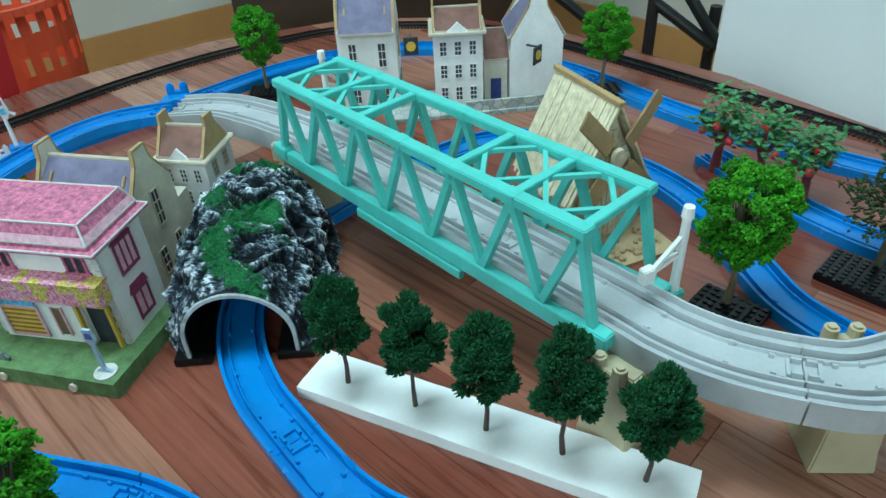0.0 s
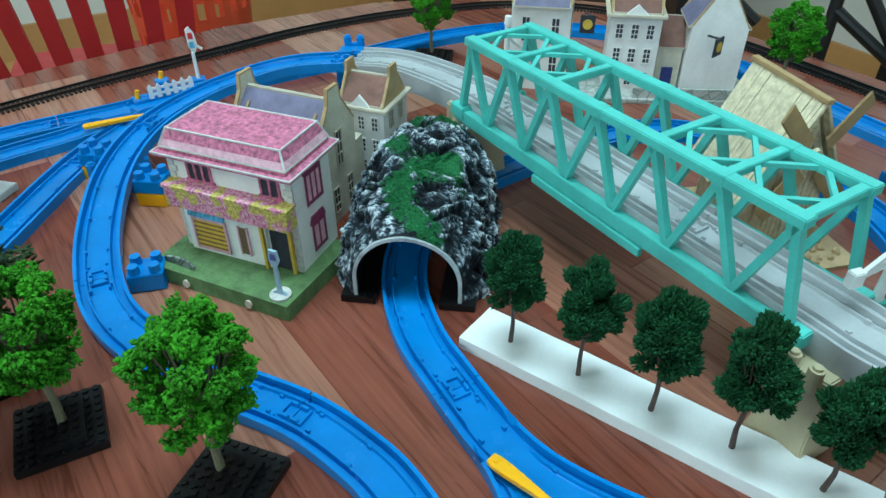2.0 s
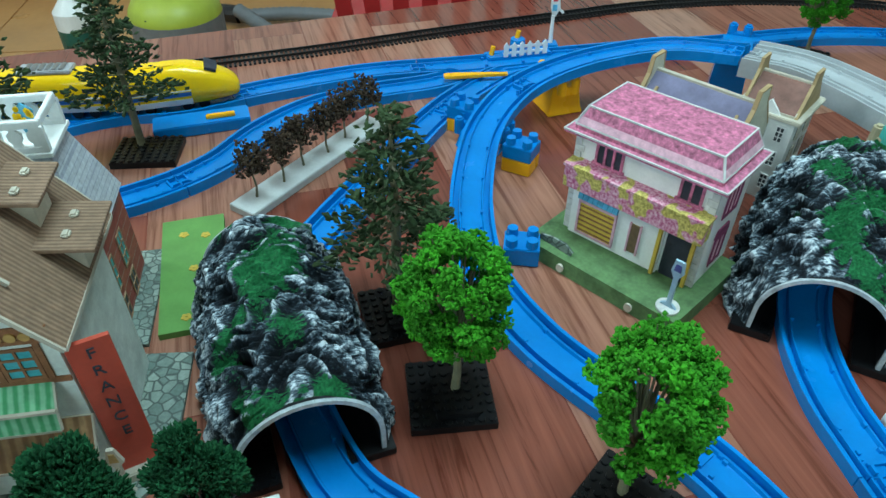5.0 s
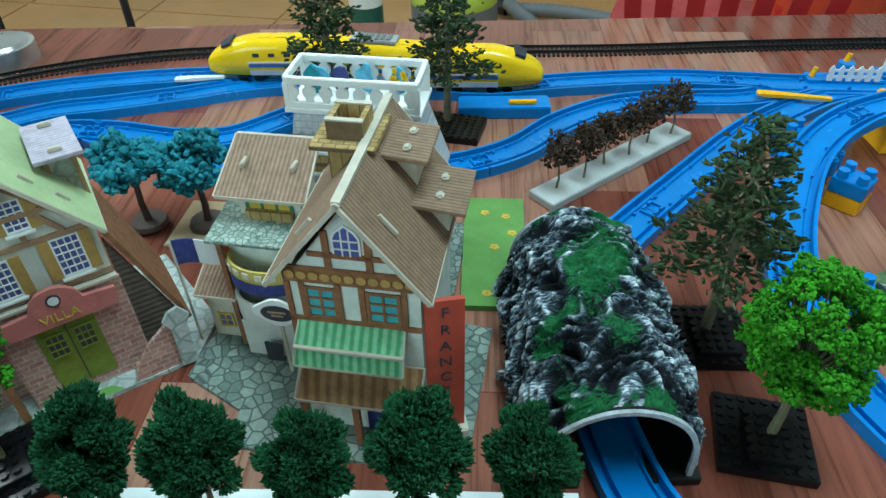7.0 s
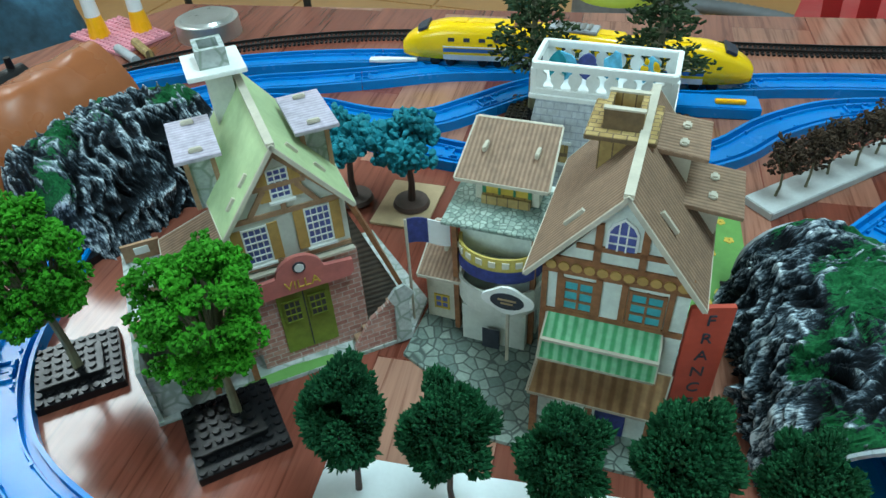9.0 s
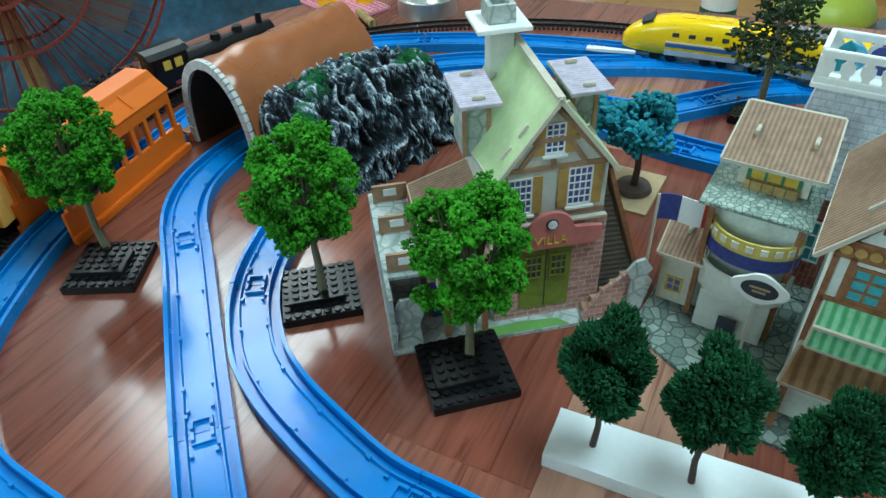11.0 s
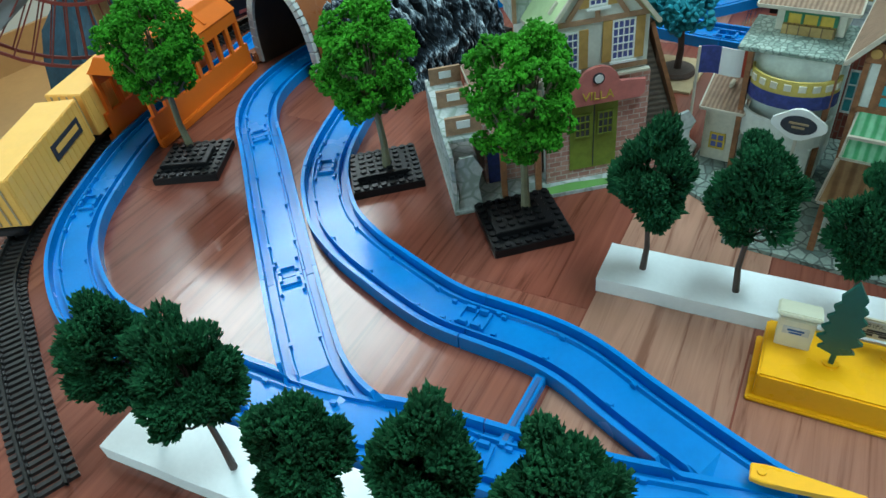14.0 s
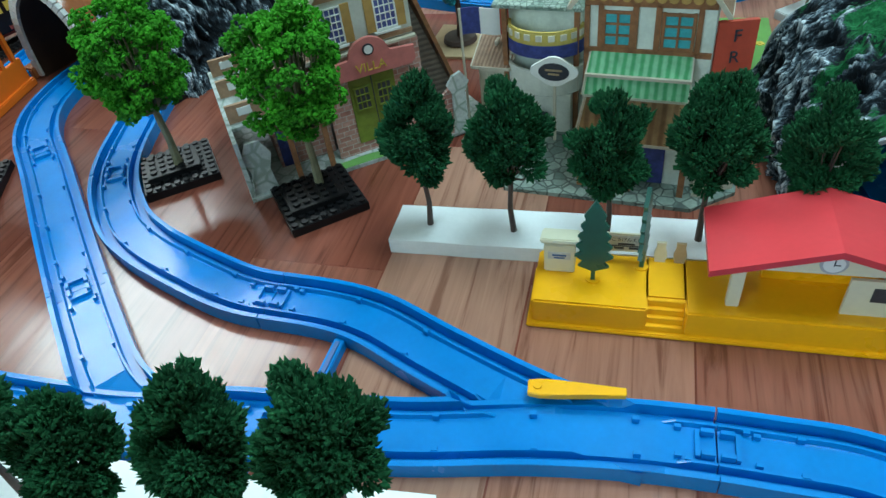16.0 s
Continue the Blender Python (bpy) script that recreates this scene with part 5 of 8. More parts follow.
    for x in (-0.0535, -0.001):
        part("tower_post", boxes((0.0035, 0.004, 0.096, x, 0.058, 0.051)), M["timber"], tw)
    sm = pose(-0.012, 0.036, 0.062)
    bm = bmesh.new()
    prism(bm, [(0.016 * math.cos(a) * (1 + 0.08 * math.cos(4 * a)), 0.0105 * math.sin(a) * (1 + 0.1 * math.cos(4 * a))) for a in np.linspace(0, 2 * math.pi, 28, endpoint=False)], -0.001, 0.001, sm @ UP)
    sg = part("hanging_sign", bm, M["white_card"], t, "white scrolled sign with black oval")
    bm = bmesh.new()
    prism(bm, [(0.011 * math.cos(a), 0.0068 * math.sin(a)) for a in np.linspace(0, 2 * math.pi, 24, endpoint=False)], -0.0016, -0.0008, sm @ UP)
    part("sign_oval", bm, M["ink"], sg)
    part("sign_bars", boxes((0.012, 0.0005, 0.0014, -0.012, 0.0342, 0.0635), (0.008, 0.0005, 0.0014, -0.012, 0.0342, 0.0605)), M["card_tan"], sg)
    part("sign_post", boxes((0.002, 0.002, 0.056, -0.012, 0.0375, 0.030)), M["card_edge"], sg)
    h = part("side_hut", boxes((0.022, 0.030, 0.044, -0.067, 0.078, 0.025)), M["cream_card"], t)
    roof_slab(h, "hut_roof", (-0.082, 0.098, 0.066), (-0.052, 0.098, 0.066), (-0.050, 0.053, 0.052), (-0.080, 0.053, 0.052), 0.0024, M["roof_brown_x"])
    part("roof_tab", boxes((0.0025, 0.008, 0.004, -0.066, 0.076, 0.0615), bevel=0.0006), M["card_edge"], h)
    window(h, -0.072, 0.014, -0.062, 0.026, 0.063, 2, 2, M["glass_blue"], M["yellow_card"])
    # lamp post and urn boards in front
    l = panel(t, "lamp_board", [(0.091, 0.003), (0.099, 0.003), (0.0965, 0.008), (0.0965, 0.030), (0.100, 0.034), (0.097, 0.046), (0.093, 0.046), (0.090, 0.034), (0.0935, 0.030), (0.0935, 0.008)], -0.0105, 0.0022, M["card_edge"], "white card street lamp")
    panel(l, "lamp_glass", [(0.0925, 0.035), (0.0975, 0.035), (0.0965, 0.043), (0.0935, 0.043)], -0.0111, 0.0005, M["brick_gold"])


M["roof_gold"] = striped("ochre_tile_print", (0.26, 0.13, 0.055), (0.42, 0.24, 0.11), 0.0034, "X")
M["door_green2"] = mottled("green_print", (0.04, 0.20, 0.10), 0.7, 0.2, 100, 400)
M["balcony_print"] = mottled("yellow_balcony_card", (0.55, 0.42, 0.10), 0.7, 0.15, 90, 400)
timbered_house()

# red upright sign with letters
sg = thing("name_sign", pose(-0.497, 0.147, 0, 0, 0, 66), "red upright card sign with lettering beside the timbered house", "sign")
panel(sg, "sign_board", rect(-0.011, 0.010, 0.011, 0.118), -0.0015, 0.003, M["red_card"])
part("sign_base", boxes((0.026, 0.014, 0.010, 0, 0, 0.005), bevel=0.0008), M["card_edge"], sg)
for i, ch in enumerate("FRANCE"):
    letters(ch, sg, Matrix.Translation((0, -0.0018, 0.109 - i * 0.0130)) @ FRONT, 0.0105, M["ink"], "letter")


# ---- balcony building ----
def balcony_building():
    t = thing("card_balcony_building", placed(-0.679, 0.147, 0, 47.5, (0.82, 0.88, 1.09)), "card building with pale brick mansard roof and white balustrade terrace", "model house")
    part("base_card", boxes((0.150, 0.125, 0.003, 0.058, 0.030, 0.0015)), M["cobble"], t)
    body = part("body", boxes((0.122, 0.090, 0.070, 0.052, 0.030, 0.038)), M["brick_red"], t, "red printed brick body")
    bm = bmesh.new()
    lo = [(-0.012, -0.018), (0.116, -0.018), (0.116, 0.078), (-0.012, 0.078)]
    hi = [(0.000, 0.000), (0.102, 0.000), (0.102, 0.040), (0.000, 0.040)]
    a = [bm.verts.new((x, y, 0.0735)) for x, y in lo]
    b = [bm.verts.new((x, y, 0.136)) for x, y in hi]
    for i in range(4):
        bm.faces.new((a[i], a[(i + 1) % 4], b[(i + 1) % 4], b[i]))
    bm.faces.new(a[::-1])
    bm.faces.new(b)
    part("mansard_roof", bm, M["brick_white"], t, "pale grey brick-printed sloping roof")
    w = part("attic_window", boxes((0.017, 0.002, 0.011, 0.022, -0.0115, 0.105, -17)), M["brick_gold"], t)
    part("window_frame", boxes((0.021, 0.002, 0.002, 0.022, -0.0096, 0.1115, -17), (0.021, 0.002, 0.002, 0.022, -0.0135, 0.0985, -17)), M["white_card"], w)
    part("terrace", boxes((0.112, 0.048, 0.003, 0.051, 0.018, 0.139), bevel=0.0004), M["white_card"], t)
    for y, ln, along in ((-0.003, 0.108, "x"), (0.037, 0.108, "x")):
        r = part("top_rail", boxes((ln, 0.004, 0.0045, 0.051, y, 0.1580), bevel=0.0005), M["white_card"], t)
        part("low_rail", boxes((ln, 0.004, 0.004, 0.051, y, 0.1425), bevel=0.0005), M["white_card"], r)
        for i in range(8):
            x = 0.003 + i * 0.0137
            bm = bmesh.new()
            prism(bm, [(x - 0.0032, 0.1442), (x + 0.0032, 0.1442), (x + 0.0026, 0.1462), (x + 0.0050, 0.1490), (x + 0.0050, 0.1525), (x + 0.0022, 0.1545), (x + 0.0030, 0.1560), (x - 0.0030, 0.1560), (x - 0.0022, 0.1545), (x - 0.0050, 0.1525), (x - 0.0050, 0.1490), (x - 0.0026, 0.1462)], y - 0.0013, y + 0.0013, UP)
            part("baluster", bm, M["white_card"], r)
    for x in (-0.002, 0.104):
        part("end_rail", boxes((0.004, 0.040, 0.0045, x, 0.017, 0.1584), bevel=0.0005), M["white_card"], t)
        for y in (-0.003, 0.037):
            part("end_post", boxes((0.0042, 0.0042, 0.016, x, y, 0.1485)), M["white_card"], t)
    rng = random.Random(4)
    for i, (x, mat) in enumerate(((0.012, "tealleaf"), (0.018, "sky_print"), (0.035, "navy"), (0.055, "sky_print"), (0.083, "sky_print"))):
        panel(t, "flower_cutout", [(x + 0.0085 * math.cos(a) * rng.uniform(0.75, 1.1), 0.150 + 0.0095 * math.sin(a) * rng.uniform(0.8, 1.15)) for a in np.linspace(0, 2 * math.pi, 12, endpoint=False)], 0.018 + i * 0.002, 0.002, M[mat])
    bm = bmesh.new()
    for i in range(14):
        cyl(bm, 0.0018, 0.0018, 0.001, 0.083 + rng.uniform(-0.006, 0.006), 0.0255, 0.152 + rng.uniform(-0.004, 0.005), 90, n=8)
    part("flowers", bm, M["trainyellow"], t)
    for x in (0.004, 0.03, 0.06, 0.09):
        window(body, x, 0.025, x + 0.014, 0.055, -0.015, 2, 3, M["glass_teal"], M["white_card"])
    for y in (0.0, 0.035):
        window(body, y - 0.006, 0.030, y + 0.008, 0.056, -0.113, 2, 3, M["glass_teal"], M["timber_pale"], m=pose(0, 0, 0, 0, 0, 90))
        window(body, y - 0.006, 0.004, y + 0.008, 0.022, -0.113, 2, 2, M["glass_dark"], M["timber_pale"], m=pose(0, 0, 0, 0, 0, 90))


M["sky_print"] = mottled("sky_blue_print", (0.10, 0.42, 0.62), 0.7, 0.4, 150, 400)
balcony_building()

g = thing("grass_mat", placed(-0.624, 0.279, 0.0, -36.5, (0.94, 1.0, 1.6)), "green printed grass card with yellow flowers beside the rock tunnel", "card mat")
bm = bmesh.new()
prism(bm, [(-0.0745, -0.026), (0.0745, -0.026), (0.0745, 0.021), (0.070, 0.026), (-0.0745, 0.026)], 0.0, 0.0035)
part("card", bm, M["grass_card"], g)
for x, y in ((0.055, 0.012), (0.060, -0.006), (0.048, 0.004), (-0.045, 0.010), (-0.050, -0.008), (0.0, 0.0), (-0.02, 0.015)):
    bm = bmesh.new()
    for k in range(5):
        cyl(bm, 0.0018, 0.0018, 0.0004, x + 0.0024 * math.cos(k * 1.257), y + 0.0024 * math.sin(k * 1.257), 0.0035, n=8)
    part("flower", bm, M["yellow_card"], g)


# ---- pink house ----
def pink_house():
    t = thing("card_pink_house", placed(-0.410, 0.4915, 0, -4.5, (0.93, 1.0, 1.12)), "card shop house with pink hip roof on green base", "model house")
    base = part("lawn_base", prism(bmesh.new(), [(-0.015, -0.024), (0.137, -0.030), (0.145, 0.066), (-0.012, 0.076)], 0.0, 0.014), M["lawn"], t, "green lawn-printed card box")
    for x, y in ((0.026, -0.0260), (0.096, -0.0288)):
        cyl(bm := bmesh.new(), 0.0035, 0.0035, 0.002, x, y, 0.006, 90, n=12)
        part("base_tab", bm, M["card_edge"], base)
    w, d, h0, h1 = 0.126, 0.068, 0.014, 0.096
    # plan very slightly askew
    K = Matrix(((1, 0.02, 0, 0), (0.0, 1, 0, 0), (0, 0, 1, 0), (0, 0, 0, 1)))

    def q(x, y):
        v = K @ Vector((x, y, 0))
        return (v.x, v.y)

    bm = prism(bmesh.new(), [q(0, 0.014), q(w, 0.014), q(w, 0.017), q(0, 0.017)], h0, h1)
    part("front_wall", bm, M["white_card"], t, "white printed card wall")
    part("side_wall", prism(bmesh.new(), [q(w - 0.003, 0.0174), q(w, 0.0174), q(w, d), q(w - 0.003, d)], h0, h1), M["white_card"], t)
    part("side_wall", prism(bmesh.new(), [q(0, 0.0174), q(0.003, 0.0174), q(0.003, d), q(0, d)], h0, h1), M["white_card"], t)
    part("back_wall", prism(bmesh.new(), [q(0, d + 0.0004), q(w, d + 0.0004), q(w, d + 0.003), q(0, d + 0.003)], h0, h1), M["white_card"], t)
    part("ground_front", prism(bmesh.new(), [q(0.006, 0.010), q(0.094, 0.010), q(0.094, 0.013), q(0.006, 0.013)], h0, 0.058), M["white_card"], t)
    # quoins
    for x in (0.0, w):
        for i in range(16):
            wd = 0.0085 if i % 2 else 0.006
            xx = q(x, 0.0135)[0] + (wd / 2 - 0.001 if x == 0 else -wd / 2 + 0.001)
            part("quoin", boxes((wd, 0.0018, 0.0047, xx, 0.0135, h0 + 0.003 + i * 0.0052)), M["pale_stone"], t)
    # shop front
    s = part("shop_window", boxes((0.034, 0.0012, 0.026, q(0.033, 0)[0], 0.0093, 0.032)), M["yellow_card"], t, "shop window with yellow shelves")
    for i in range(6):
        part("shelf", boxes((0.034, 0.0008, 0.0012, q(0.033, 0)[0], 0.0086, 0.021 + i * 0.0042)), M["timber"], s)
    part("window_frame", boxes((0.038, 0.002, 0.002, q(0.033, 0)[0], 0.0088, 0.046), (0.038, 0.002, 0.002, q(0.033, 0)[0], 0.0088, 0.0185), (0.002, 0.002, 0.028, q(0.015, 0)[0], 0.0088, 0.032), (0.002, 0.002, 0.028, q(0.051, 0)[0], 0.0088, 0.032)), M["pink_light"], s)
    bm = boxes(*[(0.0045, 0.0022, 0.005, q(0.0155, 0)[0] + i * 0.0049, 0.0080, 0.0505, -20) for i in range(8)])
    part("bunting", bm, M["sky_print"], s)
    dd = part("display_slot", boxes((0.008, 0.0012, 0.024, q(0.070, 0)[0], 0.0093, 0.034)), M["brick_gold"], t)
    part("slot_frame", boxes((0.0016, 0.0018, 0.026, q(0.0652, 0)[0], 0.0090, 0.034), (0.0016, 0.0018, 0.026, q(0.0748, 0)[0], 0.0090, 0.034)), M["pink_light"], dd)
    part("porch_post", boxes((0.003, 0.003, 0.044, q(0.092, 0)[0], 0.008, 0.036)), M["yellow_card"], t)
    part("porch_post", boxes((0.003, 0.003, 0.044, q(0.120, 0)[0], 0.010, 0.036)), M["yellow_card"], t)
    # Dark plate on the wall paints the shade inside the doorway opening.
    part("doorway", boxes((0.024, 0.0008, 0.040, q(0.108, 0.014)[0], 0.0132, 0.034)), M["ink"], t, "dark plate for the shaded doorway opening")
    # balcony band with flowers
    bal = part("balcony_band", boxes((0.128, 0.014, 0.0165, q(0.064, 0)[0], 0.0065, 0.0665), bevel=0.0006), M["flower_print"], t, "pink balcony band with yellow flower print")
    part("band_cap", boxes((0.130, 0.0155, 0.0022, q(0.064, 0)[0], 0.0065, 0.076)), M["flower_print"], bal)
    for x0, x1, n in ((0.020, 0.044, 3), (0.096, 0.114, 2)):
        xs = np.linspace(x0, x1, n + 1)
        ww = part("window", boxes(((x1 - x0), 0.001, 0.018, q((x0 + x1) / 2, 0.014)[0], 0.0138, 0.087)), M["ink"], t)
        bm = bmesh.new()
        for x in xs:
            box(bm, 0.0022, 0.0018, 0.020, q(x, 0.014)[0], 0.0132, 0.087)
        box(bm, x1 - x0 + 0.006, 0.0022, 0.003, q((x0 + x1) / 2, 0.014)[0], 0.0130, 0.0775)
        box(bm, x1 - x0 + 0.004, 0.0020, 0.002, q((x0 + x1) / 2, 0.014)[0], 0.0131, 0.0965)
        part("window_frame", bm, M["pink_tile"], ww)
    # side windows
    ang = -math.degrees(math.atan2(0.02, 1.0)) + 90
    ms = pose(*q(w, 0.014), 0, 0, 0, ang)
    for z0, z1, a0, a1 in ((0.066, 0.090, 0.018, 0.040), (0.024, 0.046, 0.020, 0.038)):
        window(t, a0, z0, a1, z1, -0.0006, 3 if z0 > 0.05 else 2, 1, M["pink_light"], M["maroon"], m=ms, bar=0.0016)
        panel(t, "window_hood", [(a0 - 0.003, z1 + 0.001), (a1 + 0.003, z1 + 0.001), (a1, z1 + (0.003 if z0 > 0.05 else 0.008)), (a0, z1 + (0.003 if z0 > 0.05 else 0.008))], -0.0016, 0.0012, M["maroon"], m=ms)
    # roof: eave plate, lower slope, upper slope, flat top
    def ring(x0, y0, x1, y1, z):
        return [Vector((*q(x0, y0), z)), Vector((*q(x1, y0), z)), Vector((*q(x1, y1), z)), Vector((*q(x0, y1), z))]

    tiers = [ring(-0.008, 0.004, w + 0.008, d + 0.010, 0.098), ring(-0.008, 0.004, w + 0.008, d + 0.010, 0.1002), ring(-0.001, 0.0085, w + 0.001, d + 0.005, 0.1012), ring(-0.001, 0.0085, w + 0.001, d + 0.005, 0.1045), ring(0.0055, 0.0145, w - 0.0055, d, 0.1175)]
    bm = bmesh.new()
    V = [[bm.verts.new(p) for p in r] for r in tiers]
    bm.faces.new(V[0][::-1])
    bm.faces.new(V[-1])
    for a, b in zip(V, V[1:]):
        for i in range(4):
            bm.faces.new((a[i], a[(i + 1) % 4], b[(i + 1) % 4], b[i]))
    rf = part("roof", bm, M["pink_tile"], t, "pink printed tile hip roof with pale lines")
    lines = [(r[i], r[(i + 1) % 4], 0.0012) for r in (tiers[1], tiers[4], tiers[3]) for i in range(4)]
    lines += [(tiers[3][i], tiers[4][i], 0.0016) for i in range(4)]
    for p0, p1, wd in lines:
        beam(bm := bmesh.new(), p0, p1, wd, wd)
        part("roof_line", bm, M["pale_stone"], rf)
    bm = bmesh.new()
    for i in range(2):
        a, b = tiers[3][i], tiers[3][(i + 1) % 4]
        c, e = tiers[4][i], tiers[4][(i + 1) % 4]
        n = (b - a).cross(c - a).normalized()
        vs = [bm.verts.new(p + n * 0.0005) for p in (a.lerp(c, 0.05), b.lerp(e, 0.05), b.lerp(e, 0.42), a.lerp(c, 0.42))]
        bm.faces.new(vs)
    part("roof_band", bm, M["pink_light"], rf)




def flower_print():
    m = material("flower_print", (0.6, 0.25, 0.35), 0.7)
    v = coords(m)
    pink = ramp(m, noise_tex(m, v, 420, 3), [(0.35, (0.42, 0.06, 0.16)), (0.55, (0.66, 0.30, 0.40)), (0.7, (0.75, 0.55, 0.60))])
    gold = ramp(m, noise_tex(m, v, 500, 3), [(0.35, (0.30, 0.24, 0.05)), (0.65, (0.72, 0.60, 0.16))])
    wire(m, mix(m, ramp(m, noise_tex(m, v, 75, 1), [(0.50, (0, 0, 0)), (0.54, (1, 1, 1))]), pink, gold), bsdf(m).inputs["Base Color"])
    return m


M["flower_print"] = flower_print()
M["pale_stone"] = mottled("pale_stone_print", (0.60, 0.60, 0.58), 0.75, 0.15, 150, 500)
M["maroon"] = mottled("maroon_print", (0.22, 0.035, 0.10), 0.7, 0.2, 150, 500)
pink_house()

# card street lamp and cart in front of the pink house
M["lamp_blue"] = mottled("pale_blue_card", (0.36, 0.55, 0.68), 0.7, 0.12, 150, 500)
lamp = thing("card_lamp", pose(-0.297, 0.4635, 0.0158, 0, 0, -5), "pale blue card street lamp on the green base", "street lamp")
panel(lamp, "lamp_post", [(-0.008, 0), (0.008, 0), (0.006, 0.003), (0.0018, 0.006), (0.0018, 0.030), (0.005, 0.036), (0.0035, 0.046), (-0.0035, 0.046), (-0.005, 0.036), (-0.0018, 0.030), (-0.0018, 0.006), (-0.006, 0.003)], -0.001, 0.002, M["lamp_blue"])
panel(lamp, "lamp_glass", [(-0.0028, 0.037), (0.0028, 0.037), (0.002, 0.043), (-0.002, 0.043)], -0.0016, 0.0005, M["glass_blue"])
bm = bmesh.new()
cyl(bm, 0.009, 0.009, 0.002, n=20)
part("lamp_foot", bm, M["pale_stone"], lamp)
cart = thing("card_cart", pose(-0.400, 0.4745, 0.0158, 0, 0, -10), "flat grey card barrow cut-out lying on the lawn", "cart")
panel(cart, "cutout", [(-0.016, 0), (0.016, 0), (0.018, 0.004), (0.010, 0.009), (-0.004, 0.008), (-0.016, 0.005)], -0.001, 0.002, M["cobble"])


# ---- wooden card houses behind ----
def stepped_house(m, w, d, eave, ridge, roof_mat, label, wall="cream_card", chimneys=True):
    """A plain gabled card house with raised gable walls, slotted tabs and printed windows; roof runs along x."""
    t = thing("card_house", m, label, "model house", "card houses")
    for x in (0.0, w - 0.003):
        pts = [(0, 0), (d, 0), (d, eave), (d * 0.68, ridge - 0.002), (d * 0.64, ridge + 0.012), (d * 0.36, ridge + 0.012), (d * 0.32, ridge - 0.002), (0, eave)]
        g = part("gable_wall", prism(bmesh.new(), pts, x, x + 0.003, Matrix(((0, 0, 1, 0), (1, 0, 0, 0), (0, 1, 0, 0), (0, 0, 0, 1)))), M[wall], t)
        bm = bmesh.new()
        for a, b in zip(pts[2:], pts[3:]):
            beam(bm, (x + 0.0015, a[0], a[1]), (x + 0.0015, b[0], b[1]), 0.0036, 0.0016)
        part("cut_edge", bm, M["wood_light"], g)
    f = part("front_wall", boxes((w - 0.0064, 0.003, eave, w / 2, 0.0015, eave / 2)), M[wall], t)
    part("back_wall", boxes((w - 0.0064, 0.003, eave, w / 2, d - 0.0015, eave / 2)), M[wall], t)
    r1 = roof_slab(t, "roof_slope", (0.0034, d / 2, ridge), (w - 0.0034, d / 2, ridge), (w - 0.0034, -0.004, eave - 0.002), (0.0034, -0.004, eave - 0.002), 0.0026, roof_mat)
    roof_slab(t, "roof_slope", (0.0034, d / 2, ridge), (w - 0.0034, d / 2, ridge), (w - 0.0034, d + 0.004, eave - 0.002), (0.0034, d + 0.004, eave - 0.002), 0.0026, roof_mat)
    for x in (0.012, w - 0.012):
        part("roof_tab", boxes((0.0025, 0.010, 0.003, x, d * 0.25, (eave + ridge) / 2 + 0.001, math.degrees(math.atan2(ridge - eave, d / 2))), bevel=0.0005), M["wood_light"], r1)
    n = max(2, int(w / 0.028))
    for i in range(n):
        x = (i + 0.5) * w / n
        for z0, z1 in ((eave * 0.14, eave * 0.42), (eave * 0.58, eave * 0.86)):
            window(f, x - 0.005, z0, x + 0.005, z1, 0.0, 2, 3, M["glass_dark"], M["white_card"], bar=0.0008)
    side = pose(w, 0, 0, 0, 0, 90)
    for y, z0, z1 in ((d * 0.5, eave * 0.62, eave * 1.0), (d * 0.3, eave * 0.12, eave * 0.4), (d * 0.72, eave * 0.12, eave * 0.42)):
        window(t, y - 0.005, z0, y + 0.005, z1, -0.0002, 2, 3, M["glass_dark"], M["card_edge"], m=side, bar=0.0008)
    return t


stepped_house(pose(-0.404, 0.590, 0, 0, 0, -6), 0.096, 0.062, 0.092, 0.122, M["roof_purple"], "cream wooden card house with slate purple roof beside the pink house")


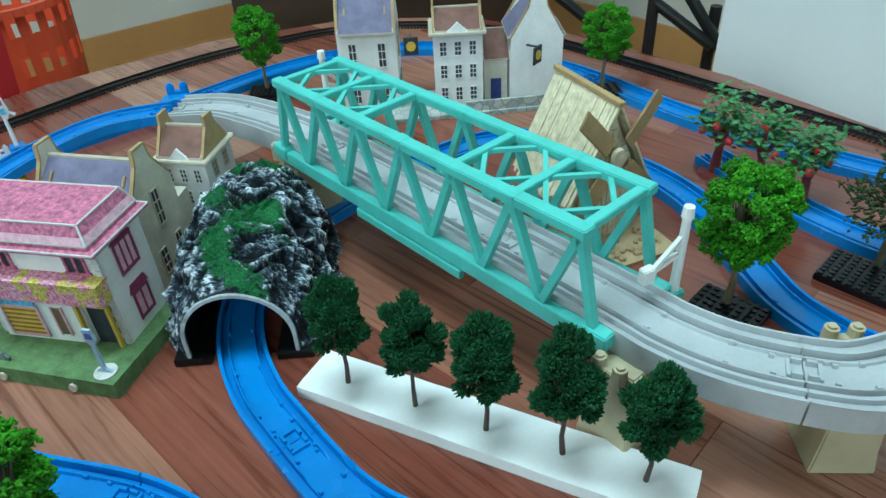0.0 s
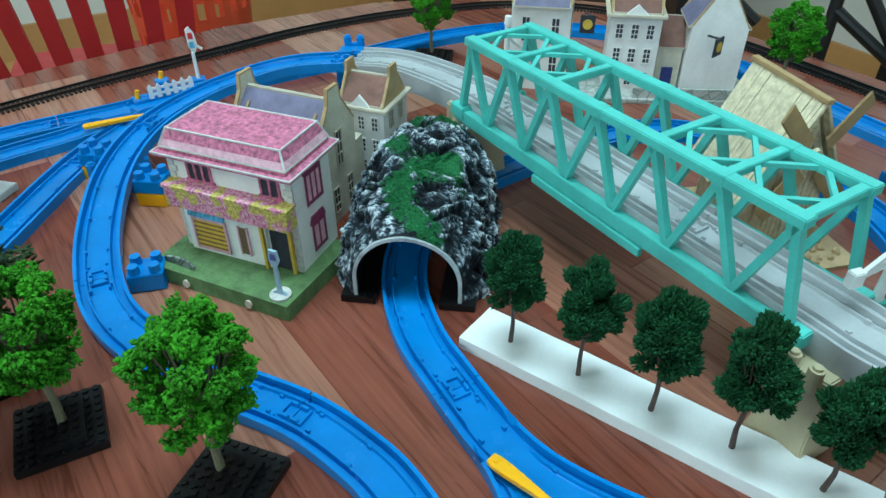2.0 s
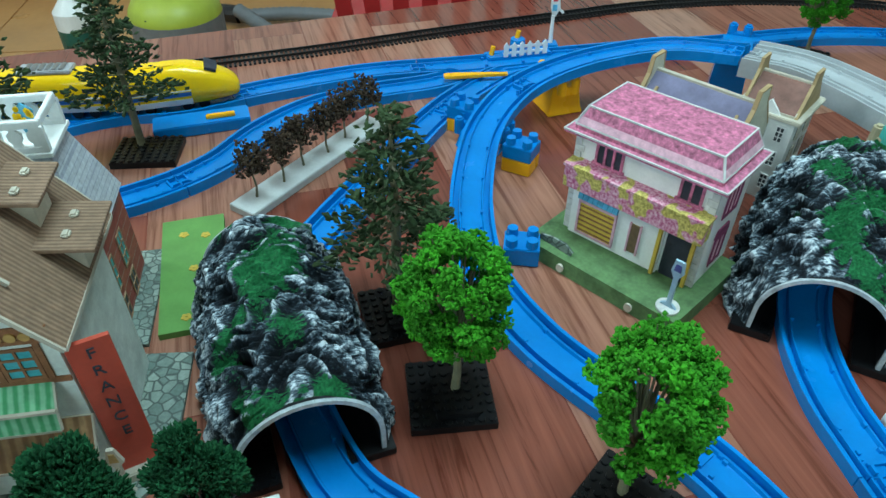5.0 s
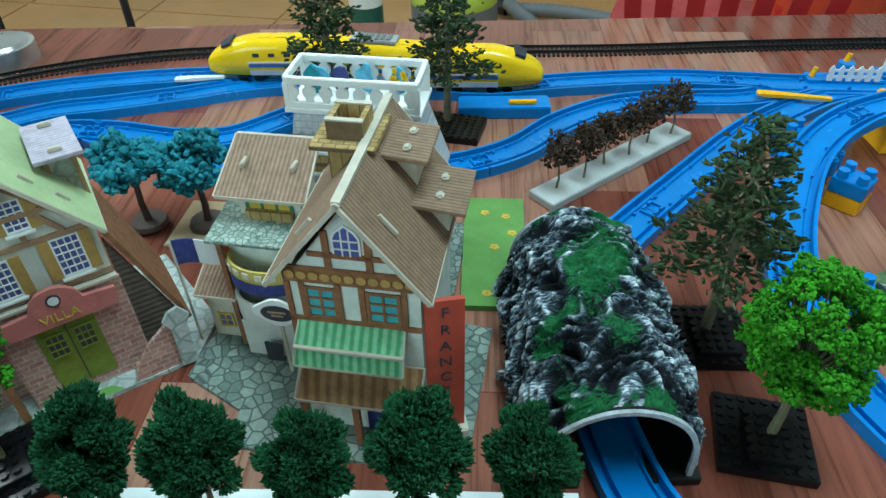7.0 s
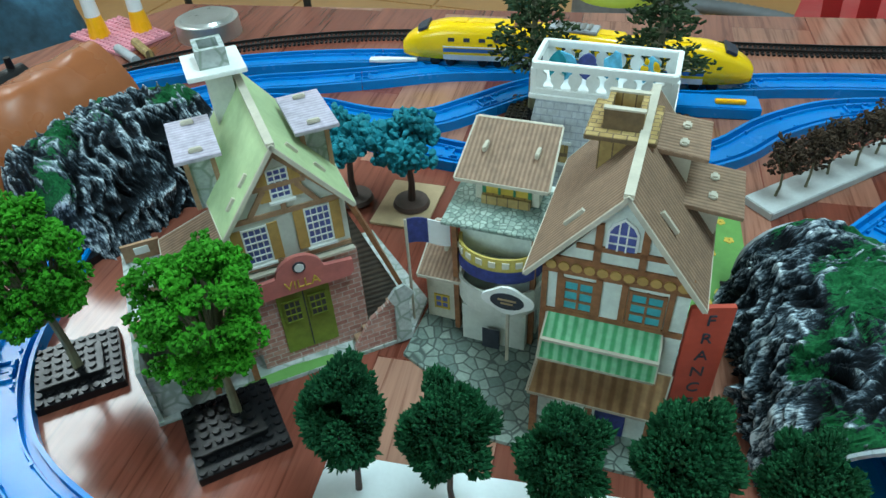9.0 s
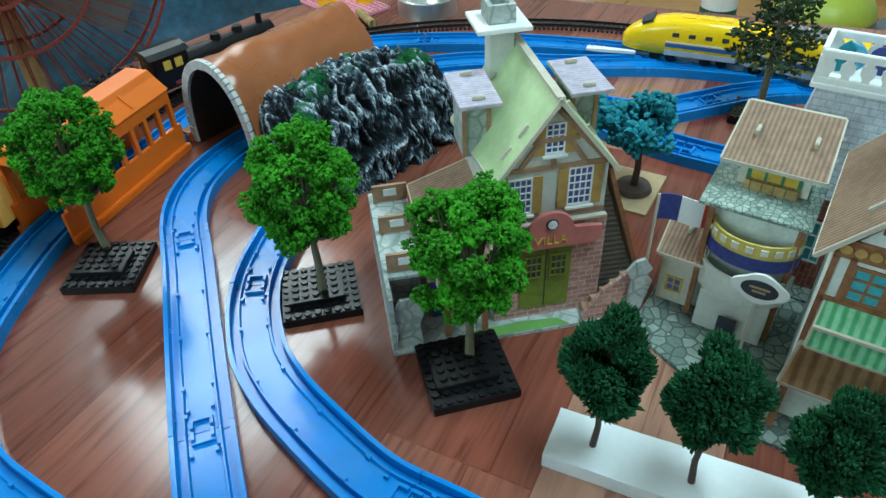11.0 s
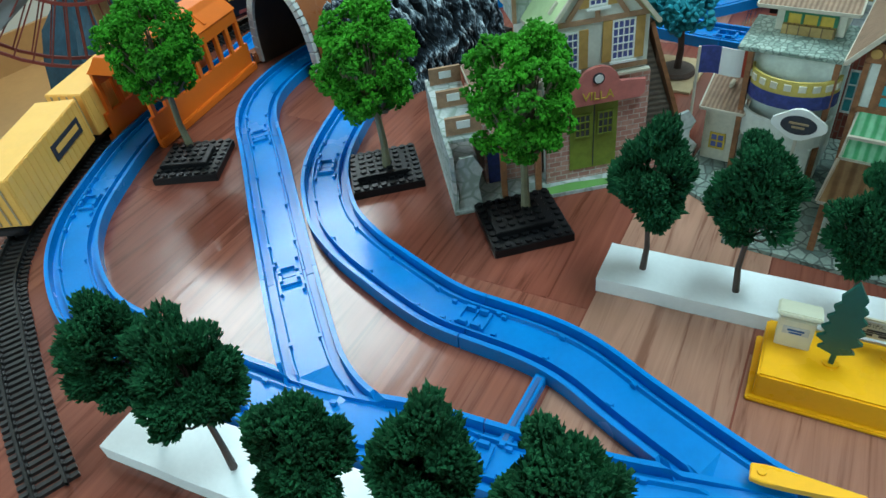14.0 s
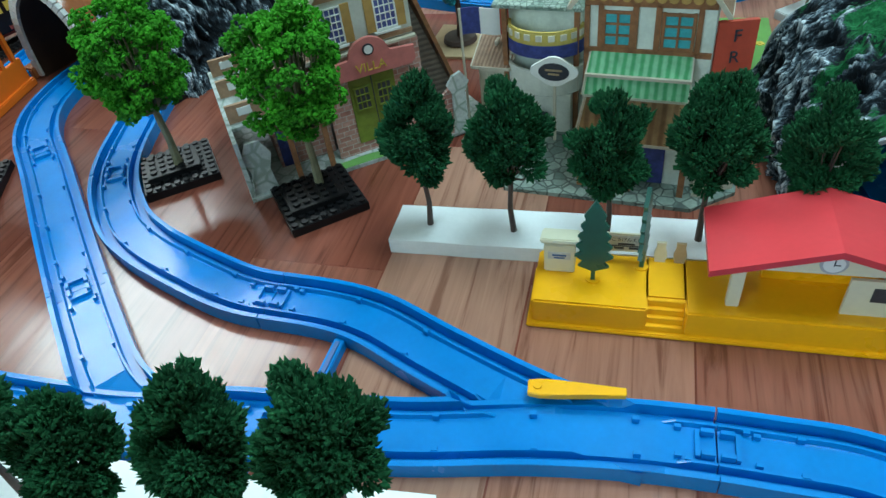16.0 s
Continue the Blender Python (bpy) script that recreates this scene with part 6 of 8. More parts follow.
def flat_town_house(m, w, d, h, roof, label):
    """A tall town house with a cornice, pediment and a low red roof between raised end walls."""
    t = thing("card_town_house", m, label, "model house", "card houses")
    part("body", boxes((w, d, h, w / 2, d / 2, h / 2)), M["white_card"], t)
    part("cornice", boxes((w + 0.010, d + 0.010, 0.004, w / 2, d / 2, h + 0.002), bevel=0.0008), M["card_edge"], t)
    roof_slab(t, "roof_slope", (0.003, d / 2, h + 0.028), (w - 0.003, d / 2, h + 0.028), (w - 0.003, 0.0, h + 0.006), (0.003, 0.0, h + 0.006), 0.0025, roof)
    roof_slab(t, "roof_slope", (0.003, d / 2, h + 0.028), (w - 0.003, d / 2, h + 0.028), (w - 0.003, d, h + 0.006), (0.003, d, h + 0.006), 0.0025, roof)
    for x in (0.0, w - 0.0028):
        g = part("end_wall", prism(bmesh.new(), [(0, h + 0.004), (d, h + 0.004), (d * 0.66, h + 0.030), (d * 0.64, h + 0.040), (d * 0.36, h + 0.040), (d * 0.34, h + 0.030)], x, x + 0.0028, Matrix(((0, 0, 1, 0), (1, 0, 0, 0), (0, 1, 0, 0), (0, 0, 0, 1)))), M["wood_light"], t)
    panel(t, "pediment", [(w * 0.28, h + 0.004), (w * 0.72, h + 0.004), (w * 0.5, h + 0.016)], -0.002, 0.003, M["white_card"])
    for i in range(3):
        for j in range(3):
            x, z = w * (0.2 + 0.3 * i), h * (0.14 + 0.30 * j)
            window(t, x - w * 0.07, z, x + w * 0.07, z + h * 0.18, 0.0, 2, 3, M["glass_dark"], M["white_card"], bar=0.0007)
    side = pose(w, 0, 0, 0, 0, 90)
    for i in range(2):
        for j in range(3):
            y, z = d * (0.3 + 0.4 * i), h * (0.14 + 0.30 * j)
            window(t, y - 0.004, z, y + 0.004, z + h * 0.2, -0.0002, 2, 3, M["glass_dark"], M["card_edge"], m=side, bar=0.0008)
    return t


flat_town_house(pose(-0.335, 0.678, 0, 0, 0, -4), 0.050, 0.056, 0.082, M["roof_red"], "small white town house with red roof beside the purple-roofed house")
part("link_wall", boxes((0.03, 0.026, 0.058, -0.324, 0.660, 0.029)), M["cream_card"], None)
tagged(bpy.data.objects["link_wall"], "low cream card link between two model houses", "card wall")

# the row behind the bridge
row = thing("paved_base", pose(-0.146, 0.922, 0, 0, 0, 13), "grey cobble-printed card base under the town row", "card mat")
part("card", boxes((0.260, 0.085, 0.006, 0.118, 0.050, 0.003), bevel=0.0006), M["cobble_pale"], row)
part("low_wall", boxes((0.140, 0.003, 0.014, 0.165, 0.012, 0.013)), M["cobble_pale"], row)
flat_town_house(pose(-0.096, 0.958, 0.006, 0, 0, 8), 0.062, 0.055, 0.100, M["roof_red"], "white town house with red roof on a paved base")
stepped_house(pose(-0.219, 0.957, 0, 0, 0, 6), 0.075, 0.062, 0.112, 0.150, M["roof_purple"], "white card house with slate blue roof and dark shop front", "white_card")
rh = stepped_house(pose(0.066, 0.985, 0.006, 0, 0, 99), 0.075, 0.066, 0.092, 0.130, M["roof_purple"], "white gabled card pub with hanging sign on the paved base", "white_card")
lk = thing("card_link", pose(-0.034, 0.985, 0.006, 0, 0, 9), "low card link with red roof and blue gate between the houses", "model house")
part("wall", boxes((0.030, 0.004, 0.060, 0.015, 0, 0.030)), M["cream_card"], lk)
part("gate", boxes((0.014, 0.001, 0.032, 0.015, -0.0027, 0.018)), M["navy"], lk, "blue gate")
roof_slab(lk, "roof", (0, 0.030, 0.090), (0.032, 0.030, 0.090), (0.032, -0.003, 0.060), (0, -0.003, 0.060), 0.0025, M["roof_red"])
for x, y, z, a in ((-0.122, 0.946, 0.098, 10), (0.034, 0.962, 0.080, 60)):
    hs = thing("hanging_sign", pose(x, y, z, 0, 0, a), "small black hanging pub sign with a gold round badge", "sign")
    part("board", boxes((0.018, 0.002, 0.022, 0, 0, 0)), M["ink"], hs)
    bm = bmesh.new()
    cyl(bm, 0.006, 0.006, 0.001, 0, -0.001, 0, 90, n=18)
    part("badge", bm, M["yellow_card"], hs)
    part("bracket", boxes((0.002, 0.016, 0.002, 0, 0.008, 0.010)), M["ink"], hs)


# ---- straw mill ----
def windmill():
    t = thing("toy_windmill", placed(0.077, 0.716, 0, -58, (0.76, 0.86, 1.08)), "straw-roofed wooden toy windmill with plywood sails", "toy windmill")
    part("base_board", prism(bmesh.new(), [(-0.085, -0.045), (0.115, -0.05), (0.12, 0.06), (-0.07, 0.065)], 0, 0.003), M["card_tan"], t)
    bm = bmesh.new()
    prism(bm, gable(-0.040, 0.040, 0.060, 0.125, 0.0, 0.003), -0.055, 0.050, Matrix(((0, 0, 1, 0), (1, 0, 0, 0), (0, 1, 0, 0), (0, 0, 0, 1))))
    part("body", bm, M["straw"], t)
    rng = random.Random(3)
    for s in (-1, 1):
        n = 24
        for i in range(n):
            x = -0.066 + 0.128 * (i + 0.5) / n
            bm = bmesh.new()
            ov = rng.uniform(-0.003, 0.003)
            beam(bm, (x + rng.uniform(-0.0006, 0.0006), s * 0.001, 0.131 + rng.uniform(-0.0006, 0.0006)), (x + rng.uniform(-0.001, 0.001), s * (0.056 + ov), 0.046 - ov * 1.4), 0.0051, 0.0024)
            part("straw_strip", bm, M["straw"], t)
    part("ridge_board", boxes((0.134, 0.008, 0.004, -0.002, 0, 0.134), bevel=0.0005), M["wood_light"], t)
    for y in np.linspace(-0.034, 0.034, 12):
        bm = bmesh.new()
        box(bm, 0.003, 0.0052, 0.055 + 0.055 * (1 - abs(y) / 0.04), 0.0525, y, (0.061 + 0.055 * (1 - abs(y) / 0.04)) / 2)
        part("front_plank", bm, M["straw"], t)
    h = Vector((0.066, 0, 0.088))
    bm = bmesh.new()
    cyl(bm, 0.004, 0.004, 0.018, 0.052, 0, h.z, 0, 90, n=14)
    hub = part("hub", bm, M["wood_light"], t)
    bm = bmesh.new()
    cyl(bm, 0.009, 0.008, 0.005, h.x, 0, h.z, 0, 90, n=18)
    part("hub_cap", bm, M["straw"], hub)
    for k in range(4):
        bm = bmesh.new()
        box(bm, 0.0025, 0.018, 0.050, 0, 0, 0.040, bevel=0.001)
        bmesh.ops.transform(bm, matrix=pose(h.x + 0.002, 0, h.z, 48 + 90 * k, 0, 0) @ pose(0, 0, 0, 0, 0, 12), verts=bm.verts)
        part("sail", bm, M["wood_light"], t)
    bm = bmesh.new()
    for i in range(40):
        bmesh.ops.create_icosphere(bm, subdivisions=1, radius=rng.uniform(0.002, 0.005), matrix=pose(0.07 + rng.uniform(-0.01, 0.04), rng.uniform(-0.045, 0.055), 0.004))
    tagged(part("pebbles", bm, M["card_tan"], t), kind="stuff")


windmill()

# ---- yellow train ----
M["stripe"] = mottled("blue_stripe", (0.02, 0.10, 0.28), 0.35, 0.1, 60, 300)
M["skirt"] = mottled("grey_skirt", (0.42, 0.44, 0.47), 0.4, 0.1, 60, 300)
M["silver"] = mottled("silver_plastic", (0.40, 0.41, 0.43), 0.35, 0.2, 90, 300)
M["contyellow"] = mottled("pale_yellow_container", (0.92, 0.49, 0.11), 0.45, 0.06, 30, 300)
M["pinkplastic"] = mottled("pink_plastic", (0.70, 0.28, 0.34), 0.4, 0.06, 30, 300)
M["redchair"] = mottled("red_chair_plastic", (0.46, 0.022, 0.026), 0.38, 0.08, 20, 200)
M["crate"] = mottled("coral_basket_plastic", (0.72, 0.085, 0.035), 0.4, 0.08, 20, 200)
M["hose"] = mottled("grey_hose", (0.16, 0.17, 0.18), 0.45, 0.12, 30, 200)
M["darkwood"] = mottled("dark_wood", (0.045, 0.022, 0.013), 0.5, 0.3, 15, 150)
M["metalblack"] = mottled("black_metal", (0.012, 0.012, 0.013), 0.4, 0.2, 20, 200)
M["tin"] = mottled("brushed_aluminium", (0.62, 0.63, 0.62), 0.32, 0.08, 40, 400, metal=0.9)
M["paperbox"] = mottled("printed_paper", (0.50, 0.40, 0.40), 0.6, 0.4, 14, 120)
M["bluecloth"] = mottled("blue_cloth", (0.03, 0.10, 0.16), 0.8, 0.6, 9, 80)
M["appleleaf"] = mottled("leaf_green_plastic", (0.04, 0.20, 0.06), 0.45, 0.5, 40, 200)
M["limegreen"] = mottled("lime_plastic", (0.38, 0.46, 0.05), 0.45, 0.08, 20, 200)


def car_body(length, nose):
    """Rings of a car body along x: full section, with a long drooping nose at the front end when asked."""
    w, z0, z1 = 0.0185, 0.010, 0.050
    ring = [(-1.0, 0.0), (-1.03, 0.35), (-0.98, 0.72), (-0.80, 0.93), (-0.45, 1.0), (0.45, 1.0), (0.80, 0.93), (0.98, 0.72), (1.03, 0.35), (1.0, 0.0)]
    xs = [(-length / 2, 0.94, 0.97), (-length / 2 + 0.003, 1, 1)]
    if nose:
        L = 0.058
        for k in np.linspace(0, 1, 11):
            xs.append((length / 2 - L + L * math.sin(k * math.pi / 2) ** 1.0 * k ** 0.15 if k > 0 else length / 2 - L, math.cos(k * math.pi / 2) ** 0.42 if k < 1 else 0.03, 1 - 0.80 * k ** 1.55))
    else:
        xs += [(length / 2 - 0.003, 1, 1), (length / 2, 0.94, 0.97)]
    bm = bmesh.new()
    R = [[bm.verts.new((x, y * w * a, z0 + 0.004 * (1 - a) + z * (z1 - z0) * b)) for y, z in ring] for x, a, b in xs]
    for p, q in zip(R, R[1:]):
        for i in range(len(ring)):
            bm.faces.new((p[i], p[(i + 1) % len(ring)], q[(i + 1) % len(ring)], q[i]))
    bm.faces.new(R[0])
    bm.faces.new(R[-1][::-1])
    return bm


def train_car(length, nose, seed):
    kind = "nose" if nose else "middle"
    t = thing("train_car", Matrix(), f"yellow plastic bullet train {'end car with drooping nose' if nose else 'middle car with silver roof gear'}", "toy train", "yellow train cars")
    part("body", car_body(length, nose), M["trainyellow"], t, smooth=True)
    xe = length / 2 - (0.05 if nose else 0.004)
    for s in (-1, 1):
        y = s * 0.0190
        mid, ln = (xe - length / 2) / 2, xe + length / 2 - 0.004
        part("stripe", boxes((ln, 0.0006, 0.0045, mid, y, 0.0215)), M["stripe"], t)
        part("pin_stripe", boxes((ln, 0.0006, 0.0012, mid, y, 0.0255)), M["white"], t)
        part("skirt", boxes((ln, 0.0008, 0.006, mid, s * 0.01875, 0.0128)), M["skirt"], t)
        n = 5 if not nose else 4
        for i in range(n):
            x = -length / 2 + 0.016 + i * (ln - 0.024) / (n - 1)
            part("window", boxes((0.0075, 0.0006, 0.0045, x, s * 0.0189, 0.034), bevel=0.0002), M["ink"], t)
    if nose:
        bm = bmesh.new()
        x0 = length / 2 - 0.034
        vs = [bm.verts.new(p) for p in ((x0, -0.0135, 0.0445), (x0, 0.0135, 0.0445), (x0 + 0.011, 0.0125, 0.0395), (x0 + 0.013, 0.0, 0.0400), (x0 + 0.011, -0.0125, 0.0395))]
        f = bm.faces.new(vs)
        r = bmesh.ops.extrude_face_region(bm, geom=[f])
        for g in r["geom"]:
            if isinstance(g, bmesh.types.BMVert):
                g.co += Vector((0.0012, 0, 0.0028))
        part("windscreen", bm, M["ink"], t, "black windscreen")
        part("nose_hatch", boxes((0.006, 0.008, 0.001, length / 2 - 0.0115, 0, 0.0300, 0, 38)), M["ink"], t)
    else:
        g = part("roof_gear", boxes((0.055, 0.022, 0.004, -0.004, 0, 0.0515), bevel=0.001), M["silver"], t, "silver roof equipment")
        for i in range(6):
            part("grille", boxes((0.004, 0.016, 0.0015, -0.022 + i * 0.007, 0, 0.0543)), M["steel"], g)
    for i in range(3):
        part("roof_panel", boxes((0.014, 0.014, 0.0008, -length / 2 + 0.020 + i * 0.020, 0, 0.0504), bevel=0.0003), M["trainyellow"], t)
    for x in (-length / 2 + 0.025, length / 2 - (0.05 if nose else 0.025)):
        bg = part("bogie", boxes((0.030, 0.024, 0.006, x, 0, 0.009), bevel=0.001), M["black"], t)
        for dx in (-0.009, 0.009):
            for s in (-1, 1):
                bm = bmesh.new()
                cyl(bm, 0.0058, 0.0058, 0.003, x + dx, s * 0.0138 + 0.0015, 0.0060, 90, n=16)
                part("wheel", bm, M["black"], bg)
    part("coupling", boxes((0.012, 0.005, 0.003, -length / 2 - 0.004, 0, 0.012)), M["black"], t)
    return t


def arc_station(path, p):
    return min(range(len(path)), key=lambda i: (path[i].x - p[0]) ** 2 + (path[i].y - p[1]) ** 2)


def on_rail(ob, path, i, length, flip=False):
    """Set a car on the rail so that both its ends lie over the line."""
    k = int(length * 0.32 / 0.006)
    a, b = path[max(i - k, 0)], path[min(i + k, len(path) - 1)]
    d = (a - b) if flip else (b - a)
    ob.matrix_world = pose((a.x + b.x) / 2, (a.y + b.y) / 2, 0.0062, 0, 0, math.degrees(math.atan2(d.y, d.x)))


LC, LM = 0.132, 0.120
head = train_car(LC, True, 1)
mid_car = train_car(LM, False, 2)
i0 = arc_station(main, (-1.022, 0.238))
on_rail(head, main, i0, LC)
step = int((LC / 2 + LM / 2 + 0.010) / 0.006)
on_rail(mid_car, main, i0 - step, LM)
tail = copy_thing(head, Matrix())
on_rail(tail, main, i0 - 2 * step, LC, flip=True)

# ---- black model railway along the edge ----
BLACK = [(0.62, 0.70), (0.438, 0.893), (0.269, 1.050), (0.072, 1.222), (-0.03, 1.285), (-0.17, 1.315), (-0.30, 1.295), (-0.401, 1.240), (-0.495, 1.170), (-0.595, 1.060), (-0.665, 0.955), (-0.762, 0.805), (-0.872, 0.625),
         (-1.03, 0.40), (-1.15, 0.225), (-1.205, 0.095), (-1.228, -0.03), (-1.215, -0.15), (-1.15, -0.27), (-1.06, -0.365), (-0.95, -0.425), (-0.85, -0.458), (-0.755, -0.478), (-0.67, -0.478), (-0.60, -0.452), (-0.52, -0.415), (-0.42, -0.36)]
black = smooth_path(BLACK)


def black_railway():
    n_seg = 9
    per = (len(black) - 1) // n_seg
    sleeper = bmesh.new()
    box(sleeper, 0.0030, 0.030, 0.0024, 0, 0, 0.0012)
    for s in (-1, 1):
        box(sleeper, 0.0034, 0.004, 0.0012, 0, s * 0.0083, 0.003)
    sm = bpy.data.meshes.new("sleeper")
    sleeper.to_mesh(sm)
    sleeper.free()
    sm.materials.append(M["rail_black"])
    for k in range(n_seg):
        seg = black[k * per:(k + 1) * per + 1]
        mid = seg[len(seg) // 2]
        t = thing("model_track", Matrix.Translation(mid), "black sleepered model railway track with dark metal rails", "model track", "black model tracks")
        for s in (-1, 1):
            vs, fs = [], []
            prof = [(-0.0008, 0.0030), (-0.0008, 0.0062), (0.0008, 0.0062), (0.0008, 0.0030)]
            for i, p in enumerate(seg):
                a, b = seg[max(i - 1, 0)], seg[min(i + 1, len(seg) - 1)]
                d = (b - a).normalized()
                sd = Vector((d.y, -d.x, 0))
                for o, z in prof:
                    q = p - mid + sd * (s * 0.0083 + o)
                    vs.append((q.x, q.y, z))
            for i in range(len(seg) - 1):
                for j in range(4):
                    fs.append((i * 4 + j, i * 4 + (j + 1) % 4, (i + 1) * 4 + (j + 1) % 4, (i + 1) * 4 + j))
            pieces_mesh("rail", vs, fs, M["darksteel"], t)
        for i in range(0, len(seg) - 1):
            a, b = seg[max(i - 1, 0)], seg[min(i + 1, len(seg) - 1)]
            sl = new("sleeper", sm)
            sl.parent = t
            sl.matrix_local = Matrix.Translation(seg[i] - mid) @ pose(0, 0, 0, 0, 0, math.degrees(math.atan2((b - a).y, (b - a).x)))


M["darksteel"] = mottled("dark_steel_rail", (0.04, 0.04, 0.04), 0.4, 0.2, 80, 500, metal=0.8)
black_railway()

# container wagons and steam engine on the black line
def container_wagon():
    t = thing("container_wagon", Matrix(), "pale yellow container wagon with dark side panel on black track", "model wagon", "container wagons")
    c = part("container", boxes((0.128, 0.038, 0.042, 0, 0, 0.037), bevel=0.0008), M["contyellow"], t, "pale yellow ribbed container")
    for i in range(16):
        for s in (-1, 1):
            part("rib", boxes((0.0016, 0.0008, 0.039, -0.06 + i * 0.008, s * 0.0192, 0.037)), M["contyellow"], c)
    for s in (-1, 1):
        p = part("sign_panel", boxes((0.050, 0.0006, 0.014, -0.026, s * 0.0198, 0.040)), M["ink"], c)
        part("sign_bars", boxes((0.040, 0.0004, 0.005, -0.026, s * 0.0203, 0.0405)), M["contyellow"], p)
    for y in (-0.012, -0.004, 0.004, 0.012):
        part("door_bar", boxes((0.001, 0.0012, 0.038, 0.0645, y, 0.037)), M["card_tan"], c)
    part("frame", boxes((0.132, 0.026, 0.006, 0, 0, 0.0120), bevel=0.0006), M["black"], t)
    for x in (-0.045, 0.045):
        for s in (-1, 1):
            bm = bmesh.new()
            cyl(bm, 0.0045, 0.0045, 0.002, x, s * 0.0083 + 0.001, 0.0105, 90, n=14)
            part("wheel", bm, M["black"], t)
    return t


def set_on(ob, p, z=0.0):
    i = arc_station(black, p)
    a, b = black[max(i - 6, 0)], black[min(i + 6, len(black) - 1)]
    ob.matrix_world = pose((a.x + b.x) / 2, (a.y + b.y) / 2, z, 0, 0, math.degrees(math.atan2((b - a).y, (b - a).x)))


cw = container_wagon()
set_on(cw, (-0.775, -0.474))
cw2 = copy_thing(cw, Matrix())
set_on(cw2, (-0.909, -0.441))


def steam_engine():
    t = thing("steam_engine", Matrix(), "black model steam locomotive with dark red underframe", "model locomotive")
    bm = bmesh.new()
    cyl(bm, 0.0135, 0.0135, 0.120, -0.075, 0, 0.036, 0, 90, n=24)
    b = part("boiler", bm, M["black"], t, smooth=False)
    for x, r, h in ((-0.062, 0.0045, 0.014), (-0.030, 0.007, 0.008), (0.0, 0.007, 0.008)):
        bm = bmesh.new()
        cyl(bm, r, r * 0.8, h, x, 0, 0.047, n=16)
        part("dome", bm, M["black"], b)
    c = part("cab", boxes((0.042, 0.034, 0.036, 0.068, 0, 0.038), bevel=0.001), M["black"], t)
    bm = bmesh.new()
    prism(bm, [(-0.018, 0.056), (0.018, 0.056), (0.012, 0.061), (0.0, 0.063), (-0.012, 0.061)], 0.044, 0.094, Matrix(((0, 0, 1, 0), (1, 0, 0, 0), (0, 1, 0, 0), (0, 0, 0, 1))))
    part("cab_roof", bm, M["black"], c)
    for s in (-1, 1):
        for x in (0.060, 0.074):
            part("cab_window", boxes((0.009, 0.0006, 0.010, x, s * 0.0173, 0.046)), M["pinkplastic"] if s < 0 else M["yellow_card"], c)
        part("running_board", boxes((0.150, 0.004, 0.004, -0.005, s * 0.0155, 0.024)), M["maroon_red"], t)
        for x in (-0.045, -0.020, 0.005, 0.030):
            bm = bmesh.new()
            cyl(bm, 0.0085, 0.0085, 0.002, x, s * 0.0095 + 0.001, 0.0148, 90, n=18)
            part("wheel", bm, M["black"], t)
    part("underframe", boxes((0.165, 0.014, 0.008, 0.0, 0, 0.018)), M["maroon_red"], t)
    td = part("tender", boxes((0.062, 0.032, 0.032, 0.128, 0, 0.030), bevel=0.001), M["black"], t)
    rng = np.random.default_rng(8)
    pts = np.stack([rng.uniform(0.102, 0.154, 160), rng.uniform(-0.013, 0.013, 160), rng.uniform(0.045, 0.049, 160)], 1)
    tagged(clumps("coal", pts, np.full(160, 0.0022), M["black"], td, rng), kind="stuff")
    return t


M["maroon_red"] = mottled("dark_red_paint", (0.20, 0.035, 0.028), 0.45, 0.2, 50, 300)
se = steam_engine()
set_on(se, (-1.135, -0.285))


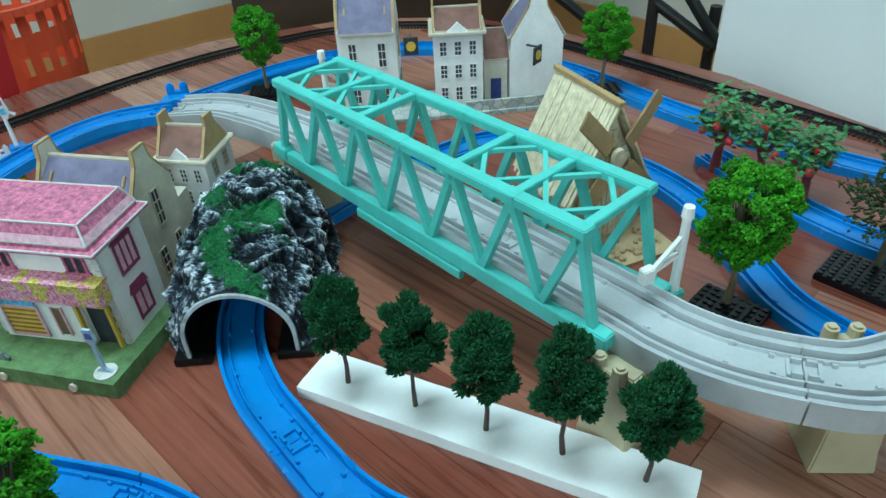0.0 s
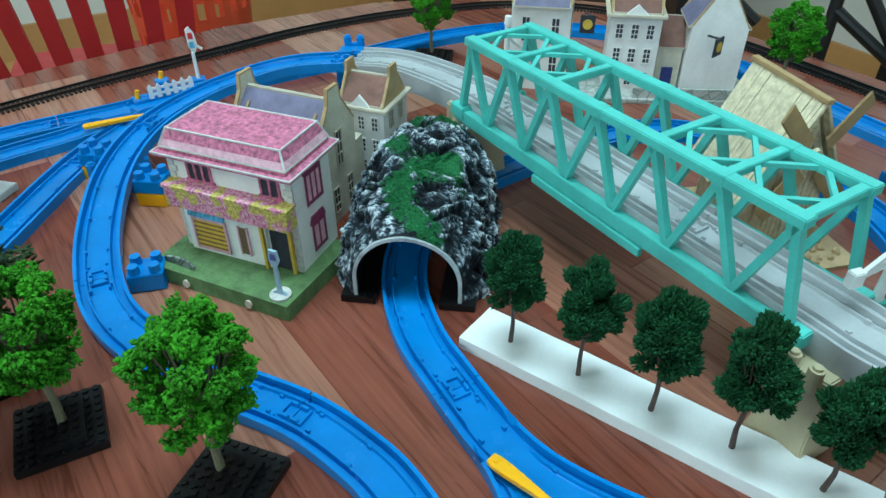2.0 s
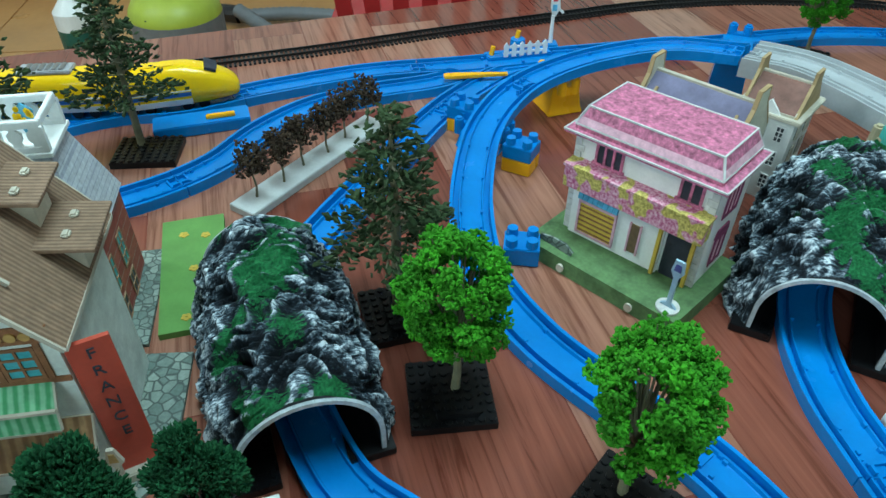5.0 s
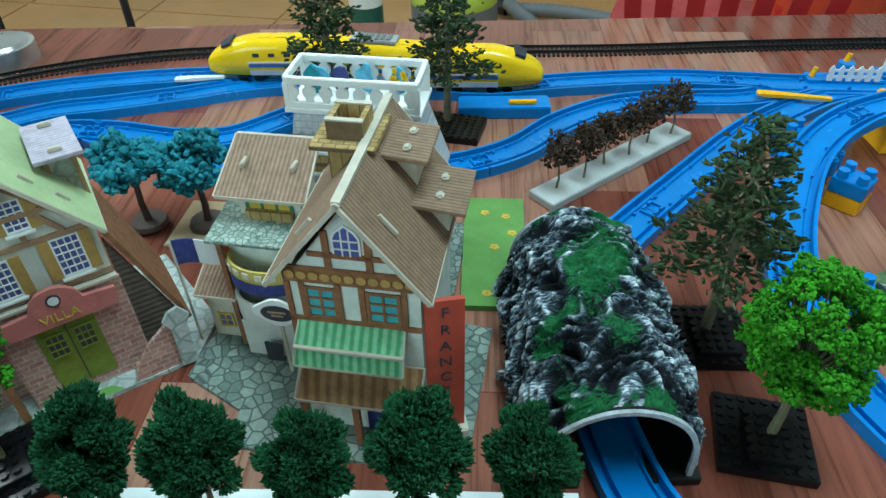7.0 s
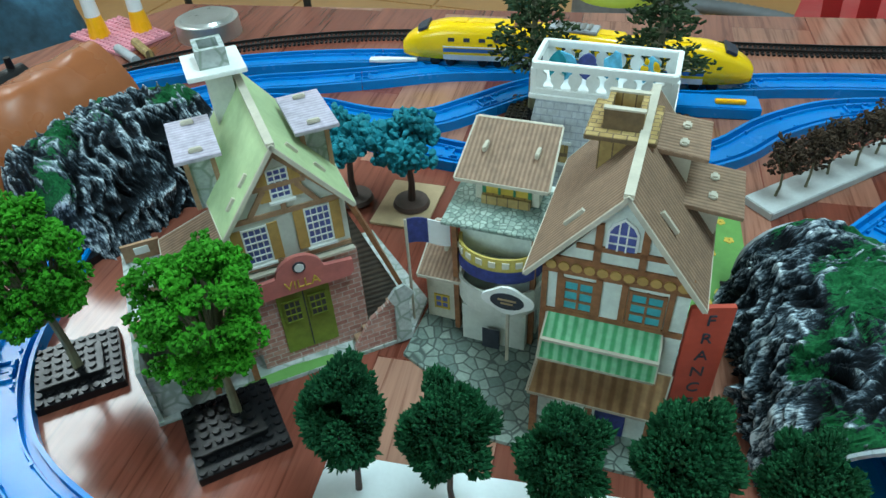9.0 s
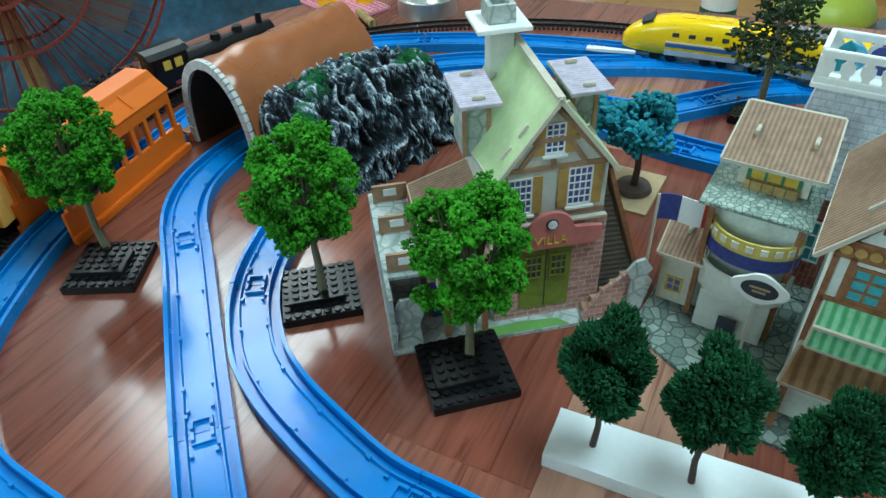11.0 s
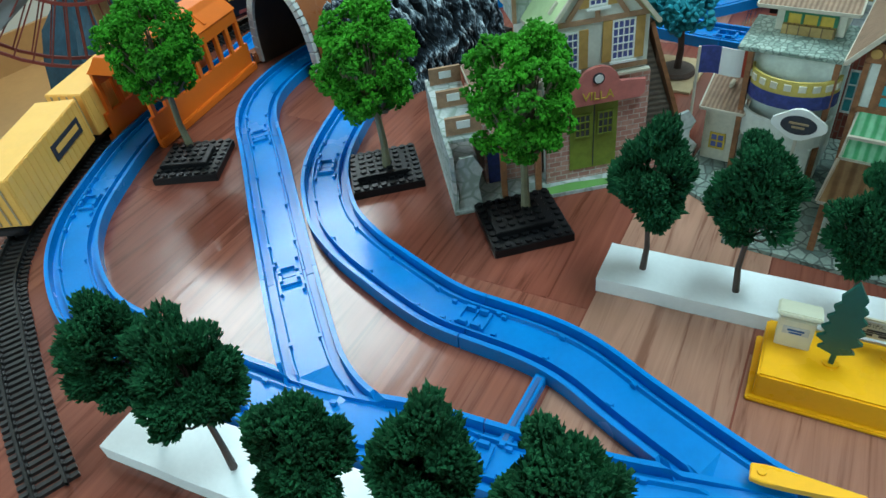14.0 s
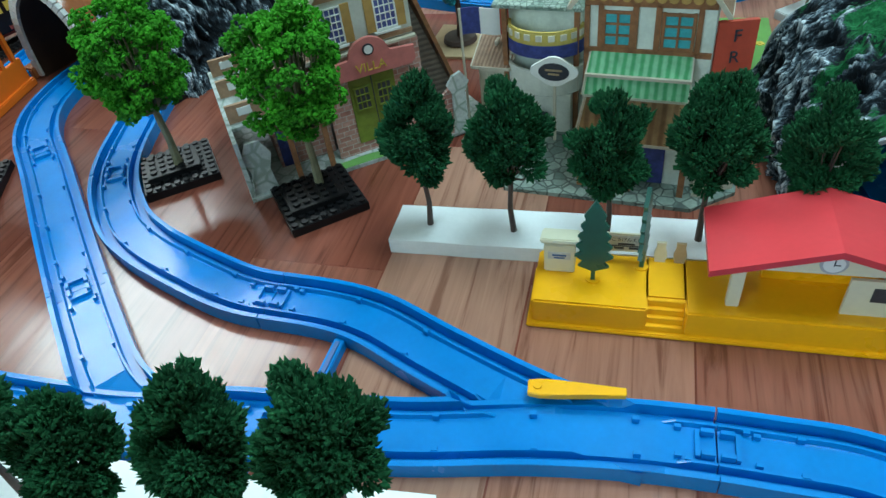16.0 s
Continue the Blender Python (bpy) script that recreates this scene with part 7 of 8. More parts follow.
# ---- brown arch tunnel and orange shed ----
def brown_tunnel():
    a, b = Vector((-0.950, -0.268, 0)), Vector((-1.070, -0.137, 0))
    L = (b - a).length
    t = thing("arch_tunnel", Matrix.Translation(a) @ pose(0, 0, 0, 0, 0, math.degrees(math.atan2((b - a).y, (b - a).x))), "glossy brown plastic arch tunnel with pale stone rim", "toy tunnel")
    n, m = 30, 26
    P = []
    for j in range(m + 1):
        x = L * j / m
        for i in range(n + 1):
            u = i / n
            an = math.pi * u
            w, h = 0.050, 0.098
            k = 1.0 if j == 0 else 1 + 0.05 * noise.noise(Vector((x * 18, u * 5, 2.0))) + 0.02 * noise.noise(Vector((x * 60, u * 14, 5.0)))
            P.append((x, -math.cos(an) * w * k * (1 + 0.12 * (1 - math.sin(an))), math.sin(an) ** 0.72 * h * k))
    F = [(j * (n + 1) + i, j * (n + 1) + i + 1, (j + 1) * (n + 1) + i + 1, (j + 1) * (n + 1) + i) for j in range(m) for i in range(n)]
    ob = pieces_mesh("shell", P, F, M["brownplastic"], t, smooth=True)
    bm = bmesh.new()
    inn = [(-math.cos(math.pi * i / n) * 0.043, math.sin(math.pi * i / n) ** 0.72 * 0.089) for i in range(n + 1)]
    A = [bm.verts.new((-0.002, y, z)) for y, z in inn]
    B = [bm.verts.new((L + 0.001, y, z)) for y, z in inn]
    for i in range(n):
        bm.faces.new((A[i], A[i + 1], B[i + 1], B[i]))
    part("lining", bm, M["darkwood"], t, smooth=True)
    for i in range(n):
        bm = bmesh.new()
        y0, z0 = -math.cos(math.pi * (i + 0.06) / n) * 0.0475, math.sin(math.pi * (i + 0.06) / n) ** 0.72 * 0.0955
        y1, z1 = -math.cos(math.pi * (i + 0.94) / n) * 0.0475, math.sin(math.pi * (i + 0.94) / n) ** 0.72 * 0.0955
        beam(bm, (-0.002, y0, z0), (-0.002, y1, z1), 0.005, 0.0085)
        part("rim_stone", bm, M["pale_stone"], t)
    for s in (-1, 1):
        part("foot", boxes((0.024, 0.016, 0.012, 0.002, s * 0.057, 0.006), bevel=0.0015), M["brownplastic"], t)


brown_tunnel()


def orange_shed():
    a, b = Vector((-0.842, -0.412, 0)), Vector((-0.984, -0.335, 0))
    L = (b - a).length
    t = thing("station_shed", Matrix.Translation((a + b) / 2) @ pose(0, 0, 0, 0, 0, math.degrees(math.atan2((b - a).y, (b - a).x))), "orange plastic toy train shed with window openings over the rail", "toy shed")
    for s in (-1, 1):
        y = s * 0.0265
        part("sill_wall", boxes((L, 0.004, 0.030, 0, y, 0.015), bevel=0.0005), M["orange"], t)
        part("top_wall", boxes((L * 0.94, 0.004, 0.012, 0, y, 0.062), bevel=0.0005), M["orange"], t)
        for i in range(9):
            x = -L * 0.455 + i * L * 0.91 / 8
            part("pillar", boxes((0.0045, 0.004, 0.028, x, y, 0.0435)), M["orange"], t)
        part("foot_rail", boxes((L * 1.02, 0.006, 0.008, 0, y + s * 0.003, 0.004), bevel=0.001), M["orange"], t)
    bm = bmesh.new()
    prism(bm, [(-0.030, 0.0685), (0.030, 0.0685), (0.016, 0.080), (0.012, 0.086), (-0.012, 0.086), (-0.016, 0.080)], -L * 0.48, L * 0.48, Matrix(((0, 0, 1, 0), (1, 0, 0, 0), (0, 1, 0, 0), (0, 0, 0, 1))))
    bmesh.ops.bevel(bm, geom=bm.edges[:], offset=0.0006, segments=1, affect="EDGES")
    r = part("roof", bm, M["orange"], t)
    for x in (-0.03, 0.0, 0.03):
        part("roof_rib", boxes((0.003, 0.016, 0.001, x, -0.021, 0.0770, 39)), M["orange"], r)


orange_shed()


# ---- yellow station platform ----
def station():
    a = math.degrees(math.atan2(0.149, 0.105))
    t = thing("toy_station", placed(-0.446, -0.016, 0, a, (1, 0.80, 1)), "yellow plastic station platform with red roof, cream kiosk and trees", "toy station")
    L, D, H = 0.208, 0.052, 0.018
    part("platform", boxes((0.062, D, H, 0.033, D / 2, H / 2 + 0.002), (L - 0.083, D, H, 0.083 + (L - 0.083) / 2, D / 2, H / 2 + 0.002), (0.021, D - 0.012, H, 0.0735, D / 2 + 0.006, H / 2 + 0.002), bevel=0.0012), M["yellow"], t, "yellow moulded platform")
    part("plinth", boxes((L + 0.004, D + 0.006, 0.003, L / 2 + 0.001, D / 2, 0.0015), bevel=0.0008), M["yellow"], t)
    for i in range(4):
        part("step", boxes((0.0195, 0.0032, 0.0042 * (i + 1), 0.0735, 0.0018 + i * 0.0030, 0.003 + 0.0021 * (i + 1)), bevel=0.0003), M["yellow"], t)
    zt = H + 0.002
    k = part("kiosk", boxes((0.017, 0.013, 0.020, 0.015, 0.036, zt + 0.010), bevel=0.0006), M["cream_plastic"], t, "cream kiosk")
    part("kiosk_roof", boxes((0.021, 0.019, 0.003, 0.015, 0.037, zt + 0.0218, -14), bevel=0.0008), M["cream_plastic"], k)
    part("kiosk_sign", boxes((0.0125, 0.0006, 0.005, 0.015, 0.0292, zt + 0.0128)), M["pale_stone"], k)
    part("sign_bars", boxes((0.008, 0.0004, 0.0012, 0.015, 0.0288, zt + 0.0134), (0.006, 0.0004, 0.001, 0.015, 0.0288, zt + 0.0115)), M["stripe"], k)
    # flat cut-out tree
    for x, y, rz in ((0.034, 0.024, 0), (0.060, 0.040, 78)):
        pts = [(-0.0012, 0), (0.0012, 0), (0.0012, 0.008)]
        for i in range(6):
            w = 0.0105 * (1 - (i / 6.6) ** 2 * 0.8) * (0.8 if i == 0 else 1)
            pts += [(w, 0.011 + i * 0.0072), (w * 0.62, 0.0145 + i * 0.0072)]
        pts += [(0.0, 0.057)]
        pts = pts + [(-px, pz) for px, pz in reversed(pts[2:-1])] + []
        tr = panel(t, "tree_cutout", pts, -0.0012, 0.0024, M["teal_plastic"], "dark green flat plastic tree", m=pose(x, y, zt, 0, 0, rz))
        bm = bmesh.new()
        cyl(bm, 0.004, 0.004, 0.0012, x, y, zt, n=14)
        part("tree_foot", bm, M["yellow"], t)
    # name board
    b = part("name_board", boxes((0.021, 0.0014, 0.013, 0.051, 0.047, zt + 0.0135)), M["cream_plastic"], t, "station name board")
    part("board_face", boxes((0.0185, 0.0005, 0.0105, 0.051, 0.0461, zt + 0.0135)), M["pale_stone"], b)
    letters("こうげんえき", b, Matrix.Translation((0.051, 0.0456, zt + 0.0160)) @ FRONT, 0.0028, M["ink"], depth=0.0001)
    part("board_bars", boxes((0.009, 0.0004, 0.0011, 0.051, 0.0457, zt + 0.0128), (0.0175, 0.0004, 0.0006, 0.051, 0.0457, zt + 0.0114), (0.0055, 0.0004, 0.0014, 0.047, 0.0457, zt + 0.0098), (0.0055, 0.0004, 0.0014, 0.0552, 0.0457, zt + 0.0098)), M["ink"], b)
    for x in (0.0405, 0.0615):
        part("board_leg", boxes((0.0016, 0.0016, 0.020, x, 0.047, zt + 0.010)), M["cream_plastic"], b)
    for i, mat in enumerate(("cream_plastic", "card_tan")):
        x = 0.0700 + i * 0.0105
        panel(t, "passenger_board", [(x - 0.0028, zt), (x + 0.0028, zt), (x + 0.0036, zt + 0.006), (x + 0.0024, zt + 0.011), (x + 0.0026, zt + 0.0145), (x - 0.0026, zt + 0.0145), (x - 0.0024, zt + 0.011), (x - 0.0036, zt + 0.006)], 0.047, 0.0018, M[mat])
    # building with red roof
    for x, y in ((0.106, 0.012), (0.106, 0.044), (0.186, 0.012), (0.186, 0.044), (0.146, 0.044)):
        part("column", boxes((0.0065, 0.0055, 0.030, x, y, zt + 0.015), bevel=0.0005), M["cream_plastic"], t)
    for s, y in ((-1, 0.009), (1, 0.050)):
        panel(t, "gable_board", [(0.098, zt + 0.029), (0.193, zt + 0.029), (0.193, zt + 0.031), (0.1455, zt + 0.044), (0.098, zt + 0.031)], y - 0.001, 0.002, M["cream_plastic"])
    for xa, xb in ((0.090, 0.1455), (0.201, 0.1455)):
        bm = bmesh.new()
        P = [(xa, -0.002, zt + 0.029), (xa, 0.060, zt + 0.029), (xb, 0.060, zt + 0.0465), (xb, -0.002, zt + 0.0465)]
        vs = [bm.verts.new(p) for p in P]
        f = bm.faces.new(vs)
        r = bmesh.ops.extrude_face_region(bm, geom=[f])
        for g in r["geom"]:
            if isinstance(g, bmesh.types.BMVert):
                g.co.z += 0.004
        part("roof", bm, M["red_plastic"], t, "red plastic roof")
    bm = bmesh.new()
    cyl(bm, 0.0062, 0.0062, 0.0012, 0.1455, 0.0078, zt + 0.0365, 90, n=24)
    ck = part("clock", bm, M["skirt"], t)
    bm = bmesh.new()
    cyl(bm, 0.0048, 0.0048, 0.0005, 0.1455, 0.0066, zt + 0.0365, 90, n=24)
    part("clock_face", bm, M["white"], ck)
    part("clock_hands_bar", boxes((0.0006, 0.0004, 0.0038, 0.1455, 0.0060, zt + 0.0378), (0.003, 0.0004, 0.0006, 0.1468, 0.0060, zt + 0.0365)), M["ink"], ck).name = "clock_needles"
    w = part("ticket_wall", boxes((0.030, 0.0025, 0.024, 0.172, 0.012, zt + 0.012)), M["cream_plastic"], t)
    part("ticket_window", boxes((0.010, 0.001, 0.009, 0.173, 0.0105, zt + 0.015)), M["glass_dark"], w)
    part("inner_wall", boxes((0.055, 0.003, 0.022, 0.150, 0.040, zt + 0.011)), M["yellow"], t)


station()


# ---- levers, fence, signal ----
def lever(p, q, mat, label, z=0.0115):
    p, q = Vector((*p, z)), Vector((*q, z))
    d = q - p
    t = thing("point_lever", Matrix.Translation(p) @ pose(0, 0, 0, 0, 0, math.degrees(math.atan2(d.y, d.x))), label, "point lever", "point levers")
    L = d.length
    bm = bmesh.new()
    prism(bm, [(L * f, w) for f, w in ((0, 0.0042), (0.12, 0.0052), (0.3, 0.0046), (0.7, 0.0030), (1.0, 0.0024))] + [(L * f, -w) for f, w in ((1.0, 0.0024), (0.7, 0.0030), (0.3, 0.0046), (0.12, 0.0052), (0, 0.0042))], 0.0, 0.0036)
    bmesh.ops.bevel(bm, geom=bm.edges[:], offset=0.0006, segments=1, affect="EDGES")
    part("blade", bm, mat, t)
    bm = bmesh.new()
    cyl(bm, 0.0022, 0.0020, 0.0012, L * 0.1, 0, 0.0034, n=14)
    part("pivot", bm, mat, t)


lever((-0.398, -0.041), (-0.373, 0.000), M["yellow"], "yellow plastic points lever lying on the blue turnout")
lever((-0.668, 0.672), (-0.612, 0.725), M["yellow"], "yellow plastic points lever lying on the blue turnout")
lever((-0.095, 0.362), (-0.052, 0.341), M["yellow"], "yellow plastic points lever lying on the blue turnout")
lever((-1.078, 0.150), (-1.050, 0.200), M["white"], "white plastic points lever lying on the blue turnout")

st = thing("stop_block", pose(-0.640, 0.792, 0, 0, 0, 52), "blue trackside base with white picket fence and yellow knobs", "trackside base")
part("base", boxes((0.085, 0.022, 0.010, 0.0, 0, 0.005), bevel=0.001), M["blue"], st)
bm = bmesh.new()
cyl(bm, 0.011, 0.009, 0.016, 0.0, 0.004, 0.010, n=20)
part("drum", bm, M["blue"], st)
for x, y, z in ((-0.036, 0.0, 0.010), (0.0, 0.008, 0.024)):
    bm = bmesh.new()
    cyl(bm, 0.0032, 0.0028, 0.011, x, y, z, 0, 12, n=12)
    part("knob", bm, M["yellow"], st)
fr = part("fence_rail", boxes((0.058, 0.0016, 0.003, 0.006, -0.010, 0.0145), (0.058, 0.0016, 0.003, 0.006, -0.010, 0.0220)), M["white"], st)
for i in range(6):
    x = -0.020 + i * 0.0104
    panel(fr, "picket", [(x - 0.0028, 0.010), (x + 0.0028, 0.010), (x + 0.0028, 0.025), (x, 0.0285), (x - 0.0028, 0.025)], -0.0118, 0.0018, M["white"])


def signal(m, h, label):
    t = thing("signal_post", m, label, "signal post", "signals")
    bm = bmesh.new()
    cyl(bm, 0.0030, 0.0022, h, n=12)
    part("post", bm, M["white"], t)
    a = panel(t, "signal_arm", [(0.0, h - 0.004), (0.004, h), (0.008, h + 0.010), (0.006, h + 0.026), (0.001, h + 0.034), (-0.004, h + 0.030), (-0.004, h + 0.010)], -0.001, 0.002, M["white"])
    panel(a, "red_light", rect(-0.002, h + 0.018, 0.004, h + 0.026), -0.0016, 0.0006, M["red_plastic"])
    panel(a, "blue_light", rect(-0.002, h + 0.006, 0.004, h + 0.014), -0.0016, 0.0006, M["sky_print"])
    part("arm_hook", boxes((0.010, 0.002, 0.003, 0.009, 0, h + 0.006, 0, 40)), M["white"], a)
    part("foot", boxes((0.018, 0.018, 0.012, 0, 0, 0.006), bevel=0.001), M["blue"], t)
    return t


signal(pose(-0.621, 0.840, 0, 0, 0, 40), 0.048, "white plastic signal post on a blue foot beside the points")


def bridge_signal(x, y, z, a):
    t = thing("bridge_signal", pose(x, y, z, 0, 0, a), "white plastic signal post clipped to the bridge end", "signal post", "bridge signals")
    bm = bmesh.new()
    cyl(bm, 0.0036, 0.0030, 0.066, 0, 0, 0, n=12)
    cyl(bm, 0.0042, 0.0036, 0.008, 0, 0, 0.066, n=12)
    part("post", bm, M["white"], t)
    bm = bmesh.new()
    beam(bm, (0, 0, 0.052), (-0.026, 0, 0.030), 0.003, 0.003)
    part("brace", bm, M["white"], t)
    bm = bmesh.new()
    beam(bm, (0, 0, 0.038), (-0.026, 0, 0.030), 0.003, 0.003)
    part("brace", bm, M["white"], t)
    part("clip", boxes((0.010, 0.007, 0.012, -0.028, 0, 0.030), bevel=0.0008), M["white"], t)
    part("foot", boxes((0.012, 0.010, 0.008, 0, 0, 0.002), bevel=0.0008), M["turq"], t)


bridge_signal(0.1265, 0.503, DECK - 0.002, 35)
bridge_signal(-0.186, 0.781, DECK - 0.002, 215)

# toggle bar between the two front tracks
tb = thing("link_bar", pose(-0.4605, -0.134, 0, 0, 0, math.degrees(math.atan2(-0.034, 0.043))), "thin blue plastic spacer bar between two rails", "spacer bar")
part("bar", boxes((0.052, 0.0065, 0.007, 0, 0, 0.0035), bevel=0.0006), M["blue"], tb)
# The groove's shade is painted as a darker blue strip on the bar.
part("groove_shade", boxes((0.046, 0.0025, 0.001, 0, 0, 0.0073)), M["stripe"], tb)

# blue brake track block by the pines
bb = thing("track_block", pose(-0.812, 0.432, 0, 0, 0, 56), "blue plastic track base block beside the main rail", "track block")
part("block", boxes((0.100, 0.030, 0.013, 0, 0, 0.0065), bevel=0.0012), M["blue"], bb)
part("yellow_tab", boxes((0.030, 0.006, 0.004, 0.02, -0.005, 0.0152), bevel=0.0008), M["yellow"], bb)

# blue and yellow blocks under the rising rail
for x, y, a, hh, mats in ((-0.500, 0.578, 10, 0.030, ("yellow", "blue")), (-0.590, 0.607, 10, 0.030, ("yellow", "blue")), (-0.425, 0.462, 30, 0.018, ("blue",))):
    t = thing("stacked_block", pose(x, y, 0, 0, 0, a), "stacked blue and yellow snap blocks beside the rail" if len(mats) > 1 else "blue snap block beside the rail", "toy block", "snap blocks")
    h0 = 0.0
    for mt in mats:
        hb = hh / len(mats)
        part("block", boxes((0.030, 0.026, hb - 0.0006, 0, 0, h0 + hb / 2), bevel=0.0008), M[mt], t)
        h0 += hb
    for sx in (-1, 1):
        for sy in (-1, 1):
            bm = bmesh.new()
            cyl(bm, 0.0050, 0.0046, 0.007, sx * 0.0085, sy * 0.0075, hh, n=12)
            part("stud", bm, M[mats[-1]], t)

# ---- apple trees ----
def apple_tree(x, y, a, s, lbl):
    rng = np.random.default_rng(int(a) + 7)
    t = thing("apple_tree", placed(x, y, 0, a, (s, s, s)), lbl, "model tree", "apple trees")
    bm = bmesh.new()
    cyl(bm, 0.017, 0.015, 0.004, n=20)
    part("round_base", bm, M["maroon_red"], t)
    bm = bmesh.new()
    limb(bm, (0, 0, 0.003), (0.002, 0.001, 0.035), 0.006, 0.0042, 8)
    tips = [(0.015, 0.008, 0.066), (-0.015, 0.006, 0.064), (0.0, -0.016, 0.062), (0.003, 0.004, 0.085), (-0.009, -0.008, 0.076), (0.017, -0.009, 0.058)]
    for p in tips:
        limb(bm, (0.002, 0.001, 0.034), p, 0.0030, 0.0012, 6)
    part("trunk", bm, M["maroon_red"], t)
    vs, fs = [], []
    for p in tips:
        for k in range(44):
            c = np.array(p) + rng.normal(0, 0.0085, 3)
            d = rng.normal(size=3)
            d[2] = abs(d[2]) * 0.3
            d /= np.linalg.norm(d)
            u = np.cross(d, (0, 0, 1.0))
            u /= np.linalg.norm(u) + 1e-9
            n = np.cross(u, d) * 0.0012
            L, W = rng.uniform(0.008, 0.012), rng.uniform(0.0030, 0.0046)
            b = len(vs)
            for q in (c, c + d * L * 0.5 + u * W, c + d * L, c + d * L * 0.5 - u * W, c + d * L * 0.5 + n):
                vs.append(tuple(q))
            fs += [(b, b + 1, b + 4), (b + 1, b + 2, b + 4), (b + 2, b + 3, b + 4), (b + 3, b, b + 4)]
    tagged(pieces_mesh("leaves", vs, fs, M["appleleaf"], t), kind="stuff")
    for p in tips[:5]:
        bm = bmesh.new()
        bmesh.ops.create_uvsphere(bm, u_segments=12, v_segments=8, radius=0.0048, matrix=pose(p[0] * 1.2, p[1] * 1.2, p[2] - 0.012))
        part("apple", bm, M["red_plastic"], t, smooth=True)


apple_tree(0.229, 0.811, 10, 1.0, "plastic apple tree with red fruit on a brown round base")
apple_tree(0.268, 0.782, 120, 0.95, "plastic apple tree with red fruit beside another")
apple_tree(0.300, 0.745, 220, 0.95, "plastic apple tree with red fruit by the blue rail")

# ---- flag ----
fl = thing("flag", pose(-0.655, 0.0600, 0, 0, 0, 66), "small blue, white and red flag on a thin pole", "flag")
bm = bmesh.new()
cyl(bm, 0.0010, 0.0010, 0.094, -0.018, 0, 0, n=8)
part("pole", bm, M["card_edge"], fl)
for i, mt in enumerate(("navy", "white", "red_card")):
    bm = bmesh.new()
    n = 6
    top, bot = [], []
    for k in range(n + 1):
        x = -0.018 + (i + k / n) * 0.0145
        y = 0.0022 * math.sin((i + k / n) * 2.6)
        top.append(bm.verts.new((x, y, 0.094 - 0.001 * (i + k / n))))
        bot.append(bm.verts.new((x, y, 0.074 - 0.001 * (i + k / n))))
    for k in range(n):
        bm.faces.new((bot[k], bot[k + 1], top[k + 1], top[k]))
    r = bmesh.ops.extrude_face_region(bm, geom=bm.faces[:])
    for g in r["geom"]:
        if isinstance(g, bmesh.types.BMVert):
            g.co.y += 0.0008
    part("stripe", bm, M[mt], fl)

# ---- loose things at the table's corner ----
lid = thing("metal_tin", pose(-1.292, -0.010, 0), "round brushed aluminium tin lying on the table", "tin")
bm = bmesh.new()
cyl(bm, 0.043, 0.042, 0.022, n=48)
part("rim", bm, M["tin"], lid)
bm = bmesh.new()
cyl(bm, 0.036, 0.033, 0.004, 0, 0, 0.022, n=48)
part("top", bm, M["tin"], lid)
lg = thing("stud_board", pose(-1.345, -0.125, 0, 0, 0, 30), "pink studded toy board", "toy board")
part("board", boxes((0.12, 0.08, 0.004, 0, 0, 0.002), bevel=0.0005), M["pinkplastic"], lg)
bm = bmesh.new()
for i in range(15):
    for j in range(10):
        bmesh.ops.create_cone(bm, cap_ends=True, segments=8, radius1=0.0025, radius2=0.0024, depth=0.0018, matrix=pose(-0.056 + i * 0.008, -0.036 + j * 0.008, 0.0049))
tagged(part("studs", bm, M["pinkplastic"], lg), kind="stuff")
for x, y in ((-1.352, -0.150), (-1.345, -0.095)):
    g = thing("toy_cone", pose(x, y, 0.004), "white tapered plastic cone with yellow foot on the pink board", "toy", "toy cones")
    bm = bmesh.new()
    cyl(bm, 0.014, 0.010, 0.028, n=18)
    part("foot", bm, M["yellow"], g)
    bm = bmesh.new()
    cyl(bm, 0.010, 0.008, 0.05, 0, 0, 0.028, n=18)
    part("shank", bm, M["white"], g)
for x, y, a, mt in ((-1.262, -0.120, 20, "silver"), (-1.272, -0.100, 15, "brick_gold")):
    g = thing("metal_tube", pose(x, y, 0.006, 0, 0, a), "short metal tube lying on the table", "tube", "tubes")
    bm = bmesh.new()
    cyl(bm, 0.006, 0.006, 0.055, -0.027, 0, 0, 0, 90, n=16)
    part("tube", bm, M[mt], g)

# ---- room beyond the table ----
pn = thing("white_board", pose(0.62, 1.02, 0, 0, 0, -47), "large plain white board leaning beside the table", "board")
part("board", boxes((0.88, 0.02, 1.2, 0.02, 0.03, 0.19), bevel=0.002), M["whitepanel"], pn)
rk = thing("metal_rack", pose(0.20, 1.47, FLOOR_Z), "black tubular metal rack standing behind the table", "metal rack")
for a, b in (((0.055, 0.0, 0), (0.055, 0.0, 1.2)), ((-0.20, 0.05, 0), (-0.20, 0.05, 1.2)), ((0.06, 0, 0.50), (0.19, -0.02, 0.32)), ((0.055, 0, 0.41), (0.17, -0.02, 0.33)), ((-0.20, 0.05, 0.47), (-0.06, 0.05, 0.36)), ((0.17, 0.0, 0), (0.17, 0.0, 0.40))):
    bm = bmesh.new()
    limb(bm, a, b, 0.011, 0.011, 12)
    part("tube", bm, M["metalblack"], rk)


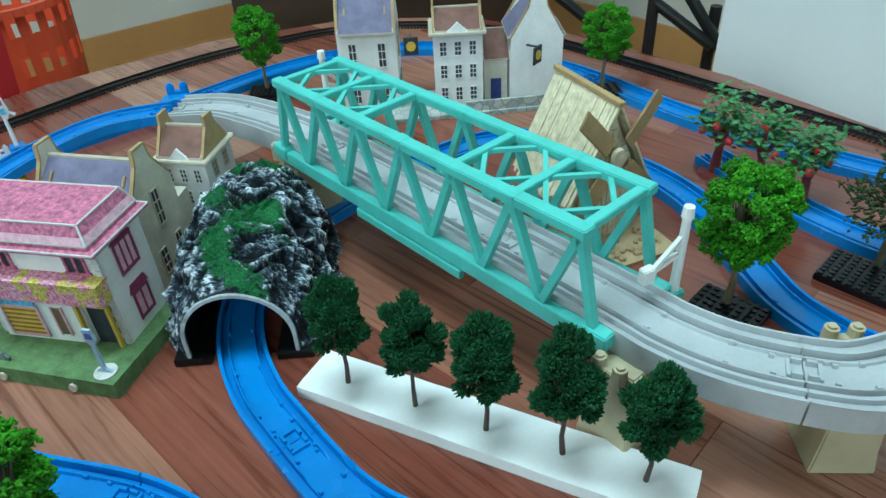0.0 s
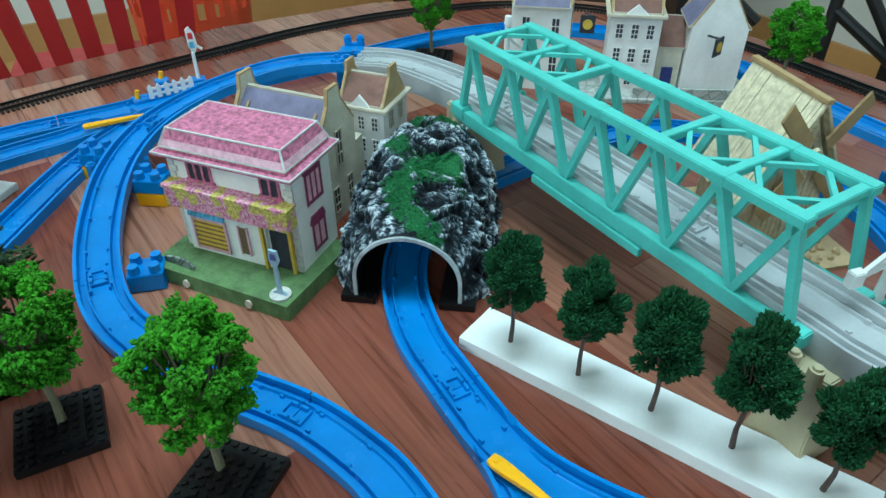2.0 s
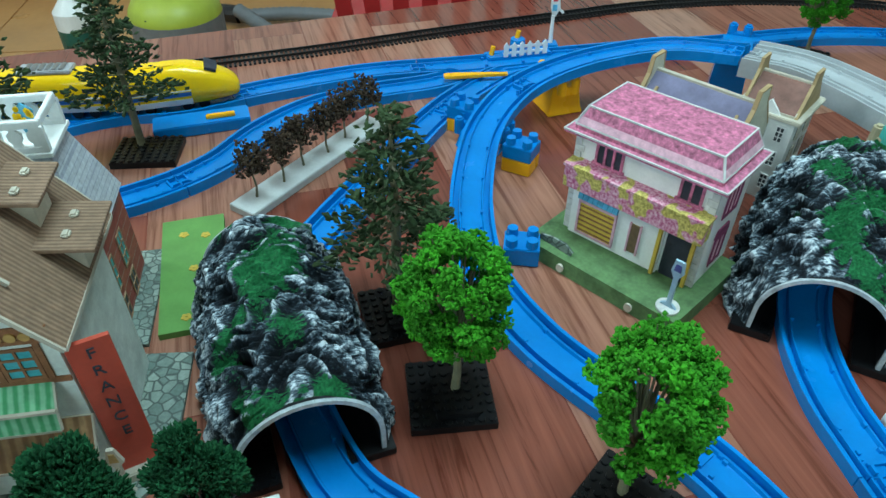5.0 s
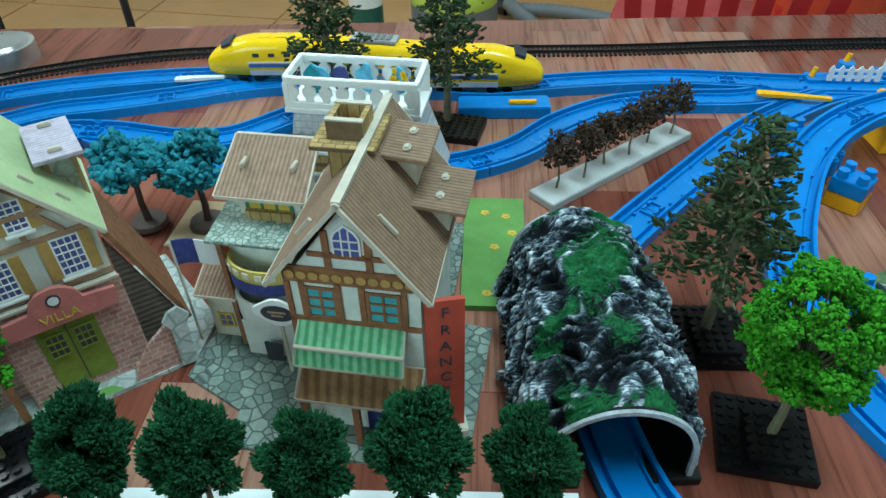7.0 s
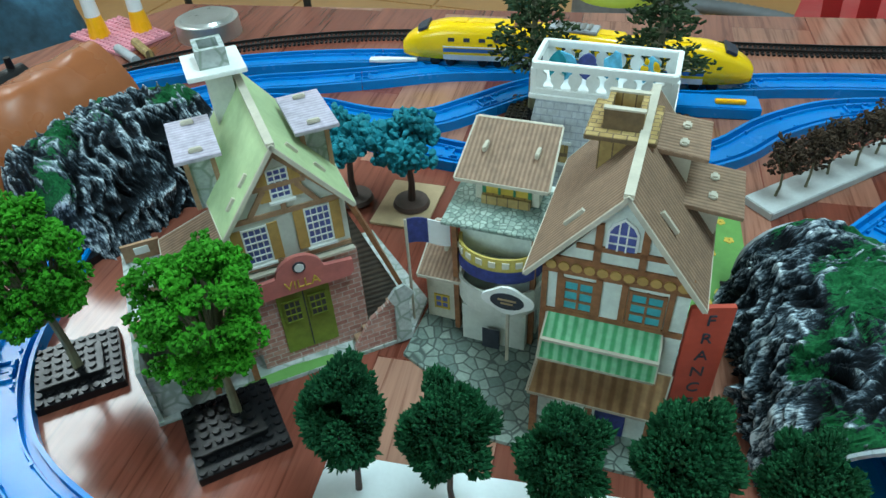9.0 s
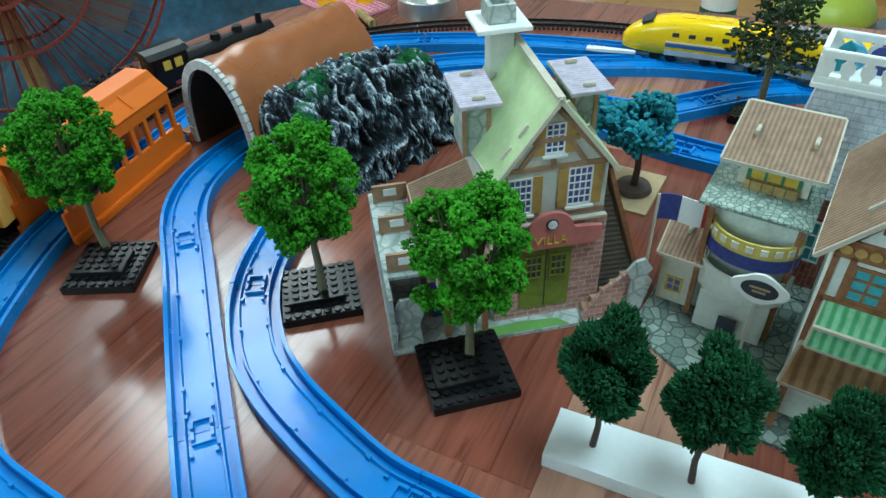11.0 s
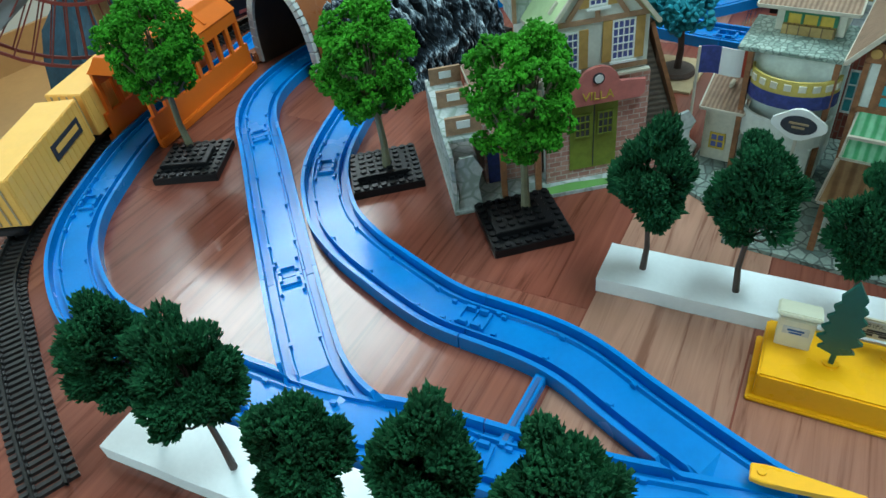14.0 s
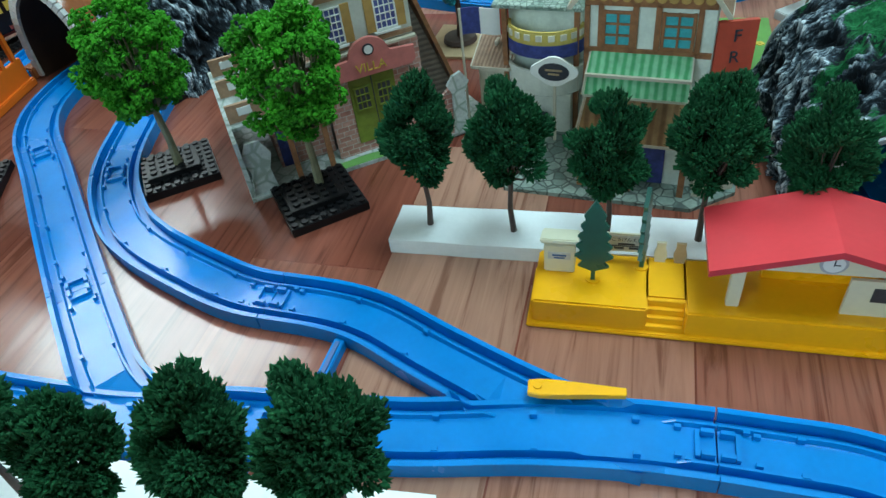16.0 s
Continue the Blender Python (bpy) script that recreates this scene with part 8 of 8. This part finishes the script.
def red_chair(m):
    t = thing("plastic_chair", m, "red plastic armchair with slatted back behind the table", "chair", "chairs")
    part("seat", boxes((0.44, 0.42, 0.03, 0, 0, 0.22), bevel=0.008), M["redchair"], t)
    for x in (-0.19, 0.19):
        for y in (-0.17, 0.17):
            bm = bmesh.new()
            limb(bm, (x * 1.1, y * 1.1, 0), (x, y, 0.21), 0.022, 0.028, 10)
            part("leg", bm, M["redchair"], t)
    for i in range(7):
        x = -0.18 + i * 0.06
        bm = bmesh.new()
        vs = [bm.verts.new(p) for p in ((x * 0.8 - 0.013, -0.19, 0.23), (x * 0.8 + 0.013, -0.19, 0.23), (x * 1.1 + 0.018, -0.27, 0.76), (x * 1.1 - 0.018, -0.27, 0.76))]
        f = bm.faces.new(vs)
        r = bmesh.ops.extrude_face_region(bm, geom=[f])
        for g in r["geom"]:
            if isinstance(g, bmesh.types.BMVert):
                g.co.y -= 0.012
        part("back_slat", bm, M["redchair"], t)
    part("back_rail", boxes((0.46, 0.022, 0.06, 0, -0.283, 0.78), bevel=0.008), M["redchair"], t)


red_chair(pose(-1.10, 1.20, FLOOR_Z, 0, 0, 37))


def basket(m):
    t = thing("plastic_basket", m, "coral red perforated plastic laundry basket", "basket")
    n, rows_n = 44, 12
    for j in range(rows_n):
        for i in range(n):
            hole = (i % 2 == 0) and (j % 2 == 1)
            if hole:
                continue
            a0, a1 = 2 * math.pi * i / n, 2 * math.pi * (i + 1) / n
            z0, z1 = 0.46 * j / rows_n, 0.46 * (j + 1) / rows_n
            r0, r1 = 0.15 + 0.05 * j / rows_n, 0.15 + 0.05 * (j + 1) / rows_n
            P_BASKET.append([(r0 * math.cos(a0), r0 * math.sin(a0), z0), (r0 * math.cos(a1), r0 * math.sin(a1), z0), (r1 * math.cos(a1), r1 * math.sin(a1), z1), (r1 * math.cos(a0), r1 * math.sin(a0), z1)])
    bm = bmesh.new()
    for q in P_BASKET:
        bm.faces.new([bm.verts.new(p) for p in q])
    bmesh.ops.remove_doubles(bm, verts=bm.verts, dist=1e-5)
    r = bmesh.ops.extrude_face_region(bm, geom=bm.faces[:])
    for g in r["geom"]:
        if isinstance(g, bmesh.types.BMVert):
            g.co.x *= 0.985
            g.co.y *= 0.985
    part("wall", bm, M["crate"], t)
    bm = bmesh.new()
    cyl(bm, 0.15, 0.15, 0.006, n=44)
    part("bottom", bm, M["crate"], t)
    bm = bmesh.new()
    for i in range(44):
        a0, a1 = 2 * math.pi * i / 44, 2 * math.pi * (i + 1) / 44
        beam(bm, (0.205 * math.cos(a0), 0.205 * math.sin(a0), 0.465), (0.205 * math.cos(a1), 0.205 * math.sin(a1), 0.465), 0.02, 0.014)
    part("rim", bm, M["crate"], t)


P_BASKET = []
basket(pose(-1.00, 1.36, FLOOR_Z) @ Matrix.Diagonal((0.66, 0.66, 1.0, 1)))

cab = thing("wooden_cabinet", pose(-0.35, 1.92, FLOOR_Z, 0, 0, 20), "dark wooden cabinet standing on the floor with papers below", "cabinet")
part("body", boxes((0.75, 0.30, 0.80, 0, 0, 0.48), bevel=0.006), M["darkwood"], cab)
part("plinth", boxes((0.70, 0.26, 0.06, 0, 0.01, 0.05)), M["darkwood"], cab)
bx = thing("flat_box", pose(-0.52, 1.62, FLOOR_Z, 0, 0, 16), "long flat printed cardboard box lying on the floor", "box")
part("carton", boxes((0.62, 0.10, 0.05, 0, 0, 0.026), bevel=0.003), M["paperbox"], bx)

hose_ob = thing("vacuum_hose", pose(-1.66, 1.38, FLOOR_Z), "grey corrugated vacuum cleaner hose coiled on the floor", "hose")
hp = smooth_path([(-0.22, -0.10, 0.03), (-0.10, 0.02, 0.03), (0.08, 0.10, 0.03), (0.22, 0.06, 0.03), (0.25, -0.08, 0.03), (0.12, -0.16, 0.03), (-0.05, -0.13, 0.035), (-0.2, -0.12, 0.06)], 0.009)
vs, fs = [], []
for i, p in enumerate(hp):
    a, b = hp[max(i - 1, 0)], hp[min(i + 1, len(hp) - 1)]
    d = (b - a).normalized()
    s = d.cross(Vector((0, 0, 1))).normalized()
    u = s.cross(d)
    rr = 0.021 if i % 2 else 0.0185
    for k in range(12):
        an = 2 * math.pi * k / 12
        vs.append((p + s * rr * math.cos(an) + u * rr * math.sin(an))[:])
for i in range(len(hp) - 1):
    for k in range(12):
        fs.append((i * 12 + k, i * 12 + (k + 1) % 12, (i + 1) * 12 + (k + 1) % 12, (i + 1) * 12 + k))
pieces_mesh("hose", vs, fs, M["hose"], hose_ob, smooth=True)
bm = bmesh.new()
limb(bm, (-0.22, -0.10, 0.035), (-0.36, -0.16, 0.035), 0.026, 0.022, 14)
part("connector", bm, M["metalblack"], hose_ob)
vc = thing("vacuum_cleaner", placed(-1.75, 1.00, FLOOR_Z, 0, (0.75, 0.75, 0.9)), "round vacuum cleaner with lime green lid on the floor", "vacuum cleaner")
bm = bmesh.new()
cyl(bm, 0.15, 0.15, 0.17, 0, 0, 0.002, n=32)
part("drum", bm, M["hose"], vc)
bm = bmesh.new()
bmesh.ops.create_uvsphere(bm, u_segments=32, v_segments=12, radius=0.15, matrix=pose(0, 0, 0.17) @ Matrix.Diagonal((1, 1, 0.55, 1)))
part("lid", bm, M["limegreen"], vc, smooth=True)
bt = thing("white_bottle", pose(-1.92, 0.83, FLOOR_Z), "white plastic bottle with dark green label on the floor", "bottle")
bm = bmesh.new()
cyl(bm, 0.045, 0.045, 0.17, n=28)
cyl(bm, 0.045, 0.02, 0.03, 0, 0, 0.17, n=28)
part("bottle", bm, M["white"], bt)
bm = bmesh.new()
cyl(bm, 0.0456, 0.0456, 0.07, 0, 0, 0.06, n=28)
part("label", bm, M["teal_plastic"], bt)
ru = thing("wire_stand", pose(-1.80, 0.10, FLOOR_Z, 0, 0, 42), "thin black metal stand on the tiled floor", "stand")
for a, b in (((-0.16, 0, 0.01), (0.16, 0, 0.01)), ((0.16, 0, 0.01), (0.12, 0.05, 0.6)), ((-0.16, 0, 0.01), (-0.20, 0.05, 0.6)), ((-0.16, 0, 0.01), (-0.16, -0.3, 0.01))):
    bm = bmesh.new()
    limb(bm, a, b, 0.008, 0.008, 10)
    part("rod", bm, M["metalblack"], ru)
cl = thing("cloth_bundle", pose(-1.62, -0.46, FLOOR_Z, 0, 0, 30), "dark blue patterned cloth bundle beside the table", "cloth")
bm = bmesh.new()
bmesh.ops.create_icosphere(bm, subdivisions=4, radius=1.0)
for v in bm.verts:
    v.co *= 1 + 0.22 * noise.noise(v.co * 2.2) + 0.08 * noise.noise(v.co * 6)
    v.co = Vector((v.co.x * 0.20, v.co.y * 0.30, max(v.co.z, -0.75) * 0.30 + 0.225))
part("cloth", bm, M["bluecloth"], cl, smooth=True)


def fan():
    t = thing("standing_fan", pose(-1.268, -0.548, FLOOR_Z, 0, 0, 110), "dark standing fan with wire guard, switched off", "fan")
    bm = bmesh.new()
    cyl(bm, 0.17, 0.15, 0.03, n=32)
    part("base", bm, M["metalblack"], t)
    bm = bmesh.new()
    cyl(bm, 0.014, 0.012, 0.48, 0, 0, 0.03, n=14)
    part("pole", bm, M["wood_light"], t)
    part("motor", boxes((0.09, 0.13, 0.10, 0, 0.05, 0.56), bevel=0.02), M["darkwood"], t)
    g = None
    for y in (-0.07, 0.0):
        bm = bmesh.new()
        for rr in (0.05, 0.11, 0.20):
            n = 40
            for i in range(n):
                a0, a1 = 2 * math.pi * i / n, 2 * math.pi * (i + 1) / n
                yy = y * (1 - (rr / 0.20) ** 2 * 0.5) - 0.02
                beam(bm, (rr * math.cos(a0), yy, 0.56 + rr * math.sin(a0)), (rr * math.cos(a1), yy, 0.56 + rr * math.sin(a1)), 0.004, 0.004)
        for i in range(56):
            a0 = 2 * math.pi * i / 56
            beam(bm, (0.03 * math.cos(a0), y - 0.02, 0.56 + 0.03 * math.sin(a0)), (0.20 * math.cos(a0), y * 0.5 - 0.02, 0.56 + 0.20 * math.sin(a0)), 0.0018, 0.0018)
        part("guard", bm, M["maroon_red"], t, "thin wire guard")
    for k in range(3):
        bm = bmesh.new()
        box(bm, 0.085, 0.004, 0.15, 0, -0.055, 0.09, 0, 0, 14, bevel=0.001)
        bmesh.ops.transform(bm, matrix=pose(0, 0, 0.56, 0, 120 * k, 0), verts=bm.verts)
        part("blade", bm, M["hose"], t)


fan()
